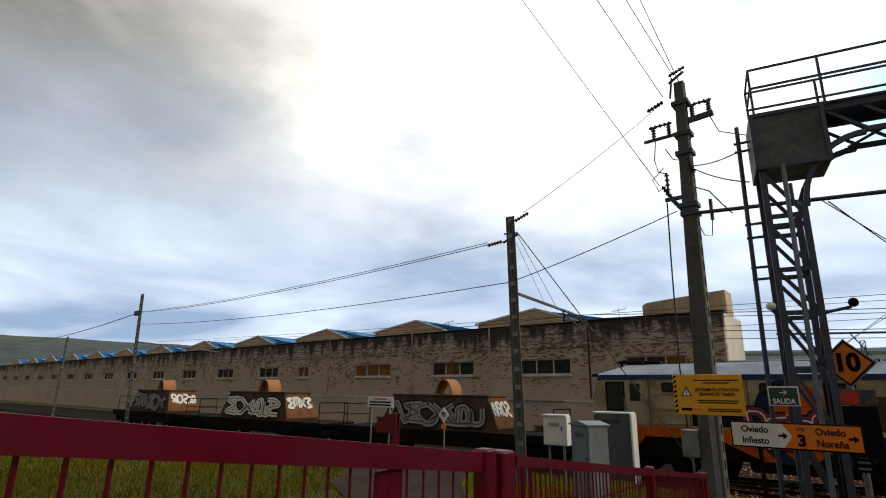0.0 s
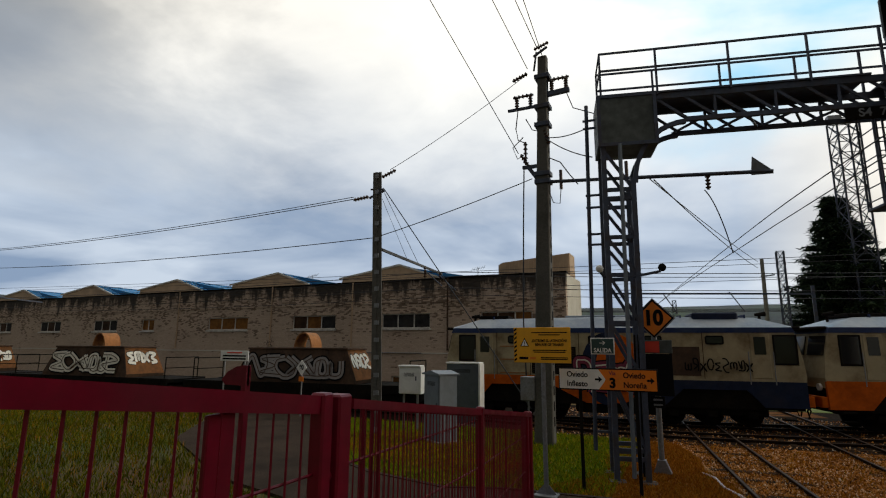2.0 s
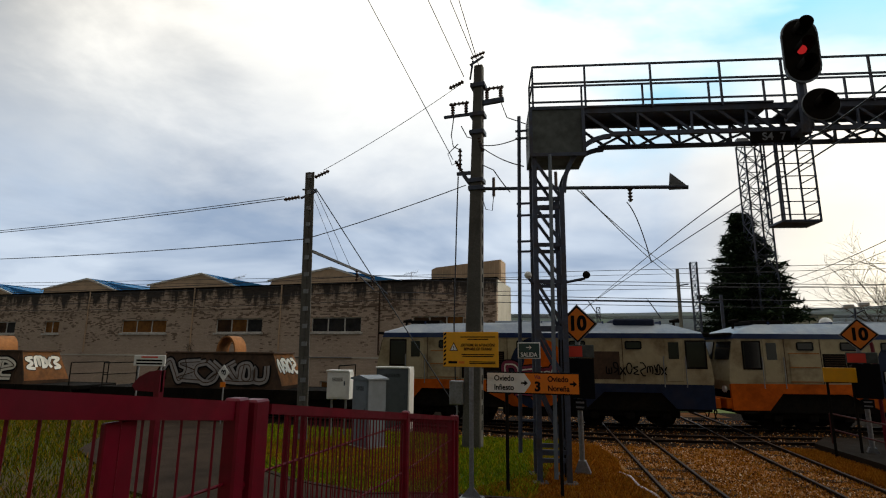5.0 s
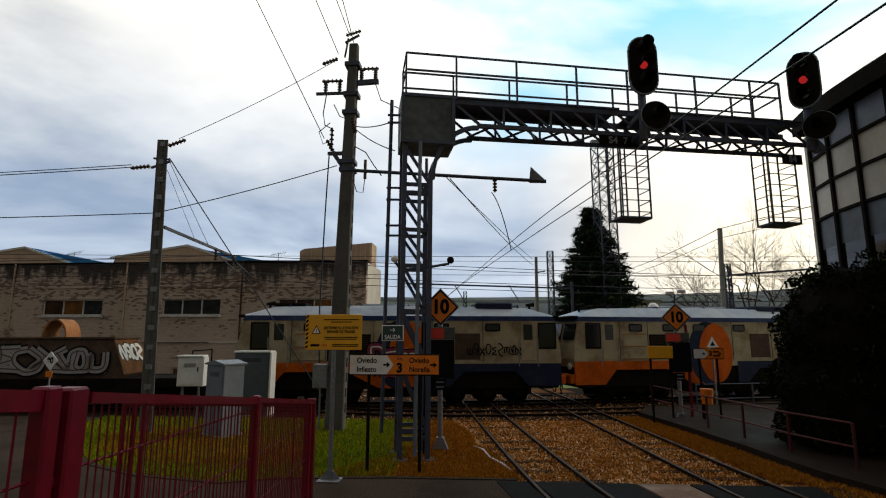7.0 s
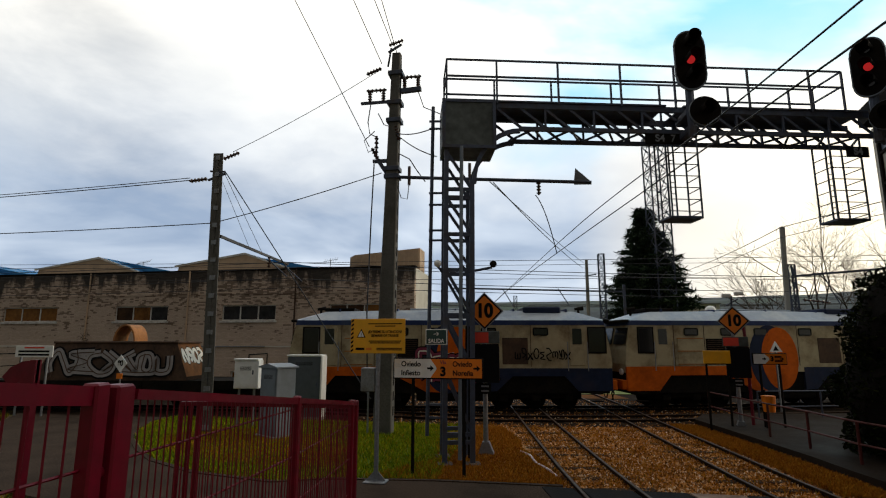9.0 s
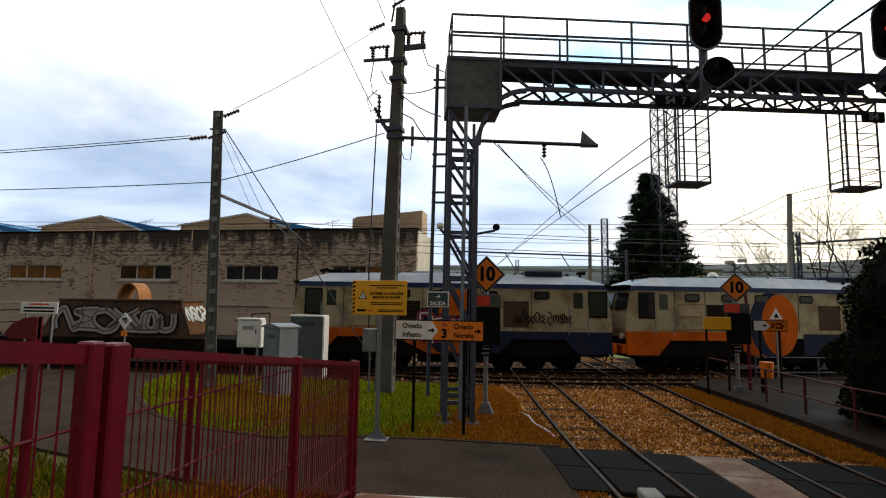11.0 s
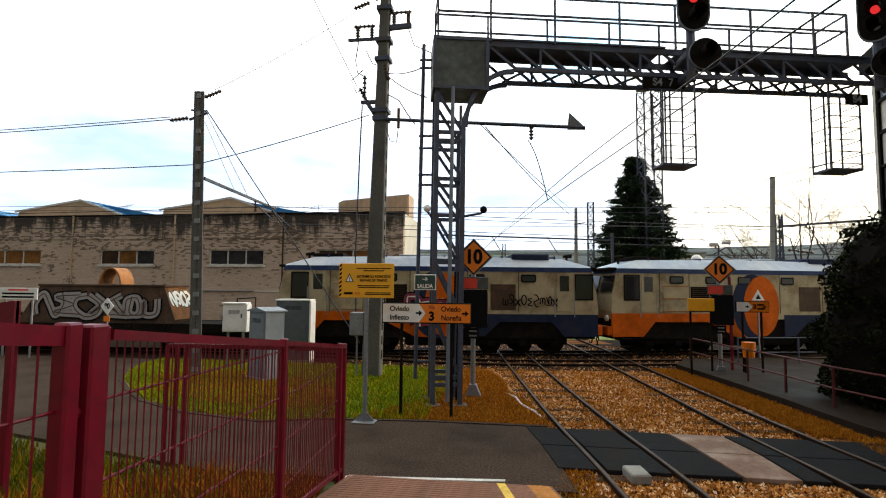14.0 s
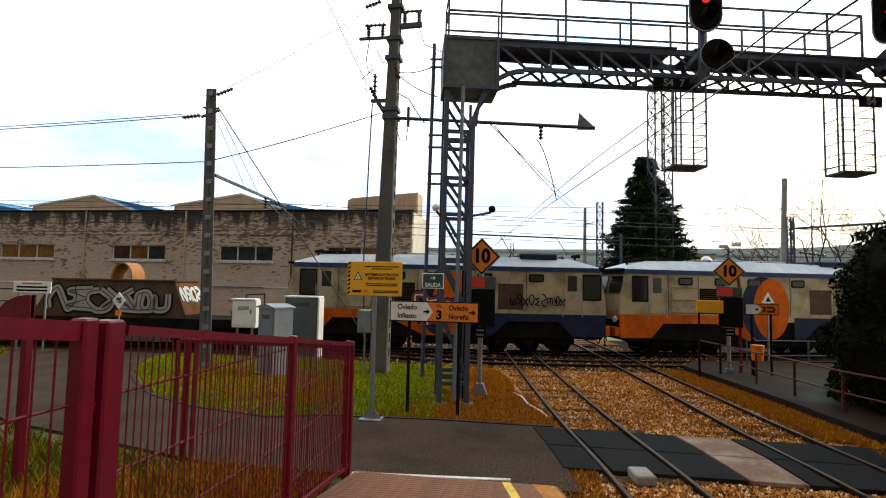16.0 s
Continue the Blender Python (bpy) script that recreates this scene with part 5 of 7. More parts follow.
def make_signal(x, y, z, turn, label):
    """A colour-light signal: tall oval board with hooded lamps over a round board."""
    t = thing("railway_signal", GM @ pose(x, y, z, 0, 0, turn) @ Matrix.Diagonal((1.15, 1.15, 1.15, 1)), label, "railway signal", "signals on the gantry")
    bm = bmesh.new()
    out = [(0.3 * math.cos(radians(a)), 0.36 + 0.3 * math.sin(radians(a))) for a in range(0, 181, 15)] + [(0.3 * math.cos(radians(a)), -0.36 + 0.3 * math.sin(radians(a))) for a in range(180, 361, 15)]
    prism(bm, [(a, b + 1.35) for a, b in out], -0.02, 0.02)
    board = part("signal_board", bm, M["black"], t, "black oval signal board with pale rim")
    bm = bmesh.new()
    rim = [(a, b + 1.35) for a, b in out]
    for p, q in zip(rim, rim[1:] + rim[:1]):
        bar(bm, (p[0], 0.0, p[1]), (q[0], 0.0, q[1]), 0.05, 0.03)
    part("board_rim", bm, M["grey_cab"], board)
    part("lamp_case", bare(soft_box, -0.2, 0.02, 0.9, 0.2, 0.3, 1.8, 0.04), M["steel"], board)
    for zz, lit in ((1.75, False), (1.35, True), (0.98, False)):
        bm = bmesh.new()
        rod(bm, (0, -0.02, zz), (0, -0.06, zz), 0.085, n=16)
        lens = part("lens", bm, M["lamp_red"] if lit else M["dark_glass"], board, "lit red lamp" if lit else "dark lamp")
        bm = bmesh.new()
        arc = [(0.13 * math.cos(radians(a)), zz + 0.13 * math.sin(radians(a))) for a in range(-30, 211, 20)]
        arc += [(0.115 * math.cos(radians(a)), zz + 0.115 * math.sin(radians(a))) for a in range(210, -31, -20)]
        prism(bm, arc, -0.36, -0.02)
        part("hood", bm, M["black"], lens)
    bm = bmesh.new()
    rod(bm, (0.2, -0.06, 0.2), (0.2, 0.0, 0.2), 0.31, n=28)
    low = part("round_board", bm, M["black"], t, "round black signal board")
    bm = bmesh.new()
    pts = [(0.2 + 0.31 * math.cos(radians(a)), -0.03, 0.2 + 0.31 * math.sin(radians(a))) for a in range(0, 361, 15)]
    tube(bm, pts, 0.02)
    part("board_rim", bm, M["grey_cab"], low)
    bm = bmesh.new()
    arc = [(0.2 + 0.13 * math.cos(radians(a)), 0.2 + 0.13 * math.sin(radians(a))) for a in range(-30, 211, 20)]
    arc += [(0.2 + 0.115 * math.cos(radians(a)), 0.2 + 0.115 * math.sin(radians(a))) for a in range(210, -31, -20)]
    prism(bm, arc, -0.34, -0.06)
    part("hood", bm, M["black"], low)
    part("post", bare(rod, (-0.02, 0.12, -0.3), (-0.02, 0.12, 1.6), 0.09), M["steel"], t)
    part("mounting", bare(soft_box, -0.12, 0.1, 0.2, 0.12, 0.8, 0.35, 0.02), M["steel"], t)
    part("mounting", bare(soft_box, -0.12, 0.1, -0.2, 0.12, 0.8, -0.05, 0.02), M["steel"], t)
    return t


make_signal(5.86, -1.2, 7.8, -8, "black oval colour-light signal showing red")
make_signal(10.42, -1.2, 7.78, -56, "black oval colour-light signal showing red")
gp = thing("number_plate", GM @ pose(5.45, -0.5, 7.62), "dark plate with pale letters on the gantry", "plate")
part("plate", bare(box, -0.5, -0.02, -0.13, 0.55, 0.02, 0.13), M["black"], gp)
text_mesh("lettering", "S4  7", 0.26, M["galv"], gp, (0, -0.026, 0))
gp2 = thing("number_plate", GM @ pose(10.0, -1.0, 7.2), "dark plate with pale letters under the signal", "plate")
part("plate", bare(box, -0.28, -0.02, -0.13, 0.28, 0.02, 0.13), M["black"], gp2)
text_mesh("lettering", "S4", 0.24, M["galv"], gp2, (0, -0.026, 0))


# ---- masts and overhead line ----
def insulator(bm, a, b, n=5, r=0.075):
    a, b = Vector(a), Vector(b)
    rod(bm, a, b, 0.035, n=6)
    for k in range(n):
        c = a.lerp(b, (k + 0.5) / n)
        d = (b - a).normalized() * 0.018
        rod(bm, c - d, c + d, r, r * 0.7, n=10)


def make_big_pole():
    t = thing("electricity_pole", pose(-4.37, 15.6, 0), "tall tapered concrete pole with insulator arms", "pole")
    top = Vector((0.3, -0.2, 11.9))
    bm = bmesh.new()
    vs = []
    for z, hw, hd in ((-0.1, 0.28, 0.2), (11.9, 0.14, 0.13)):
        c = top * (max(z, 0) / 11.9)
        vs.append([bm.verts.new((c.x + a * hw, c.y + b * hd, z)) for a, b in ((-1, -1), (1, -1), (1, 1), (-1, 1))])
    for k in range(4):
        j = (k + 1) % 4
        bm.faces.new((vs[0][k], vs[0][j], vs[1][j], vs[1][k]))
    bm.faces.new(vs[1])
    bm.faces.new(vs[0][::-1])
    bmesh.ops.bevel(bm, geom=[e for e in bm.edges if abs(e.verts[0].co.z - e.verts[1].co.z) > 5], offset=0.03, segments=1, affect="EDGES")
    shaft = part("shaft", bm, M["pole"], t)
    # the shaft is solid: black patches paint the shade of its recesses
    for k in range(26):
        z = 0.5 + 0.43 * k
        c = top * (z / 11.9)
        hw = 0.28 - 0.14 * z / 11.9
        part("web_opening", bare(box, c.x + hw - 0.02, c.y - 0.07, z, c.x + hw + 0.006, c.y + 0.07, z + 0.26), M["black"], shaft, "black patch painted as the shade of a recess in the pole's side")

    def arm(name, a, b, w=0.08):
        part(name, bare(bar, a, b, w, w), M["steel"], t)
    arm("cross_arm", (-0.9, -0.15, 10.3), (0.25, -0.15, 10.3))
    arm("cross_arm", (0.3, -0.15, 10.62), (1.1, -0.15, 10.66), 0.14)
    arm("cross_arm", (-0.3, -0.15, 8.35), (0.1, -0.15, 7.75), 0.12)
    arm("cross_arm", (-0.45, -0.15, 8.3), (0.2, -0.15, 8.3), 0.1)
    arm("top_bracket", (0.0, -0.2, 12.0), (0.45, -0.2, 12.25), 0.06)
    arm("top_bracket", (0.0, -0.2, 11.5), (0.1, -0.2, 12.15), 0.05)
    for a, b in (((-0.6, -0.15, 10.3), (-0.6, -0.15, 10.75)), ((-0.15, -0.15, 10.3), (-0.15, -0.15, 10.75)), ((0.55, -0.15, 10.7), (0.55, -0.15, 11.1)), ((1.0, -0.15, 10.7), (1.0, -0.15, 11.1)),
                 ((-0.35, -0.15, 8.4), (-0.35, -0.15, 9.15)), ((-0.72, -0.15, 10.72), (-0.05, -0.15, 10.72)), ((0.45, -0.15, 11.1), (1.1, -0.15, 11.1)), ((0.02, -0.2, 12.25), (0.5, -0.2, 12.4)),
                 ((-0.2, -0.3, 11.4), (-0.62, -0.5, 11.12)), ((0.3, -0.25, 9.4), (0.45, -0.3, 8.9)), ((-0.25, -0.15, 8.3), (-0.5, -0.15, 8.75))):
        part("insulator", bare(insulator, a, b), M["porcelain"], t, "brown ribbed insulator")
    for z in (7.75, 8.0, 9.6, 10.2, 11.2):
        c = top * (z / 11.9)
        part("collar", bare(soft_box, c.x - 0.24, c.y - 0.2, z - 0.07, c.x + 0.24, c.y + 0.2, z + 0.07, 0.01), M["steel"], t)
    for pts, r in (([(-0.55, -0.2, 10.25), (-0.62, -0.25, 9.6), (-0.55, -0.25, 9.2), (-0.35, -0.2, 9.1)], 0.018), ([(-0.4, -0.2, 8.2), (-0.45, -0.2, 6.5), (-0.5, -0.25, 3.5), (-0.45, -0.25, 1.9)], 0.022),
                   ([(0.4, -0.2, 8.5), (0.75, -0.2, 8.3), (1.0, -0.2, 7.9), (1.25, -0.15, 7.55)], 0.018), ([(0.35, -0.2, 7.5), (0.5, -0.2, 7.05), (0.7, -0.2, 7.0), (0.75, -0.2, 7.5)], 0.014),
                   ([(1.0, -0.2, 10.6), (1.2, -0.2, 10.0), (1.9, -0.6, 9.5), (2.6, -2.5, 8.9)], 0.016), ([(-0.3, -0.2, 9.9), (-0.1, -0.2, 9.5), (0.15, -0.2, 9.4)], 0.016), ([(-0.4, -0.2, 9.3), (-0.75, -0.2, 9.0), (-0.6, -0.2, 8.6), (-0.4, -0.2, 8.7)], 0.016)):
        part("jumper_cable", bare(tube, pts, r), M["wire"], t)
    # long tube arm over the track with an end plate
    part("tube_arm", bare(rod, (0.2, -0.2, 7.74), (6.25, -0.2, 7.26), 0.055), M["steel"], t, "long steel tube arm")
    part("end_plate", bare(prism, [(5.75, 7.3), (5.8, 7.72), (6.25, 7.27), (6.25, 7.2), (5.75, 7.22)], -0.22, -0.18), M["galv"], t)
    part("hanger", bare(insulator, (4.72, -0.2, 7.35), (4.72, -0.2, 6.95), 4), M["porcelain"], t)
    for x in (0.75, 2.65):
        part("clamp", bare(rod, (x, -0.2, 7.45), (x, -0.2, 8.05), 0.05), M["porcelain"], t)
    part("terminal_box", bare(soft_box, -0.62, -0.32, 1.2, -0.2, -0.02, 1.88, 0.02), M["galv"], t, "small grey terminal box")
    part("conduit", bare(rod, (-0.4, -0.24, 0), (-0.4, -0.24, 1.3), 0.03), M["galv"], t)


make_big_pole()


def make_ladder_mast(m, high, label, w0=0.2, w1=0.14, lean=0.0, solid=True):
    """A concrete mast of two flanges joined by rungs."""
    t = thing("catenary_mast", m, label, "catenary mast", "masts of the overhead line")
    for s, wd in ((-1, 0.09), (1, 0.035)):
        part("flange", bare(bar, (s * w0 / 2, 0, -0.1), (s * w1 / 2 + lean, 0, high), wd, 0.17), M["pole"], t)
    n = int(high / 0.55)
    for k in range(n + 1):
        z = 0.15 + (high - 0.3) * k / n
        f = z / high
        # paler than the flanges: the side light on the rungs is in their colour
        part("rung", bare(bar, (-(w0 + (w1 - w0) * f) / 2 + lean * f, 0, z), ((w0 + (w1 - w0) * f) / 2 + lean * f, 0, z), 0.11, 0.14), M["galv"], t, "rung between the flanges, painted pale as if lit from the side")
    return t


mast = make_ladder_mast(pose(-9.55, 14.8, 0, 0, 0, 0), 8.63, "concrete ladder mast with a cantilever", lean=-0.25)
part("cantilever", bare(bar, (-0.05, 0.1, 5.92), (-0.68, 6.2, 5.9), 0.06, 0.09), M["wire"], mast, "steel cantilever over the tracks")
part("stay_rod", bare(rod, (-0.1, 0.1, 8.06), (-0.4, 3.4, 5.95), 0.009), M["wire"], mast)
part("stay_rod", bare(rod, (-0.1, 0.1, 7.7), (-0.3, 2.3, 5.95), 0.007), M["wire"], mast)
for y in (4.0, 5.8):
    part("registration_arm", bare(rod, (-0.1 * y, y, 5.75), (-0.1 * y + 0.75, y, 5.1), 0.025), M["steel"], mast)
    part("drop_insulator", bare(insulator, (-0.1 * y, y, 5.88), (-0.1 * y, y, 5.45), 4), M["porcelain"], mast)
part("top_bracket", bare(bar, (-0.55, 0, 7.75), (0.05, 0, 7.95), 0.06, 0.06), M["steel"], mast)
part("top_bracket", bare(bar, (-0.5, 0, 8.05), (0.0, 0, 8.0), 0.05, 0.05), M["steel"], mast)
part("insulator", bare(insulator, (-0.6, 0, 7.8), (-1.2, 0, 7.75), 5), M["porcelain"], mast)
part("insulator", bare(insulator, (0.0, -0.1, 8.4), (0.5, -0.05, 8.6), 5), M["porcelain"], mast)
part("guy_wire", bare(rod, (-0.03, 0.05, 8.06), (4.7, 1.1, 0.91), 0.016), M["wire"], mast)
far_mast = make_ladder_mast(pose(-42.3, 16.0, 0), 9.6, "distant concrete mast with a cantilever", 0.36, 0.28, -0.8)
part("cantilever", bare(bar, (-0.5, 0.1, 6.0), (-0.5, 6.4, 5.7), 0.08, 0.1), M["steel"], far_mast)
part("top_bracket", bare(soft_box, -1.6, -0.1, 8.0, -0.7, 0.1, 8.35, 0.02), M["steel"], far_mast)
make_ladder_mast(pose(-62, 17, 0), 7.5, "far thin concrete mast", 0.36, 0.3)


def make_lattice_mast(m, high, w, label, name="lattice_mast", cells=12, r=0.03, group="masts of the overhead line"):
    t = thing(name, m, label, "lattice mast", group)
    q = w / 2
    corners = ((-q, -q), (q, -q), (q, q), (-q, q))
    for a, b in corners:
        part("leg", bare(bar, (a, b, -0.1), (a, b, high), r * 2, r * 2), M["steel"], t)
    for k in range(cells):
        za, zb = high * k / cells, high * (k + 1) / cells
        bm = bmesh.new()
        for (a, b), (c, d) in zip(corners, corners[1:] + corners[:1]):
            bar(bm, (a, b, za), (c, d, zb), r, r)
            bar(bm, (c, d, za), (a, b, zb), r, r)
            bar(bm, (a, b, zb), (c, d, zb), r, r)
        tagged(part("lacing", bm, M["steel"], t), kind="stuff")
    return t


tower = make_lattice_mast(pose(9.46, 40, 0, 0, 0, 12), 17.3, 1.25, "tall thin galvanised lattice tower with floodlights", "lattice_tower", 15, 0.045)
for x, y in ((-0.7, -0.5), (0.6, -0.7)):
    part("floodlight", bare(soft_box, x - 0.4, y - 0.2, 17.0, x + 0.4, y + 0.2, 17.5, 0.04), M["galv"], tower)
make_lattice_mast(pose(5.22, 40, 0), 9.0, 0.42, "narrow steel lattice mast beside a pole", cells=14, r=0.035)
make_lattice_mast(pose(-2.4, 84, 0), 9.6, 0.5, "far narrow lattice mast", cells=12, r=0.05)
p5 = thing("wooden_pole", pose(4.12, 40, 0), "slim grey pole beside the lattice mast", "pole")
part("shaft", bare(rod, (0, 0, 0), (0.05, 0, 8.6), 0.16, 0.11), M["concrete"], p5)
part("bracket", bare(bar, (-0.1, 0, 7.4), (0.7, 0, 7.5), 0.08, 0.08), M["steel"], p5)
p4 = thing("concrete_pole", pose(11.25, 26, 0), "grey concrete pole by the hedge", "pole")
part("shaft", bare(bar, (0, 0, -0.1), (0.3, 0, 7.85), 0.17, 0.17), M["concrete"], p4)
m4 = make_lattice_mast(pose(11.9, 26.5, 0), 6.15, 0.3, "short lattice mast with a long cantilever", cells=10, r=0.03)
part("cantilever", bare(bar, (0, 0, 5.6), (7.5, -1.5, 6.0), 0.08, 0.1), M["steel"], m4)
for x in (1.2, 3.4, 5.2):
    part("strut", bare(rod, (x, -0.2 * x, 5.65 + 0.05 * x), (x + 0.6, -0.2 * x, 4.3), 0.03), M["steel"], m4)
    part("drop_insulator", bare(insulator, (x - 0.9, -0.2 * x, 4.5), (x + 0.2, -0.2 * x, 4.35), 6, 0.09), M["porcelain"], m4)
# portal beam across the far track
portal = thing("catenary_beam", pose(-3.3, 33, 0), "dark horizontal catenary beam over the far track", "beam")
part("beam", bare(bar, (-1.5, 0, 5.95), (9.2, 2.0, 5.75), 0.08, 0.1), M["steel"], portal)
for x in (1.6, 5.0):
    part("registration_arm", bare(rod, (x, 0.3, 5.85), (x + 0.7, 0.3, 4.7), 0.03), M["steel"], portal)
part("post", bare(bar, (9.2, 2.0, -0.1), (9.2, 2.0, 6.2), 0.16, 0.16), M["steel"], portal)


def make_wire(a, b, drop, r, label, extra=()):
    pts = sag(a, b, drop, 14)
    for c, d, s in extra:
        pts += sag(c, d, s, 12)[1:]
    ob = part("overhead_wire", bare(tube, pts, r * 1.12), M["wire"])
    tagged(ob, label, "wire", "overhead wires")


CONTACT = "thin dark overhead wire above the tracks"
FEED = "dark feeder wire slung between masts"
make_wire((-43.2, 16, 8.2), (-10.75, 14.8, 7.78), 0.35, 0.014, FEED)
make_wire((-43.2, 16, 8.25), (-10.75, 14.8, 7.86), 0.33, 0.012, FEED)
make_wire((-42.8, 16, 7.3), (-9.84, 14.8, 6.33), 0.33, 0.014, FEED, [((-9.84, 14.8, 6.33), (-4.51, 15.4, 7.89), 0.06)])
make_wire((-9.3, 14.8, 8.66), (-4.6, 15.3, 11.36), 0.1, 0.009, FEED)
make_wire((-90, 20, 8.5), (-43.2, 16, 8.2), 0.4, 0.03, FEED)
for z, y in ((5.75, 19.4), (5.1, 19.4), (6.0, 22.6), (5.1, 22.7)):
    make_wire((-43, y, z), (-9.6, y, z), 0.18, 0.013, CONTACT, [((-9.6, y, z), (40, y + 13.5, z + 0.4), 0.5)])
for z, y in ((6.9, 24.5), (6.2, 26.5), (7.3, 29.0)):
    make_wire((-60, y, z + 0.6), (34, y + 3, z - 0.4), 0.25, 0.012, CONTACT)
for dx, dz, line in ((0.0, 0.0, ((-2.9, 40), (-0.9, 26.6), (1.0, 13.9), (1.75, 9.6), (2.4, 6.5), (2.8, 4.0), (3.5, 0), (5.6, -12))),
                     (0.0, 0.0, ((-2.85, 40), (-0.85, 26.7), (1.1, 15.5), (1.95, 10.9), (2.6, 7.5), (3.03, 5.3), (3.9, 0), (5.9, -12))),
                     (0.05, 0.03, ((-2.85, 40), (-0.85, 26.7), (1.1, 15.5), (1.95, 10.9), (2.6, 7.5), (3.03, 5.3), (3.9, 0), (5.9, -12)))):
    ob = part("overhead_wire", bare(tube, [Vector((p.x + dx, p.y, 5.4 + dz)) for p in smooth_line(line, 1.0)], 0.0105), M["wire"])
    tagged(ob, "dark contact wire over the near track", "wire", "overhead wires")
make_wire((-1.12, 15.4, 7.45), (3.95, 40, 8.4), 0.1, 0.014, CONTACT)
make_wire((-1.0, 15.4, 7.4), (3.9, 40, 8.0), 0.2, 0.016, CONTACT)
make_wire((0.25, 15.4, 6.95), (0.85, 16.2, 5.3), -0.28, 0.014, "curved dropper cable from the tube arm")
make_wire((12, 4, 5.2), (11.44, 26, 7.35), -0.15, 0.012, FEED, [((11.44, 26, 7.35), (9.5, 52, 7.6), 0.5)])
make_wire((12.2, 4, 5.6), (11.44, 26, 7.8), -0.15, 0.016, FEED, [((11.44, 26, 7.8), (10.2, 52, 8.2), 0.5)])
for a, b in (((-6.86, 14, 12.88), (-4.91, 15.3, 8.74)), ((-4.96, 14, 12.67), (-4.55, 15.3, 11.56)), ((-4.46, 14, 13.0), (-4.22, 15.3, 12.23)), ((-4.23, 14, 12.97), (-4.03, 15.3, 11.81))):
    a, b = Vector(a), Vector(b)
    make_wire(b + (a - b) * 4.0, b, 0.0, 0.012, "thin line from the pole top overhead")
for b in ((-2.3, 12.3, 7.95), (-2.2, 12.3, 7.2)):
    make_wire((-4.1, 15.4, 9.2), b, 0.1, 0.014, "short line from pole to gantry")
for k in range(5):
    y = 44 + 9 * k
    make_wire((-30, y, 6.4 + 0.5 * k), (40, y + 8, 6.0 + 0.5 * k), 0.4, 0.018, CONTACT)


# ---- signs ----
def make_post(t, x, y, z0, z1, r, mat, name="post"):
    return part(name, bare(rod, (x, y, z0), (x, y, z1), r, n=10), mat, t)


def make_warning_sign():
    t = thing("warning_sign", pose(-3.0, 10.2, 0, 0, 0, 0), "yellow pedestrian warning sign on a grey post", "sign")
    make_post(t, 0, 0.06, 0, 3.05, 0.045, M["galv"])
    part("base_plate", bare(soft_box, -0.22, -0.1, 0, 0.22, 0.2, 0.03, 0.01), M["galv"], t)
    for s in (-1, 1):
        part("gusset", bare(prism, [(0.04 * s, 0.03), (0.2 * s, 0.03), (0.04 * s, 0.2)], 0.05, 0.07), M["galv"], t)
    b = part("board", bare(soft_box, -0.56, -0.015, 2.42, 0.56, 0.015, 3.1, 0.006), M["sign_yellow"], t)
    for k in range(8):
        z = 2.44 + k * 0.083
        part("hazard_stripe", bare(prism, [(-0.55, z), (-0.5, z + 0.035), (-0.5, z + 0.075), (-0.55, z + 0.04)], -0.019, -0.0155), M["ink"], b)
    part("triangle_edge", bare(prism, [(-0.43, 2.73), (-0.25, 2.73), (-0.34, 2.9)], -0.019, -0.0155), M["ink"], b)
    part("triangle", bare(prism, [(-0.405, 2.743), (-0.275, 2.743), (-0.34, 2.868)], -0.022, -0.0195), M["white"], b)
    part("mark", bare(box, -0.347, -0.025, 2.775, -0.333, -0.0225, 2.83), M["ink"], b)
    part("mark", bare(box, -0.347, -0.025, 2.752, -0.333, -0.0225, 2.765), M["ink"], b)
    text_mesh("lettering", "¡EXTREME SU ATENCIÓN!", 0.072, M["ink"], b, (0.15, -0.019, 2.84), squeeze=0.83)
    text_mesh("lettering", "BEWARE OF TRAINS!", 0.072, M["ink"], b, (0.15, -0.019, 2.765), squeeze=0.83)
    for x0, x1, z in ((-0.2, 0.5, 3.0), (-0.06, 0.36, 2.955), (-0.18, 0.48, 2.66), (-0.16, 0.46, 2.625), (-0.02, 0.5, 2.52), (-0.02, 0.5, 2.49)):
        part("text_bar", bare(box, x0, -0.018, z - 0.009, x1, -0.0155, z + 0.009), M["ink"], b)
    part("emblem", bare(box, -0.45, -0.018, 2.485, -0.27, -0.0155, 2.53), M["ink"], b)
    part("emblem", bare(box, -0.24, -0.018, 2.485, -0.12, -0.0155, 2.53), M["sign_orange"], b)


make_warning_sign()


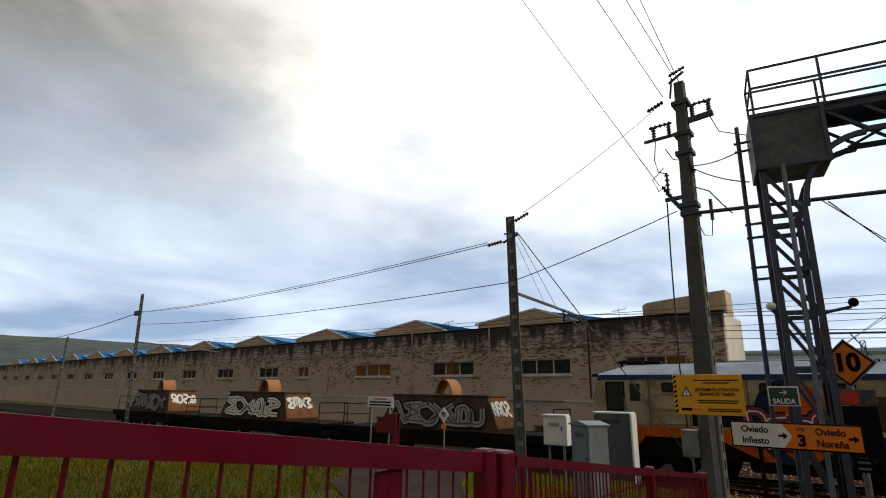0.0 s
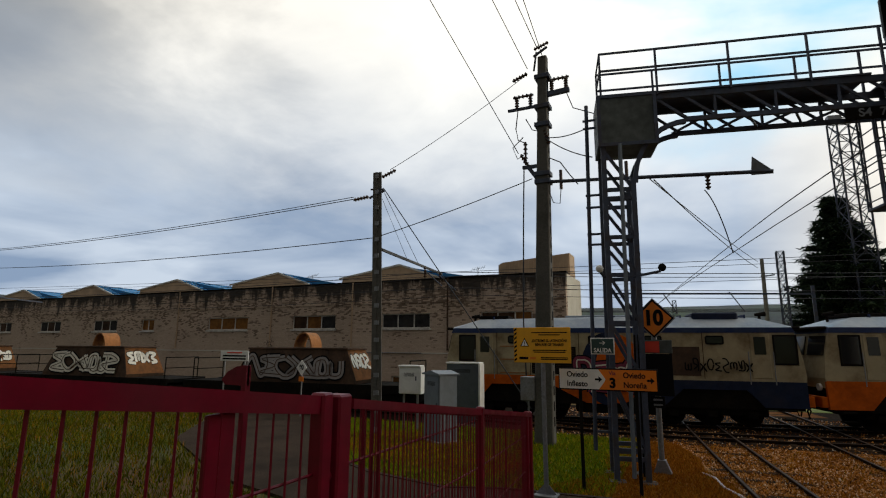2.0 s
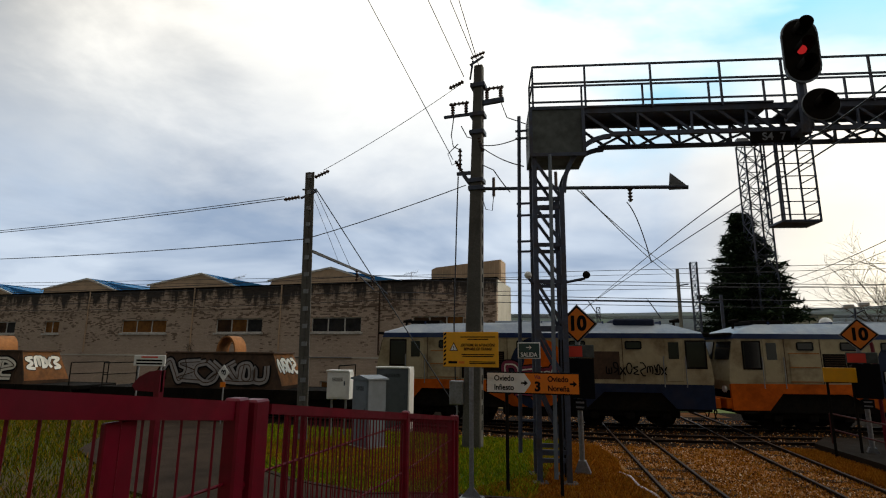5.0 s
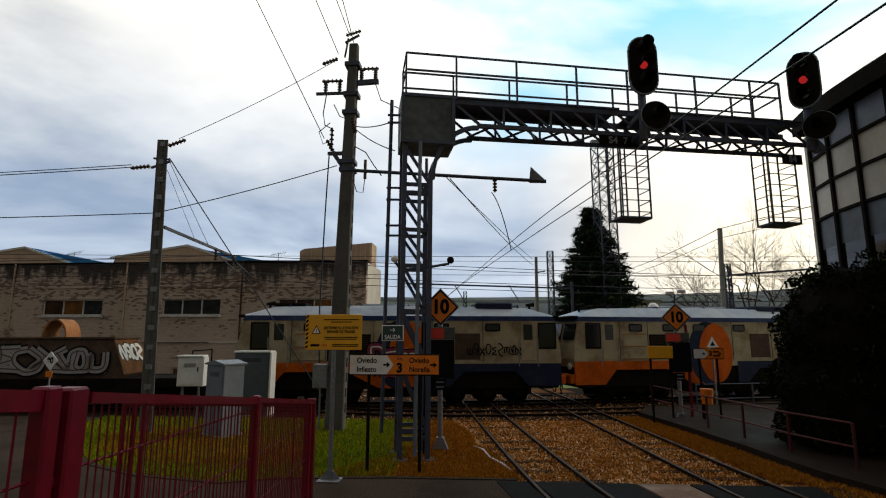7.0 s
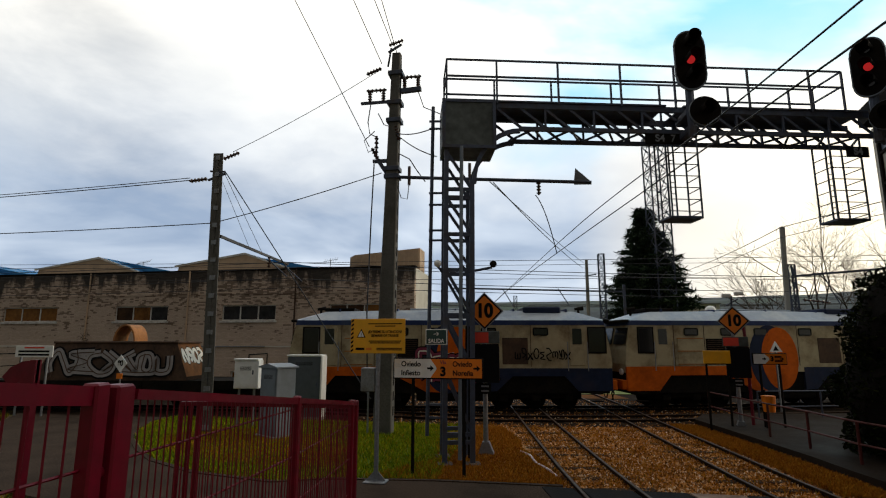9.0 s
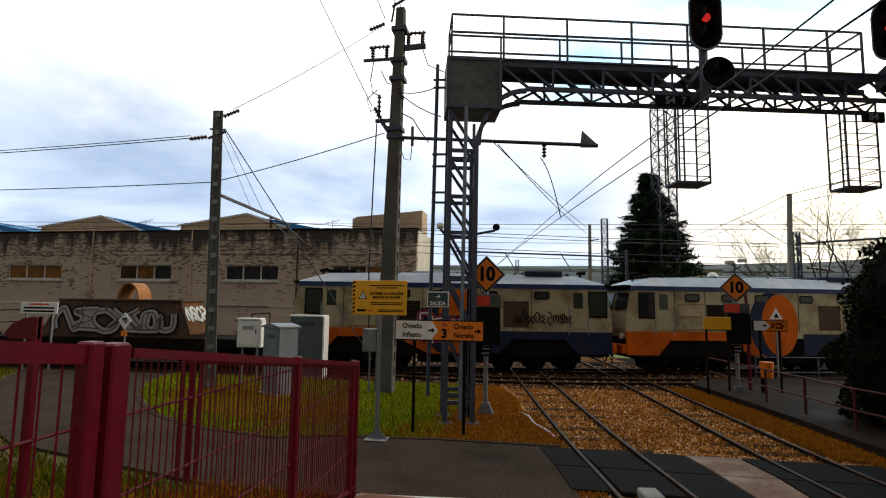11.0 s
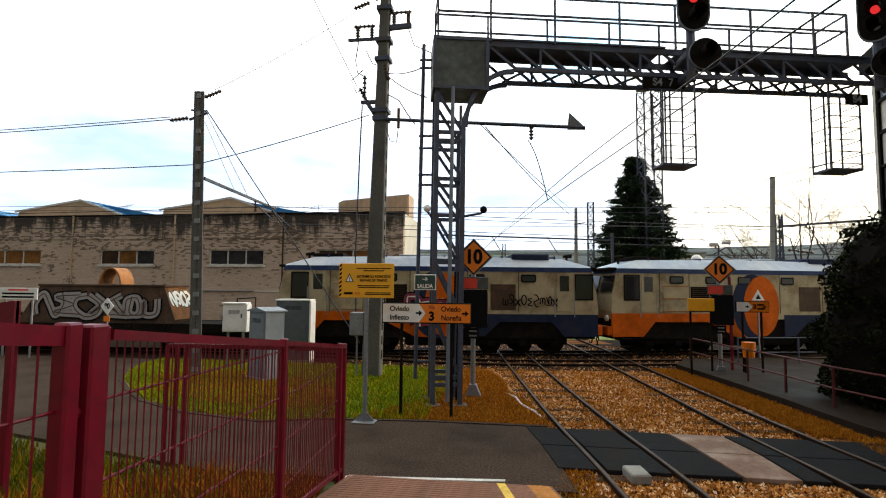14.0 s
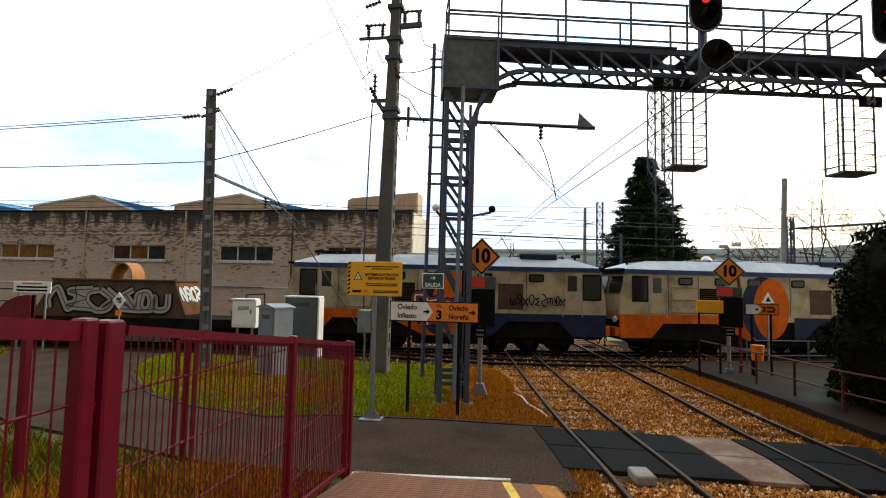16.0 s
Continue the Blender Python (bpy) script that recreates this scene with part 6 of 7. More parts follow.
def make_direction_sign(m, wide, high, z0, label, words=True, posts=(0.22, 0.78)):
    t = thing("direction_sign", m, label, "sign")
    for f in posts:
        make_post(t, wide * f, 0.05, -0.05, z0 + 0.05, 0.035, M["black"])
    b = part("board", bare(soft_box, 0, -0.02, z0, wide, 0.03, z0 + high, 0.012), M["ink"], t, "black-edged board")
    e = 0.025
    part("orange_face", bare(box, e, -0.026, z0 + e, wide - e, -0.0205, z0 + high - e), M["sign_orange"] if words else M["sign_orange"], b)
    mid = wide * 0.49
    zc = z0 + high / 2
    out = [(e, z0 + e), (mid - 0.13, z0 + e), (mid - 0.02, zc - 0.04), (mid, zc), (mid - 0.02, zc + 0.04), (mid - 0.13, z0 + high - e), (e, z0 + high - e)]
    part("white_face", bare(prism, out, -0.031, -0.0265), M["white"], b)
    for x, on in ((mid - 0.2, -0.035), (wide - 0.2, -0.031)):
        k = high / 0.43
        part("arrow", bare(prism, [(x, zc - 0.018), (x + 0.07 * k, zc - 0.018), (x + 0.07 * k, zc - 0.06 * k), (x + 0.14 * k, zc), (x + 0.07 * k, zc + 0.06 * k), (x + 0.07 * k, zc + 0.018), (x, zc + 0.018)], on, on + 0.003), M["ink"], b)
    if words:
        text_mesh("lettering", "Oviedo", 0.15, M["ink"], b, (0.17, -0.034, zc + 0.085), align="LEFT", squeeze=0.92)
        text_mesh("lettering", "Infiesto", 0.15, M["ink"], b, (0.17, -0.034, zc - 0.095), align="LEFT", squeeze=0.92)
        text_mesh("lettering", "Vía", 0.1, M["spray_wine"], b, (wide * 0.56, -0.029, zc + 0.12))
        text_mesh("lettering", "3", 0.25, M["ink"], b, (wide * 0.56, -0.029, zc - 0.07))
        text_mesh("lettering", "Oviedo", 0.15, M["ink"], b, (wide * 0.665, -0.029, zc + 0.085), align="LEFT", squeeze=0.9)
        text_mesh("lettering", "Noreña", 0.15, M["ink"], b, (wide * 0.665, -0.029, zc - 0.095), align="LEFT", squeeze=0.9)
    else:
        text_mesh("lettering", "3", 0.2, M["ink"], b, (wide * 0.56, -0.029, zc))
        for x0, x1, z in ((0.64, 0.84, 0.06), (0.64, 0.86, -0.06)):
            part("text_bar", bare(box, wide * x0, -0.029, zc + z - 0.025, wide * x1, -0.0265, zc + z + 0.025), M["ink"], b)


make_direction_sign(pose(-2.85, 10.9, 0), 1.88, 0.43, 1.89, "black-framed white and orange direction sign on posts")
make_direction_sign(pose(6.57, 17.5, 0, 0, 0, 0), 0.96, 0.34, 1.96, "white and orange direction sign on the far platform", False)

sal = thing("exit_sign", pose(-2.04, 11.45, 0), "small dark green exit sign on the gantry", "sign")
b = part("board", bare(soft_box, -0.24, -0.015, 2.58, 0.24, 0.015, 2.92, 0.005), M["white"], sal)
part("green_face", bare(box, -0.22, -0.019, 2.6, 0.22, -0.0155, 2.9), M["sign_green"], b)
text_mesh("lettering", "SALIDA", 0.125, M["white"], b, (0, -0.022, 2.66), squeeze=0.85)
part("arrow", bare(prism, [(-0.06, 2.805), (0.03, 2.805), (0.0, 2.775), (0.02, 2.775), (0.06, 2.815), (0.02, 2.855), (0.0, 2.855), (0.03, 2.82), (-0.06, 2.82)], -0.023, -0.0195), M["white"], b)
part("bracket", bare(box, -0.2, 0.015, 2.7, 0.2, 0.12, 2.74), M["steel"], sal)


def make_speed_board(m, half, z, label, low=True, number="10"):
    """A diamond speed board over a red marker and a black signal case."""
    t = thing("speed_sign", m, label, "sign", "speed signs")
    for h, mat, y in ((half, M["galv"], -0.01), (half * 0.93, M["ink"], -0.016), (half * 0.83, M["sign_orange"], -0.022)):
        part("diamond", bare(prism, [(0, z - h), (h, z), (0, z + h), (-h, z)], y - 0.005, y + 0.004), mat, t)
    text_mesh("number", number, half * 1.0, M["ink"], t, (0, -0.031, z), squeeze=0.9)
    if low:
        b = part("marker_board", bare(soft_box, -0.36, -0.01, z - half - 0.32, 0.36, 0.02, z - half - 0.02, 0.01), M["plate"], t)
        part("red_marker", bare(box, -0.33, -0.016, z - half - 0.3, 0.09, -0.0105, z - half - 0.05), M["sign_red"], b)
        c = part("signal_case", bare(soft_box, -0.27, -0.1, z - half - 1.22, 0.33, 0.25, z - half - 0.36, 0.05, 2), M["black"], t, "black signal case")
        part("case_rim", bare(soft_box, -0.25, -0.106, z - half - 1.25, 0.35, -0.098, z - half - 0.33, 0.003), M["ink"], c)
        make_post(t, -0.02, 0.1, 0.0, z + half * 0.4, 0.06, M["galv"])
        part("foot", bare(prism, [(-0.2, 0.0), (0.18, 0.0), (0.06, 0.28), (-0.1, 0.28)], 0.0, 0.2), M["galv"], t)
        part("name_plate", bare(soft_box, -0.16, -0.05, z - half - 1.52, 0.14, -0.02, z - half - 1.27, 0.01), M["ink"], t)
        for zz in (0.06, -0.05):
            part("text_bar", bare(box, -0.1, -0.056, z - half - 1.4 + zz - 0.02, 0.09, -0.0505, z - half - 1.4 + zz + 0.02), M["galv"], t)
    return t


make_speed_board(pose(-1.12, 13.1, 0, 0, 0, -2), 0.47, 3.39, "orange diamond speed sign over a red marker")
rs = make_speed_board(pose(6.17, 17.6, 0, 0, 0, -10), 0.46, 3.27, "orange diamond speed sign with cameras on top")
for x, z in ((-0.15, 4.0), (0.2, 4.05)):
    part("camera_body", bare(soft_box, x - 0.12, -0.1, z, x + 0.14, 0.05, z + 0.11, 0.02), M["white"], rs, "white surveillance camera")
part("camera_pole", bare(rod, (0.0, 0.1, 3.4), (0.02, 0.1, 4.05), 0.03), M["steel"], rs)
part("camera_pole", bare(rod, (-0.15, 0.1, 3.75), (0.2, 0.1, 3.95), 0.02), M["steel"], rs)
yb = thing("blank_sign", pose(5.57, 17.5, 0), "plain yellow-orange board on two dark posts", "sign")
part("board", bare(soft_box, -0.39, -0.02, 1.98, 0.39, 0.02, 2.37, 0.01), M["sign_yellow"], yb)
for x in (-0.3, 0.3):
    make_post(yb, x, 0.05, 0, 2.0, 0.035, M["black"])
hook = thing("red_pole", pose(6.58, 17.9, 0), "wine-red bent pole with a flared foot", "pole")
part("pole", bare(tube, [(0, 0, 0), (0, 0, 2.6), (-0.02, 0, 3.0), (-0.12, 0, 3.3), (-0.3, 0, 3.5)], 0.05, 8), M["red"], hook)
part("foot", bare(rod, (0, 0, 0), (0, 0, 0.12), 0.2, 0.08, 12), M["red"], hook)
bin_ = thing("litter_bin", pose(6.75, 17.2, 0.14), "small orange litter bin on a post", "litter bin")
part("bucket", bare(rod, (0, -0.1, 0.5), (0, -0.1, 0.95), 0.15, 0.19, 14), M["sign_orange"], bin_)
make_post(bin_, 0, 0.15, 0, 1.1, 0.03, M["black"])
dist = thing("distance_sign", pose(-14.5, 17.05, 0.16) @ Matrix.Diagonal((0.94, 0.94, 0.94, 1)), "small white diamond sign on a short post", "sign")
part("diamond", bare(prism, [(0, 1.5), (0.28, 1.82), (0, 2.14), (-0.28, 1.82)], -0.01, 0.01), M["white"], dist)
text_mesh("number", "80", 0.28, M["ink"], dist, (0, -0.013, 1.82), squeeze=0.8)
part("marker", bare(box, -0.12, -0.012, 1.25, 0.12, 0.012, 1.45), M["sign_orange"], dist)
make_post(dist, 0, 0.05, -0.25, 1.9, 0.03, M["galv"])
far_d = thing("distance_sign", pose(3.6, 46, 0), "white diamond sign over an orange square", "sign")
part("diamond", bare(prism, [(0, 1.9), (0.55, 2.45), (0, 3.0), (-0.55, 2.45)], -0.01, 0.01), M["white"], far_d)
text_mesh("number", "100", 0.45, M["ink"], far_d, (0, -0.013, 2.45), squeeze=0.7)
part("marker", bare(box, -0.4, -0.012, 1.0, 0.4, 0.012, 1.75), M["sign_orange"], far_d)
make_post(far_d, 0, 0.05, -0.05, 2.6, 0.05, M["galv"])
wb = thing("notice_board", pose(-18.02, 16.94, 0.16) @ Matrix.Diagonal((0.94, 0.94, 0.94, 1)), "white notice board with red heading on posts", "sign")
part("board", bare(soft_box, -0.85, -0.02, 2.03, 0.85, 0.02, 2.48, 0.01), M["white"], wb)
part("text_bar", bare(box, -0.45, -0.025, 2.37, 0.45, -0.0205, 2.43), M["sign_red"], wb)
for z in (2.26, 2.13):
    part("text_bar", bare(box, -0.7, -0.025, z - 0.035, 0.7, -0.0205, z + 0.035), M["ink"], wb)
for x in (-0.6, 0.6):
    make_post(wb, x, 0.05, -0.25, 2.1, 0.04, M["galv"])
tri = thing("triangle_sign", pose(9.3, 22.5, 0), "small white triangle sign on a post", "sign")
part("triangle", bare(prism, [(-0.23, 2.24), (0.23, 2.24), (0, 2.66)], -0.01, 0.01), M["white"], tri)
part("symbol", bare(prism, [(-0.1, 2.29), (0.1, 2.29), (0, 2.48)], -0.014, -0.0105), M["ink"], tri)
make_post(tri, 0, 0.05, 0, 2.4, 0.035, M["galv"])
lampp = thing("street_lamp", pose(8.15, 26, 0), "thin lamp post with a white globe", "street lamp")
make_post(lampp, 0, 0, -0.05, 3.8, 0.05, M["black"])
bm = bmesh.new()
ball(bm, (0, 0, 4.0), 0.26)
part("globe", bm, M["white"], lampp, "white glass globe", smooth=True)


# ---- cabinets ----
def make_cabinet(m, w, d, z0, z1, mat, label, roof=None, bright_mat=None):
    t = thing("equipment_cabinet", m, label, "cabinet", "cabinets by the track")
    body = part("body", bare(soft_box, -w / 2, -d / 2, z0, w / 2, d / 2, z1, 0.015), mat, t)
    part("door", bare(soft_box, -w / 2 + 0.05, -d / 2 - 0.012, z0 + 0.06, w / 2 - 0.05, -d / 2 - 0.001, z1 - 0.05, 0.004), mat, body)
    part("handle", bare(soft_box, w / 2 - 0.14, -d / 2 - 0.03, (z0 + z1) / 2, w / 2 - 0.1, -d / 2 - 0.012, (z0 + z1) / 2 + 0.14, 0.005), M["steel"], body)
    for k in range(5):
        part("vent_slot", bare(box, -w / 4, -d / 2 - 0.016, z1 - 0.2 - k * 0.025, w / 4, -d / 2 - 0.0125, z1 - 0.19 - k * 0.025), M["ink"], body)
    if roof == "peak":
        part("lid", bare(prism, [(-w / 2 - 0.05, z1), (-w / 2 - 0.05, z1 + 0.04), (0, z1 + 0.13), (w / 2 + 0.05, z1 + 0.04), (w / 2 + 0.05, z1)], -d / 2 - 0.05, d / 2 + 0.05), M["grey_cab"], t)
    else:
        part("lid", bare(soft_box, -w / 2 - 0.03, -d / 2 - 0.04, z1, w / 2 + 0.03, d / 2 + 0.03, z1 + 0.06, 0.012), bright_mat or mat, t)
    # on the slate cabinet, white side and lid paint the sun on those faces
    if bright_mat:
        part("side_cover", bare(box, w / 2 + 0.001, -d / 2 - 0.03, z0, w / 2 + 0.06, d / 2, z1), bright_mat, t, "white side plate, on the slate cabinet painted for its sunlit side")
    if z0 > 0.3:
        for x in (-w / 3, w / 3):
            part("leg", bare(bar, (x, 0, -0.05), (x, 0, z0), 0.06, 0.06), M["galv"], t)
    else:
        part("plinth", bare(soft_box, -w / 2 - 0.05, -d / 2 - 0.05, -0.08, w / 2 + 0.05, d / 2 + 0.05, z0, 0.01), M["concrete"], t)


make_cabinet(pose(-9.05, 16.1, 0, 0, 0, 10), 0.72, 0.4, 1.17, 2.04, M["white"], "small white cabinet on legs", bright_mat=M["white"])
make_cabinet(pose(-7.22, 14.55, 0, 0, 0, -32), 0.85, 0.62, 0.06, 1.9, M["grey_cab"], "grey steel cabinet with a peaked lid", "peak")
make_cabinet(pose(-7.9, 18.05, 0, 0, 0, 4), 1.2, 0.5, 0.06, 2.12, M["slate"], "dark slate cabinet, its sunlit side and top painted white", bright_mat=M["white"])
blk = thing("junction_block", pose(1.63, 8.05, 0, 0, 0, 8), "small concrete block beside the rail", "block")
part("block", bare(soft_box, -0.14, -0.22, -0.05, 0.14, 0.2, 0.09, 0.02), M["concrete"], blk)
bm = bmesh.new()
tube(bm, [(0.45, 11.3, -0.02), (0.3, 11.8, -0.0), (0.05, 12.4, -0.01), (-0.1, 13.2, 0.0), (-0.35, 13.7, -0.02)], 0.03, 6)
tagged(part("cable_hose", bm, M["white_line"]), "pale hose lying beside the rail", "hose")


# ---- red fence along the platform ----
def make_fence():
    t = thing("fence", Matrix(), "wine-red steel mesh fence along the sloping platform", "fence")
    H = 1.8

    def x_of(y):
        return -2.3 - 0.065 * max(0.0, y - 5.0)

    def top(y):
        return ramp_z(y) + H

    for y, w in ((-3.0, 0.1), (-0.2, 0.1), (2.48, 0.1), (2.63, 0.13), (2.745, 0.035), (5.03, 0.075), (7.1, 0.06), (7.3, 0.07)):
        x = x_of(y)
        part("post", bare(soft_box, x - w / 2, y - w / 2, ramp_z(y) - 0.25, x + w / 2, y + w / 2, top(y) + 0.02, 0.012), M["red"], t)
    for ya, yb, hh in ((-3.0, -0.2, 0.15), (-0.2, 2.43, 0.1), (2.76, 5.03, 0.06), (5.03, 7.3, 0.05)):
        a, b = Vector((x_of(ya), ya, top(ya) - hh / 2)), Vector((x_of(yb), yb, top(yb) - hh / 2))
        part("top_rail", bare(bar, a, b, 0.06, hh), M["red"], t)
        dz = Vector((0, 0, -H + 0.12))
        part("bottom_rail", bare(bar, a + dz, b + dz, 0.04, 0.05), M["red"], t)
        for z in (2.0, 1.55, 1.1, 0.65, 0.2) if ya > 2 else (2.0, 1.5, 1.1):
            y0, y1 = ya, yb
            while y1 > y0 and top(y1) - 0.04 < z:
                y1 -= 0.02
            while y0 < y1 and ramp_z(y0) + 0.1 > z:
                y0 += 0.02
            if y1 - y0 > 0.1:
                part("cross_wire", bare(rod, (x_of(y0) - 0.012, y0, z), (x_of(y1) - 0.012, y1, z), 0.009, n=5), M["red"], t)
        n = int((yb - ya) / (0.062 if ya > 2 else 0.11))
        me = None
        for k in range(1, n):
            y = ya + (yb - ya) * k / n
            if me is None:
                o = part("upright_wire", bare(rod, (0, 0, -H + 0.1), (0, 0, -0.05), 0.006 if ya > 2 else 0.008, n=4), M["red"], t)
                me = o.data
            else:
                o = link("upright_wire", me, None, t)
            o.location = (x_of(y), y, top(y))
    part("lock_plate", bare(soft_box, -2.325, 1.67, ramp_z(1.8) + 0.15, -2.295, 1.83, top(1.85) - 0.1, 0.006), M["red"], t, "solid red lock plate")
    for z in (0.75, 1.35):
        part("hinge", bare(rod, (-2.3, 2.47, ramp_z(2.5) + z), (-2.3, 2.67, ramp_z(2.5) + z), 0.03), M["red"], t)
    g = thing("gate_wing", pose(-6.4, 6.0, 0, 0, 0, 0), "wine-red gate wing behind the fence", "gate")
    part("post", bare(bar, (0, 0, -0.1), (0, 0, 2.42), 0.09, 0.09), M["red"], g)
    part("wing_plate", bare(prism, [(0.045, 2.12), (0.045, 2.42), (-0.18, 2.4), (-0.36, 2.32), (-0.47, 2.2), (-0.4, 2.13)], -0.02, 0.02), M["red"], g)
    # second fence on the far side of the footpath
    f2 = thing("fence", Matrix(), "wine-red mesh fence beyond the footpath", "fence")
    pts = [(-5.1, 7.22), (-4.97, 7.26), (-4.86, 7.3), (-2.55, 7.36)]
    for x, y in pts:
        part("post", bare(bar, (x, y, -0.05), (x, y, 1.75), 0.05, 0.05), M["red"], f2)
    for a, b in zip(pts, pts[1:]):
        part("top_rail", bare(bar, (*a, 1.75), (*b, 1.75), 0.05, 0.06), M["red"], f2)
    for k in range(1, 26):
        f = k / 26
        part("upright_wire", bare(rod, (-4.86 + 2.31 * f, 7.3 + 0.06 * f, 0.1), (-4.86 + 2.31 * f, 7.3 + 0.06 * f, 1.75), 0.006, n=4), M["red"], f2)


make_fence()


def make_right_railing():
    t = thing("railing", Matrix(), "dark red tubular railing on the far platform", "railing")
    pts = [(5.72, 19.1), (6.2, 15.8), (6.47, 14.3), (6.67, 12.65), (7.1, 11.2)]
    for x, y in pts:
        part("post", bare(rod, (x, y, 0), (x, y, 1.0), 0.033), M["rail_red"], t)
    for z in (0.55, 1.0):
        part("rail", bare(tube, [(x, y, z) for x, y in pts], 0.024, 7), M["rail_red"], t)
    u = thing("railing", Matrix(), "thin grey railing across the far platform", "railing")
    pts = [(7.4, 19.6), (9.6, 20.2), (12.0, 20.8), (15.0, 21.6)]
    for x, y in pts:
        part("post", bare(rod, (x, y, 0), (x, y, 1.0), 0.03), M["steel"], u)
    for z in (0.5, 1.0):
        part("rail", bare(tube, [(x, y, z) for x, y in pts], 0.02, 6), M["steel"], u)


make_right_railing()


# ---- buildings on the right and far off ----
def make_office():
    """A curved office front with pale panels between dark bars."""
    t = thing("office_building", Matrix(), "curved office building with pale panels and dark bands", "office building")
    line = [(9.8 + 0.018 * (14.2 - y) ** 2 * (1 if y < 14.2 else 3.5), y) for y in np.arange(16.2, 1.0, -1.15)]
    line = [(float(x), float(y)) for x, y in line]
    bands = [(0.0, 3.4, M["slate"], "wall"), (3.4, 5.2, M["dark_glass"], "window_band"), (5.2, 6.1, M["slate"], "dark_band")]
    for z0, z1, mat, name in bands:
        for a, b in zip(line, line[1:]):
            part(name, bare(slab, [a, b, (b[0] + 0.3, b[1]), (a[0] + 0.3, a[1])], z0, z1), mat, t)
    rows = [6.1, 7.05, 7.95, 8.8]
    for a, b in zip(line, line[1:]):
        for k, (z0, z1) in enumerate(zip(rows, rows[1:])):
            part("panel", bare(slab, [a, b, (b[0] + 0.3, b[1]), (a[0] + 0.3, a[1])], z0, z1), M["grey_cab"] if k == 2 else M["pale_wall"], t, "pale wall panel")
        part("mullion", bare(bar, (a[0] - 0.04, a[1], 3.4), (a[0] - 0.04, a[1], 8.8), 0.08, 0.1), M["black"], t)
        for z in rows:
            part("transom", bare(bar, (a[0] - 0.03, a[1], z), (b[0] - 0.03, b[1], z), 0.07, 0.08), M["black"], t)
    eave = [(x - 0.4, y + 0.15) for x, y in line] + [(30, line[-1][1]), (30, 17)]
    part("roof", bare(slab, eave, 8.8, 9.3), M["black"], t, "dark overhanging roof")
    part("end_wall", bare(slab, [line[0], (line[0][0] + 0.3, line[0][1]), (30, 16.6), (30, 16.9), (line[0][0], line[0][1] + 0.3)], 0, 8.8), M["pale_wall"], t)


make_office()
hall = thing("storage_hall", pose(13.35, 46, 0), "pale grey sheet-clad storage hall", "hall")
part("wall", bare(box, -1.9, 0, -0.1, 1.75, 8, 5.6), M["pale_wall"], hall)
for k in range(6):
    part("cladding_joint", bare(box, -1.6 + k * 0.6, -0.03, 0, -1.56 + k * 0.6, -0.001, 5.55), M["galv"], hall)
part("roof", bare(box, -2.0, -0.1, 5.6, 1.85, 8.1, 5.7), M["galv"], hall)


# ---- plants ----
def tri_mesh(name, verts, per, mat, parent=None):
    """Many loose triangles or quads, per corners each, as one mesh."""
    v = np.asarray(verts, dtype=np.float32).reshape(-1, 3)
    n = len(v)
    me = bpy.data.meshes.new(name)
    me.vertices.add(n)
    me.vertices.foreach_set("co", v.ravel())
    me.loops.add(n)
    me.loops.foreach_set("vertex_index", np.arange(n, dtype=np.int32))
    me.polygons.add(n // per)
    me.polygons.foreach_set("loop_start", np.arange(0, n, per, dtype=np.int32))
    me.update(calc_edges=True)
    return link(name, me, mat, parent)


R = np.random.default_rng(5)


def in_poly(p, poly):
    x, y = p[:, 0], p[:, 1]
    inside = np.zeros(len(p), bool)
    j = len(poly) - 1
    for i in range(len(poly)):
        xi, yi = poly[i]
        xj, yj = poly[j]
        cross = ((yi > y) != (yj > y)) & (x < (xj - xi) * (y - yi) / (yj - yi + 1e-9) + xi)
        inside ^= cross
        j = i
    return inside


def scatter(poly, n):
    lo, hi = np.min(poly, axis=0), np.max(poly, axis=0)
    p = R.uniform(lo, hi, (int(n * 2.2), 2))
    return p[in_poly(p, poly)][:n]


def blades(name, poly, n, high, mat, label, z=-0.03, clump=0.0):
    p = scatter(poly, n)
    if clump:
        c = scatter(poly, max(8, n // 60))
        pick = R.integers(0, len(c), len(p))
        near = R.random(len(p)) < 0.65
        p = np.where(near[:, None], c[pick] + R.normal(0, clump, p.shape), p)
        p = p[in_poly(p, poly)]
    n = len(p)
    h = high * R.uniform(0.4, 1.25, n)
    a = R.uniform(0, 2 * np.pi, n)
    w = 0.007 + 0.008 * R.random(n)
    base = np.column_stack([p, np.full(n, z)])
    side = np.column_stack([np.cos(a) * w, np.sin(a) * w, np.zeros(n)])
    tip = base + np.column_stack([R.normal(0, 0.45, n) * h, R.normal(0, 0.45, n) * h, h])
    v = np.stack([base - side, base + side, tip], axis=1)
    ob = tri_mesh(name, v, 3, mat)
    tagged(ob, label, "grass", kind="stuff")


blades("grass", [(-1.9, 10.62), *[(x + 0.1, y + 0.14) for x, y in ISLAND_EDGE], (-1.9, 17.5)], 85000, 0.10, M["blade"], "short green grass beside the path")
blades("dry_grass", [(-3.4, 10.65), (-2.8, 10.6), (0.6, 10.62), (0.35, 11.8), (0.25, 12.6), (-0.3, 14), (-0.35, 15.2), (-1.0, 17.4), (-2.3, 17.4), (-2.6, 14.5), (-2.2, 12.6)], 48000, 0.07, M["dry"], "dead orange-brown grass at the gantry foot")
blades("weeds", [(-8, -2), (-2.45, -2), (-2.6, 7.0), (-5, 7.2), (-8, 7.8)], 46000, 0.20, M["olive"], "tall weeds behind the red fence", clump=0.25)
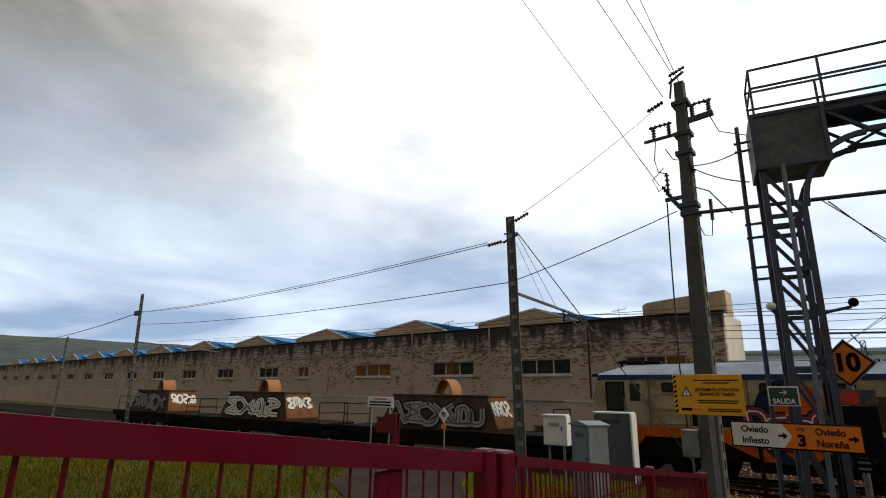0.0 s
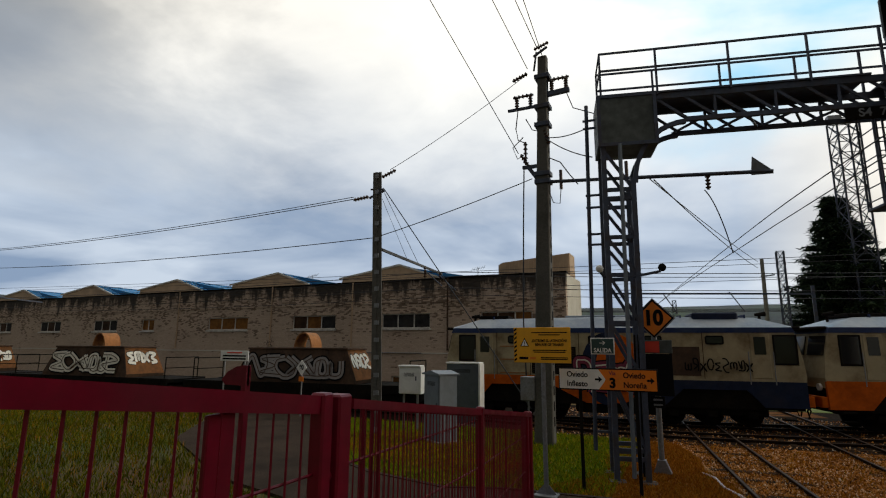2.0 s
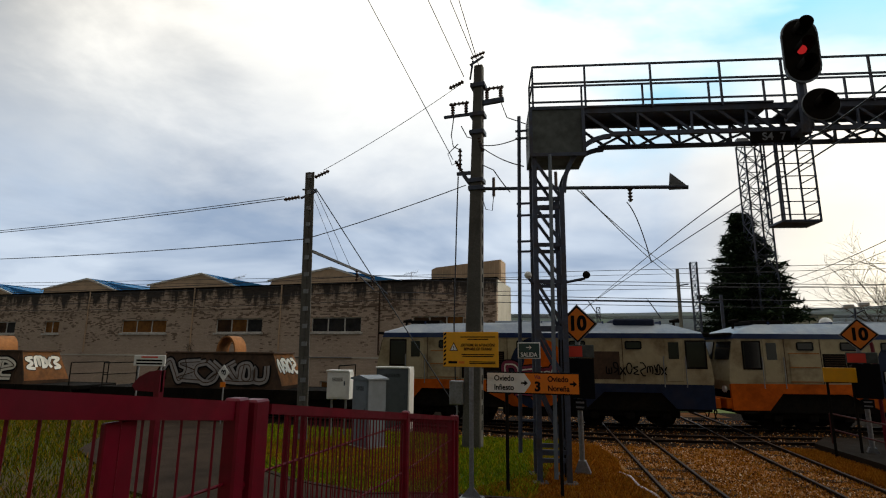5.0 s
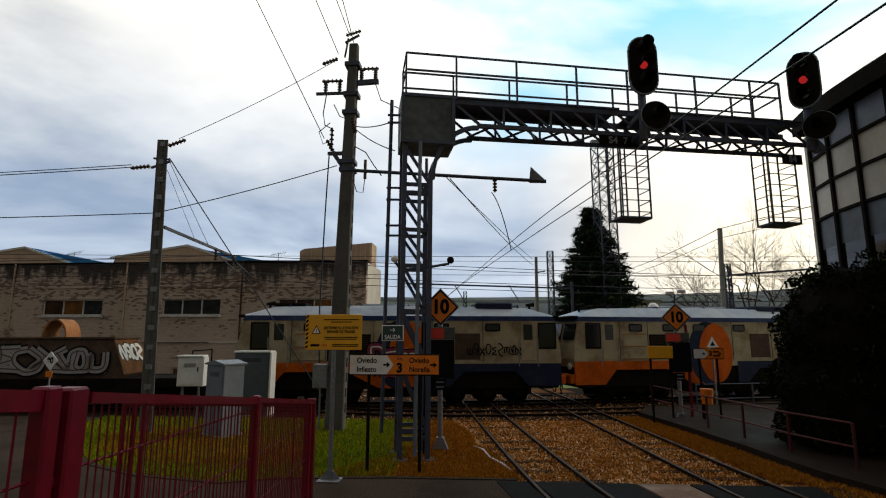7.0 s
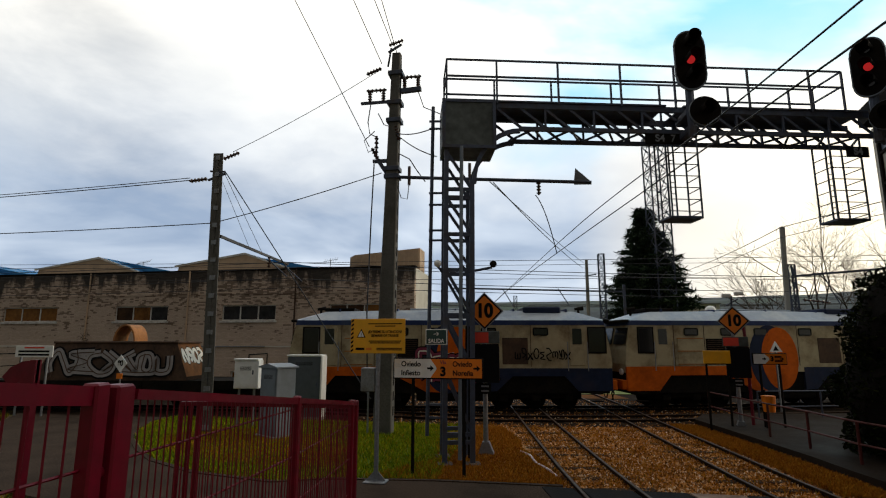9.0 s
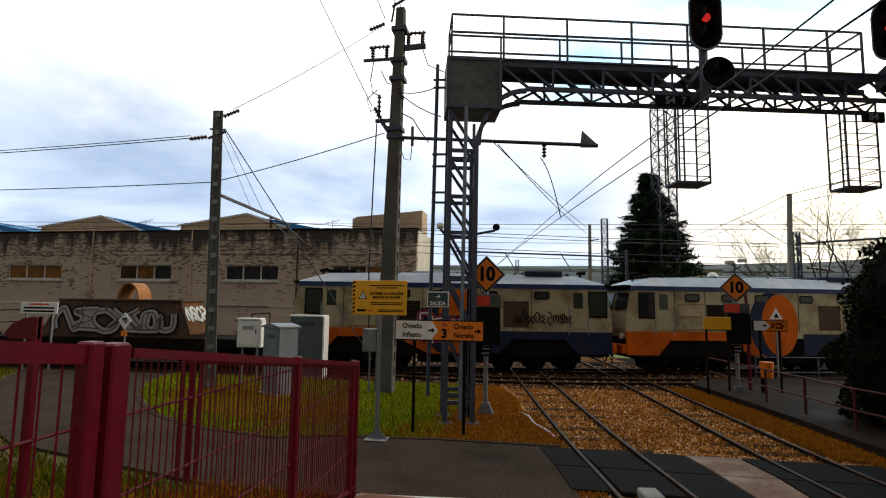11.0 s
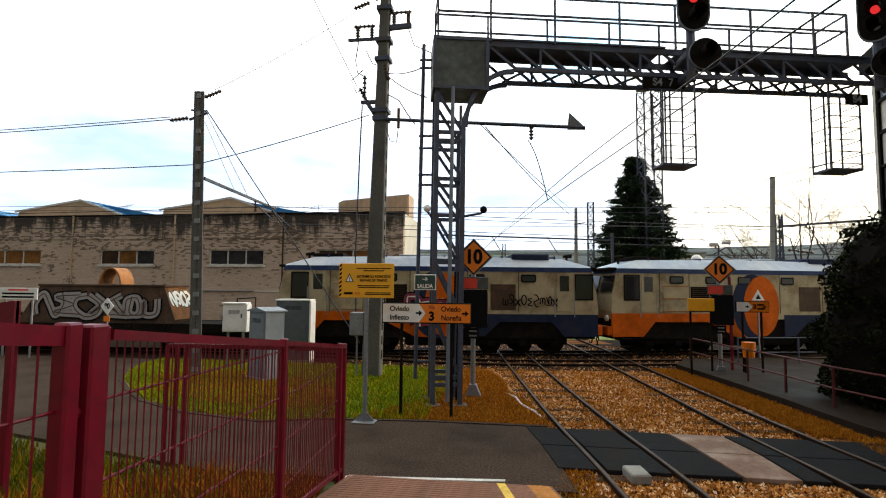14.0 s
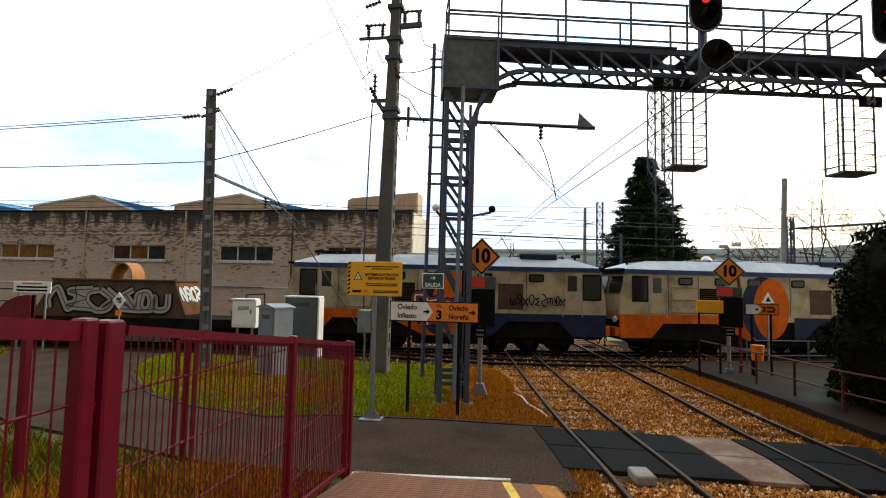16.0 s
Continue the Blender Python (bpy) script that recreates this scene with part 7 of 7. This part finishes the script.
blades("dry_weeds", [(-7, -2), (-2.45, -2), (-2.55, 7.1), (-4.3, 7.1), (-7, 5)], 26000, 0.28, M["dry"], "tall brown weeds behind the red fence", clump=0.3)
blades("dead_patches", [(-10.5, 14.2), (-9.2, 12.4), (-7, 11.4), (-5, 11.0), (-3.9, 11.6), (-4.6, 13.5), (-6.0, 14.5), (-7.5, 15.6), (-9.5, 15.6)], 34000, 0.09, M["dry"], "dead orange patches in the grass", clump=0.3)
blades("sparse_grass", [(-1.6, 10.6), (5.6, 10.6), (5.3, 15.2), (5.2, 18), (-2.2, 18)], 9000, 0.055, M["dry"], "thin dry grass among the ballast stones", clump=0.18)
blades("edge_grass", [(5.35, 10.8), (6.25, 10.8), (6.0, 13.3), (5.65, 15.8), (5.15, 18.7), (4.3, 18.7), (4.85, 15)], 34000, 0.07, M["dry"], "brown grass along the platform edge")
blades("corner_grass", [(5.7, 8.4), (8.8, 6.2), (8.8, 10.6), (5.8, 10.7)], 22000, 0.08, M["dry"], "brown grass beyond the crossing", z=-0.02)
blades("track_grass", [(0.4, 7.2), (1.0, 7.0), (1.05, 8.2), (0.65, 8.2)], 900, 0.05, M["dry"], "brown grass tufts beside the near rail")
blades("field_grass", [(-7.8, -3), (-7.8, 7.9), (-9.4, 8.5), (-14.4, 11.4), (-18.9, 17.2), (-30, 16.6), (-40, 16.4), (-40, -3)], 150000, 0.17, M["olive"], "rough olive-green grass beyond the path", clump=0.5)


def stones(name, polys, size, label):
    octa = np.array([(1, 0, 0), (0, 1, 0), (-1, 0, 0), (0, -1, 0), (0, 0, 1)], float)
    faces = [(0, 1, 4), (1, 2, 4), (2, 3, 4), (3, 0, 4)]
    allv, allf = [], []
    for poly, n in polys:
        p = scatter(poly, n)
        for x, y in p:
            s = size * R.uniform(0.5, 1.3, 3)
            a = R.uniform(0, 6.28)
            c, d = math.cos(a), math.sin(a)
            k = len(allv)
            for o in octa:
                q = o * s * R.uniform(0.75, 1.2)
                allv.append((x + c * q[0] - d * q[1], y + d * q[0] + c * q[1], -0.065 + abs(q[2]) * 0.9 if o[2] else -0.068))
            allf += [tuple(k + i for i in f) for f in faces]
    ob = mesh_from(name, allv, allf, M["stone"])
    tagged(ob, label, "ballast", kind="stuff")


stones("ballast_stones", [([(0.4, 10.55), (5.2, 10.55), (5.1, 15.2), (4.8, 18), (-1.2, 18), (-0.35, 15)], 24000), ([(-0.7, 10.7), (0.5, 10.6), (-0.3, 15), (-1.2, 17.8), (-1.9, 17.8), (-1.2, 14)], 2600), ([(5.1, 10.6), (5.7, 10.6), (5.4, 12.5), (5.2, 17), (4.9, 17)], 1200), ([(0.7, 8.2), (1.2, 5.0), (5.8, 5.0), (5.9, 8.2)], 11000)], 0.042, "loose brown and grey ballast stones")
stones("dark_stones", [([(-6, 17.6), (6, 18), (9, 26), (-6, 26)], 6000)], 0.05, "scattered stones between the main tracks")


def leaf_cloud(name, blobs, per, size, mat, parent, shell=0.35):
    """Small leaves set over and a little inside rounded masses with an uneven outline."""
    out = []
    for (cx, cy, cz), (rx, ry, rz) in blobs:
        n = int(per * (rx * ry + ry * rz + rx * rz) / 3)
        d = R.normal(size=(n, 3))
        d /= np.linalg.norm(d, axis=1)[:, None]
        lump = 1 + 0.16 * np.sin(d[:, 0] * 7 + cx) * np.sin(d[:, 1] * 6 + cy * 2) + 0.12 * np.sin(d[:, 2] * 11 + cx * 3)
        r = lump * (1 - shell * R.random(n) ** 1.6)
        c = np.array((cx, cy, cz)) + d * np.array((rx, ry, rz)) * r[:, None]
        u = R.normal(size=(n, 3))
        u /= np.linalg.norm(u, axis=1)[:, None]
        w = np.cross(u, R.normal(size=(n, 3)))
        w /= np.linalg.norm(w, axis=1)[:, None]
        s = size * R.uniform(0.5, 1.4, n)[:, None]
        out.append(np.stack([c - u * s, c + w * s * 0.45, c + u * s, c - w * s * 0.45], axis=1))
    return tri_mesh(name, np.concatenate(out), 4, mat, parent)


def make_hedge(blobs, label):
    t = thing("hedge", pose(blobs[0][0][0], blobs[0][0][1], 0), label, "hedge")
    inv = Matrix.Translation((-blobs[0][0][0], -blobs[0][0][1], 0))
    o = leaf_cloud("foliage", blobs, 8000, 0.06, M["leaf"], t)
    o.data.transform(inv)
    # solid black cores give the gaps between the leaves their shade
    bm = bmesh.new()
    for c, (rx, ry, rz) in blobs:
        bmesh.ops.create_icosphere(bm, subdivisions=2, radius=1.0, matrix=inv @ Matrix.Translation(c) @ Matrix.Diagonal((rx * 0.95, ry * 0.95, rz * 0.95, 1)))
    part("inner_mass", bm, M["black"], t, "solid black core that stands for the shade inside the hedge")
    part("trunk", bare(rod, (0, 0, -0.05), (0, 0, 1.4), 0.16, 0.1), M["bark"], t)


make_hedge([((8.55, 13.4, 1.45), (1.65, 1.5, 1.95)), ((8.35, 13.0, 2.9), (1.2, 1.2, 1.5)), ((9.6, 13.2, 2.9), (1.3, 1.3, 1.5)), ((10.2, 12.2, 2.2), (1.5, 1.6, 2.5)), ((10.2, 11.9, 4.1), (1.0, 1.0, 1.3))], "large dark evergreen hedge")
make_hedge([((10.9, 10.4, 2.3), (1.6, 1.6, 2.6)), ((11.8, 8.8, 2.4), (1.7, 1.7, 2.9)), ((11.2, 10.0, 4.3), (1.0, 1.0, 1.3))], "dark evergreen shrub before the office")


def make_conifer(m, high, radius, label, seed):
    t = thing("conifer", m, label, "tree")
    rng = np.random.default_rng(seed)
    part("trunk", bare(rod, (0, 0, -0.1), (0, 0, high * 0.97), 0.26, 0.03, 10), M["bark"], t)
    quads = []
    bm = bmesh.new()
    z = 0.6
    while z < high - 0.2:
        f = 1 - z / high
        n = 13
        for k in range(n):
            a = rng.uniform(0, 6.28)
            L = radius * min(1.0, 0.1 + 1.75 * f) * rng.uniform(0.55, 1.2)
            d = np.array((math.cos(a), math.sin(a), 0))
            p0 = np.array((0, 0, z + rng.uniform(-0.15, 0.15)))
            droop = rng.uniform(-0.25, 0.12)
            tip = p0 + d * L + np.array((0, 0, droop * L))
            rod(bm, Vector(p0), Vector(tip), 0.035, 0.008, 4)
            m2 = int(14 + 40 * L)
            s = rng.random(m2) ** 0.7
            c = p0 + (tip - p0) * s[:, None] + rng.normal(0, 0.13, (m2, 3)) * np.array((1, 1, 0.6))
            u = d * 0.16 + rng.normal(0, 0.12, (m2, 3))
            w = np.cross(u, rng.normal(size=(m2, 3)))
            w = w / np.linalg.norm(w, axis=1)[:, None] * 0.05
            quads.append(np.stack([c - u, c + w, c + u * 1.2, c - w], axis=1))
        z += 0.27
    tagged(part("branches", bm, M["bark"], t), kind="stuff")
    tri_mesh("crown", np.concatenate(quads), 4, M["needle"], t)


make_conifer(pose(8.75, 41.5, 0), 12.9, 3.0, "tall dark conifer with drooping branches", 2)


def make_bare_tree(m, high, label, seed, spread=0.55, twig=True):
    t = thing("bare_tree", m, label, "tree", "leafless trees")
    rng = random.Random(seed)
    trunk, limbs, twigs = bmesh.new(), bmesh.new(), bmesh.new()

    def grow(p, d, L, r, lvl):
        q = p + d * L
        rod(trunk if lvl == 0 else limbs if lvl < 3 else twigs, p, q, r, r * 0.6, 7 if lvl == 0 else 4 if lvl < 3 else 3)
        if lvl >= 6:
            return
        for k in range(3 if lvl < 5 else 2):
            e = (d + Vector((rng.gauss(0, spread), rng.gauss(0, spread), rng.gauss(0.12, spread * 0.6)))).normalized()
            grow(p.lerp(q, rng.uniform(0.6, 1.0)), e, L * rng.uniform(0.6, 0.85), max(0.0055, r * 0.55), lvl + 1)
    grow(Vector((0, 0, -0.1)), Vector((0, 0, 1)), high * 0.27, high * 0.009, 0)
    part("trunk", trunk, M["bark"], t)
    tagged(part("limbs", limbs, M["bark"], t), kind="stuff")
    tagged(part("twig_crown", twigs, M["twig"], t), kind="stuff")


make_bare_tree(pose(1.2, 84, 0), 8.5, "leafless round-crowned tree on the lawn", 3, 0.62)
for x, y, h, s in ((15.5, 34, 12.0, 4), (18.0, 37, 14.0, 5), (20.5, 38, 14.5, 6), (16.8, 42, 12.5, 7), (24, 40, 14.0, 8), (14.2, 38, 7.5, 9), (13.4, 31, 6.5, 10), (19.5, 31, 9.5, 11), (12.6, 34, 6.0, 12), (15.0, 30, 7.0, 13)):
    make_bare_tree(pose(x, y, 0), h, "leafless tree against the bright sky", s, 0.5)


def make_bushes(name, spots, size, mat, label, per=160, leaf=0.3):
    blobs = [((x, y, h * 0.45), (w, w, h * 0.6)) for x, y, w, h in spots]
    o = leaf_cloud(name, blobs, per, leaf, mat, None, 0.7)
    tagged(o, label, "bushes", kind="stuff")


brown_leaf = island_material("brown_thicket", [(0.0, (0.03, 0.022, 0.012)), (0.5, (0.075, 0.055, 0.028)), (1.0, (0.11, 0.10, 0.045))])
rr = random.Random(12)
make_bushes("thicket", [(rr.uniform(-16, 34), rr.uniform(96, 112), rr.uniform(2, 4), rr.uniform(2.2, 4.5)) for k in range(46)], 1, brown_leaf, "brown winter thicket behind the lawn", 60, 0.45)
make_bushes("shrubs", [(rr.uniform(13, 30), rr.uniform(46, 56), rr.uniform(1.2, 2.2), rr.uniform(1.4, 2.6)) for k in range(16)], 1, brown_leaf, "brown shrubs by the storage hall", 120, 0.25)
make_bushes("laurel", [(9.6, 41, 1.6, 1.6), (11.2, 43, 1.3, 1.4), (7.0, 43, 1.2, 1.2)], 1, M["leaf"], "low green bushes at the conifer foot", 200, 0.2)
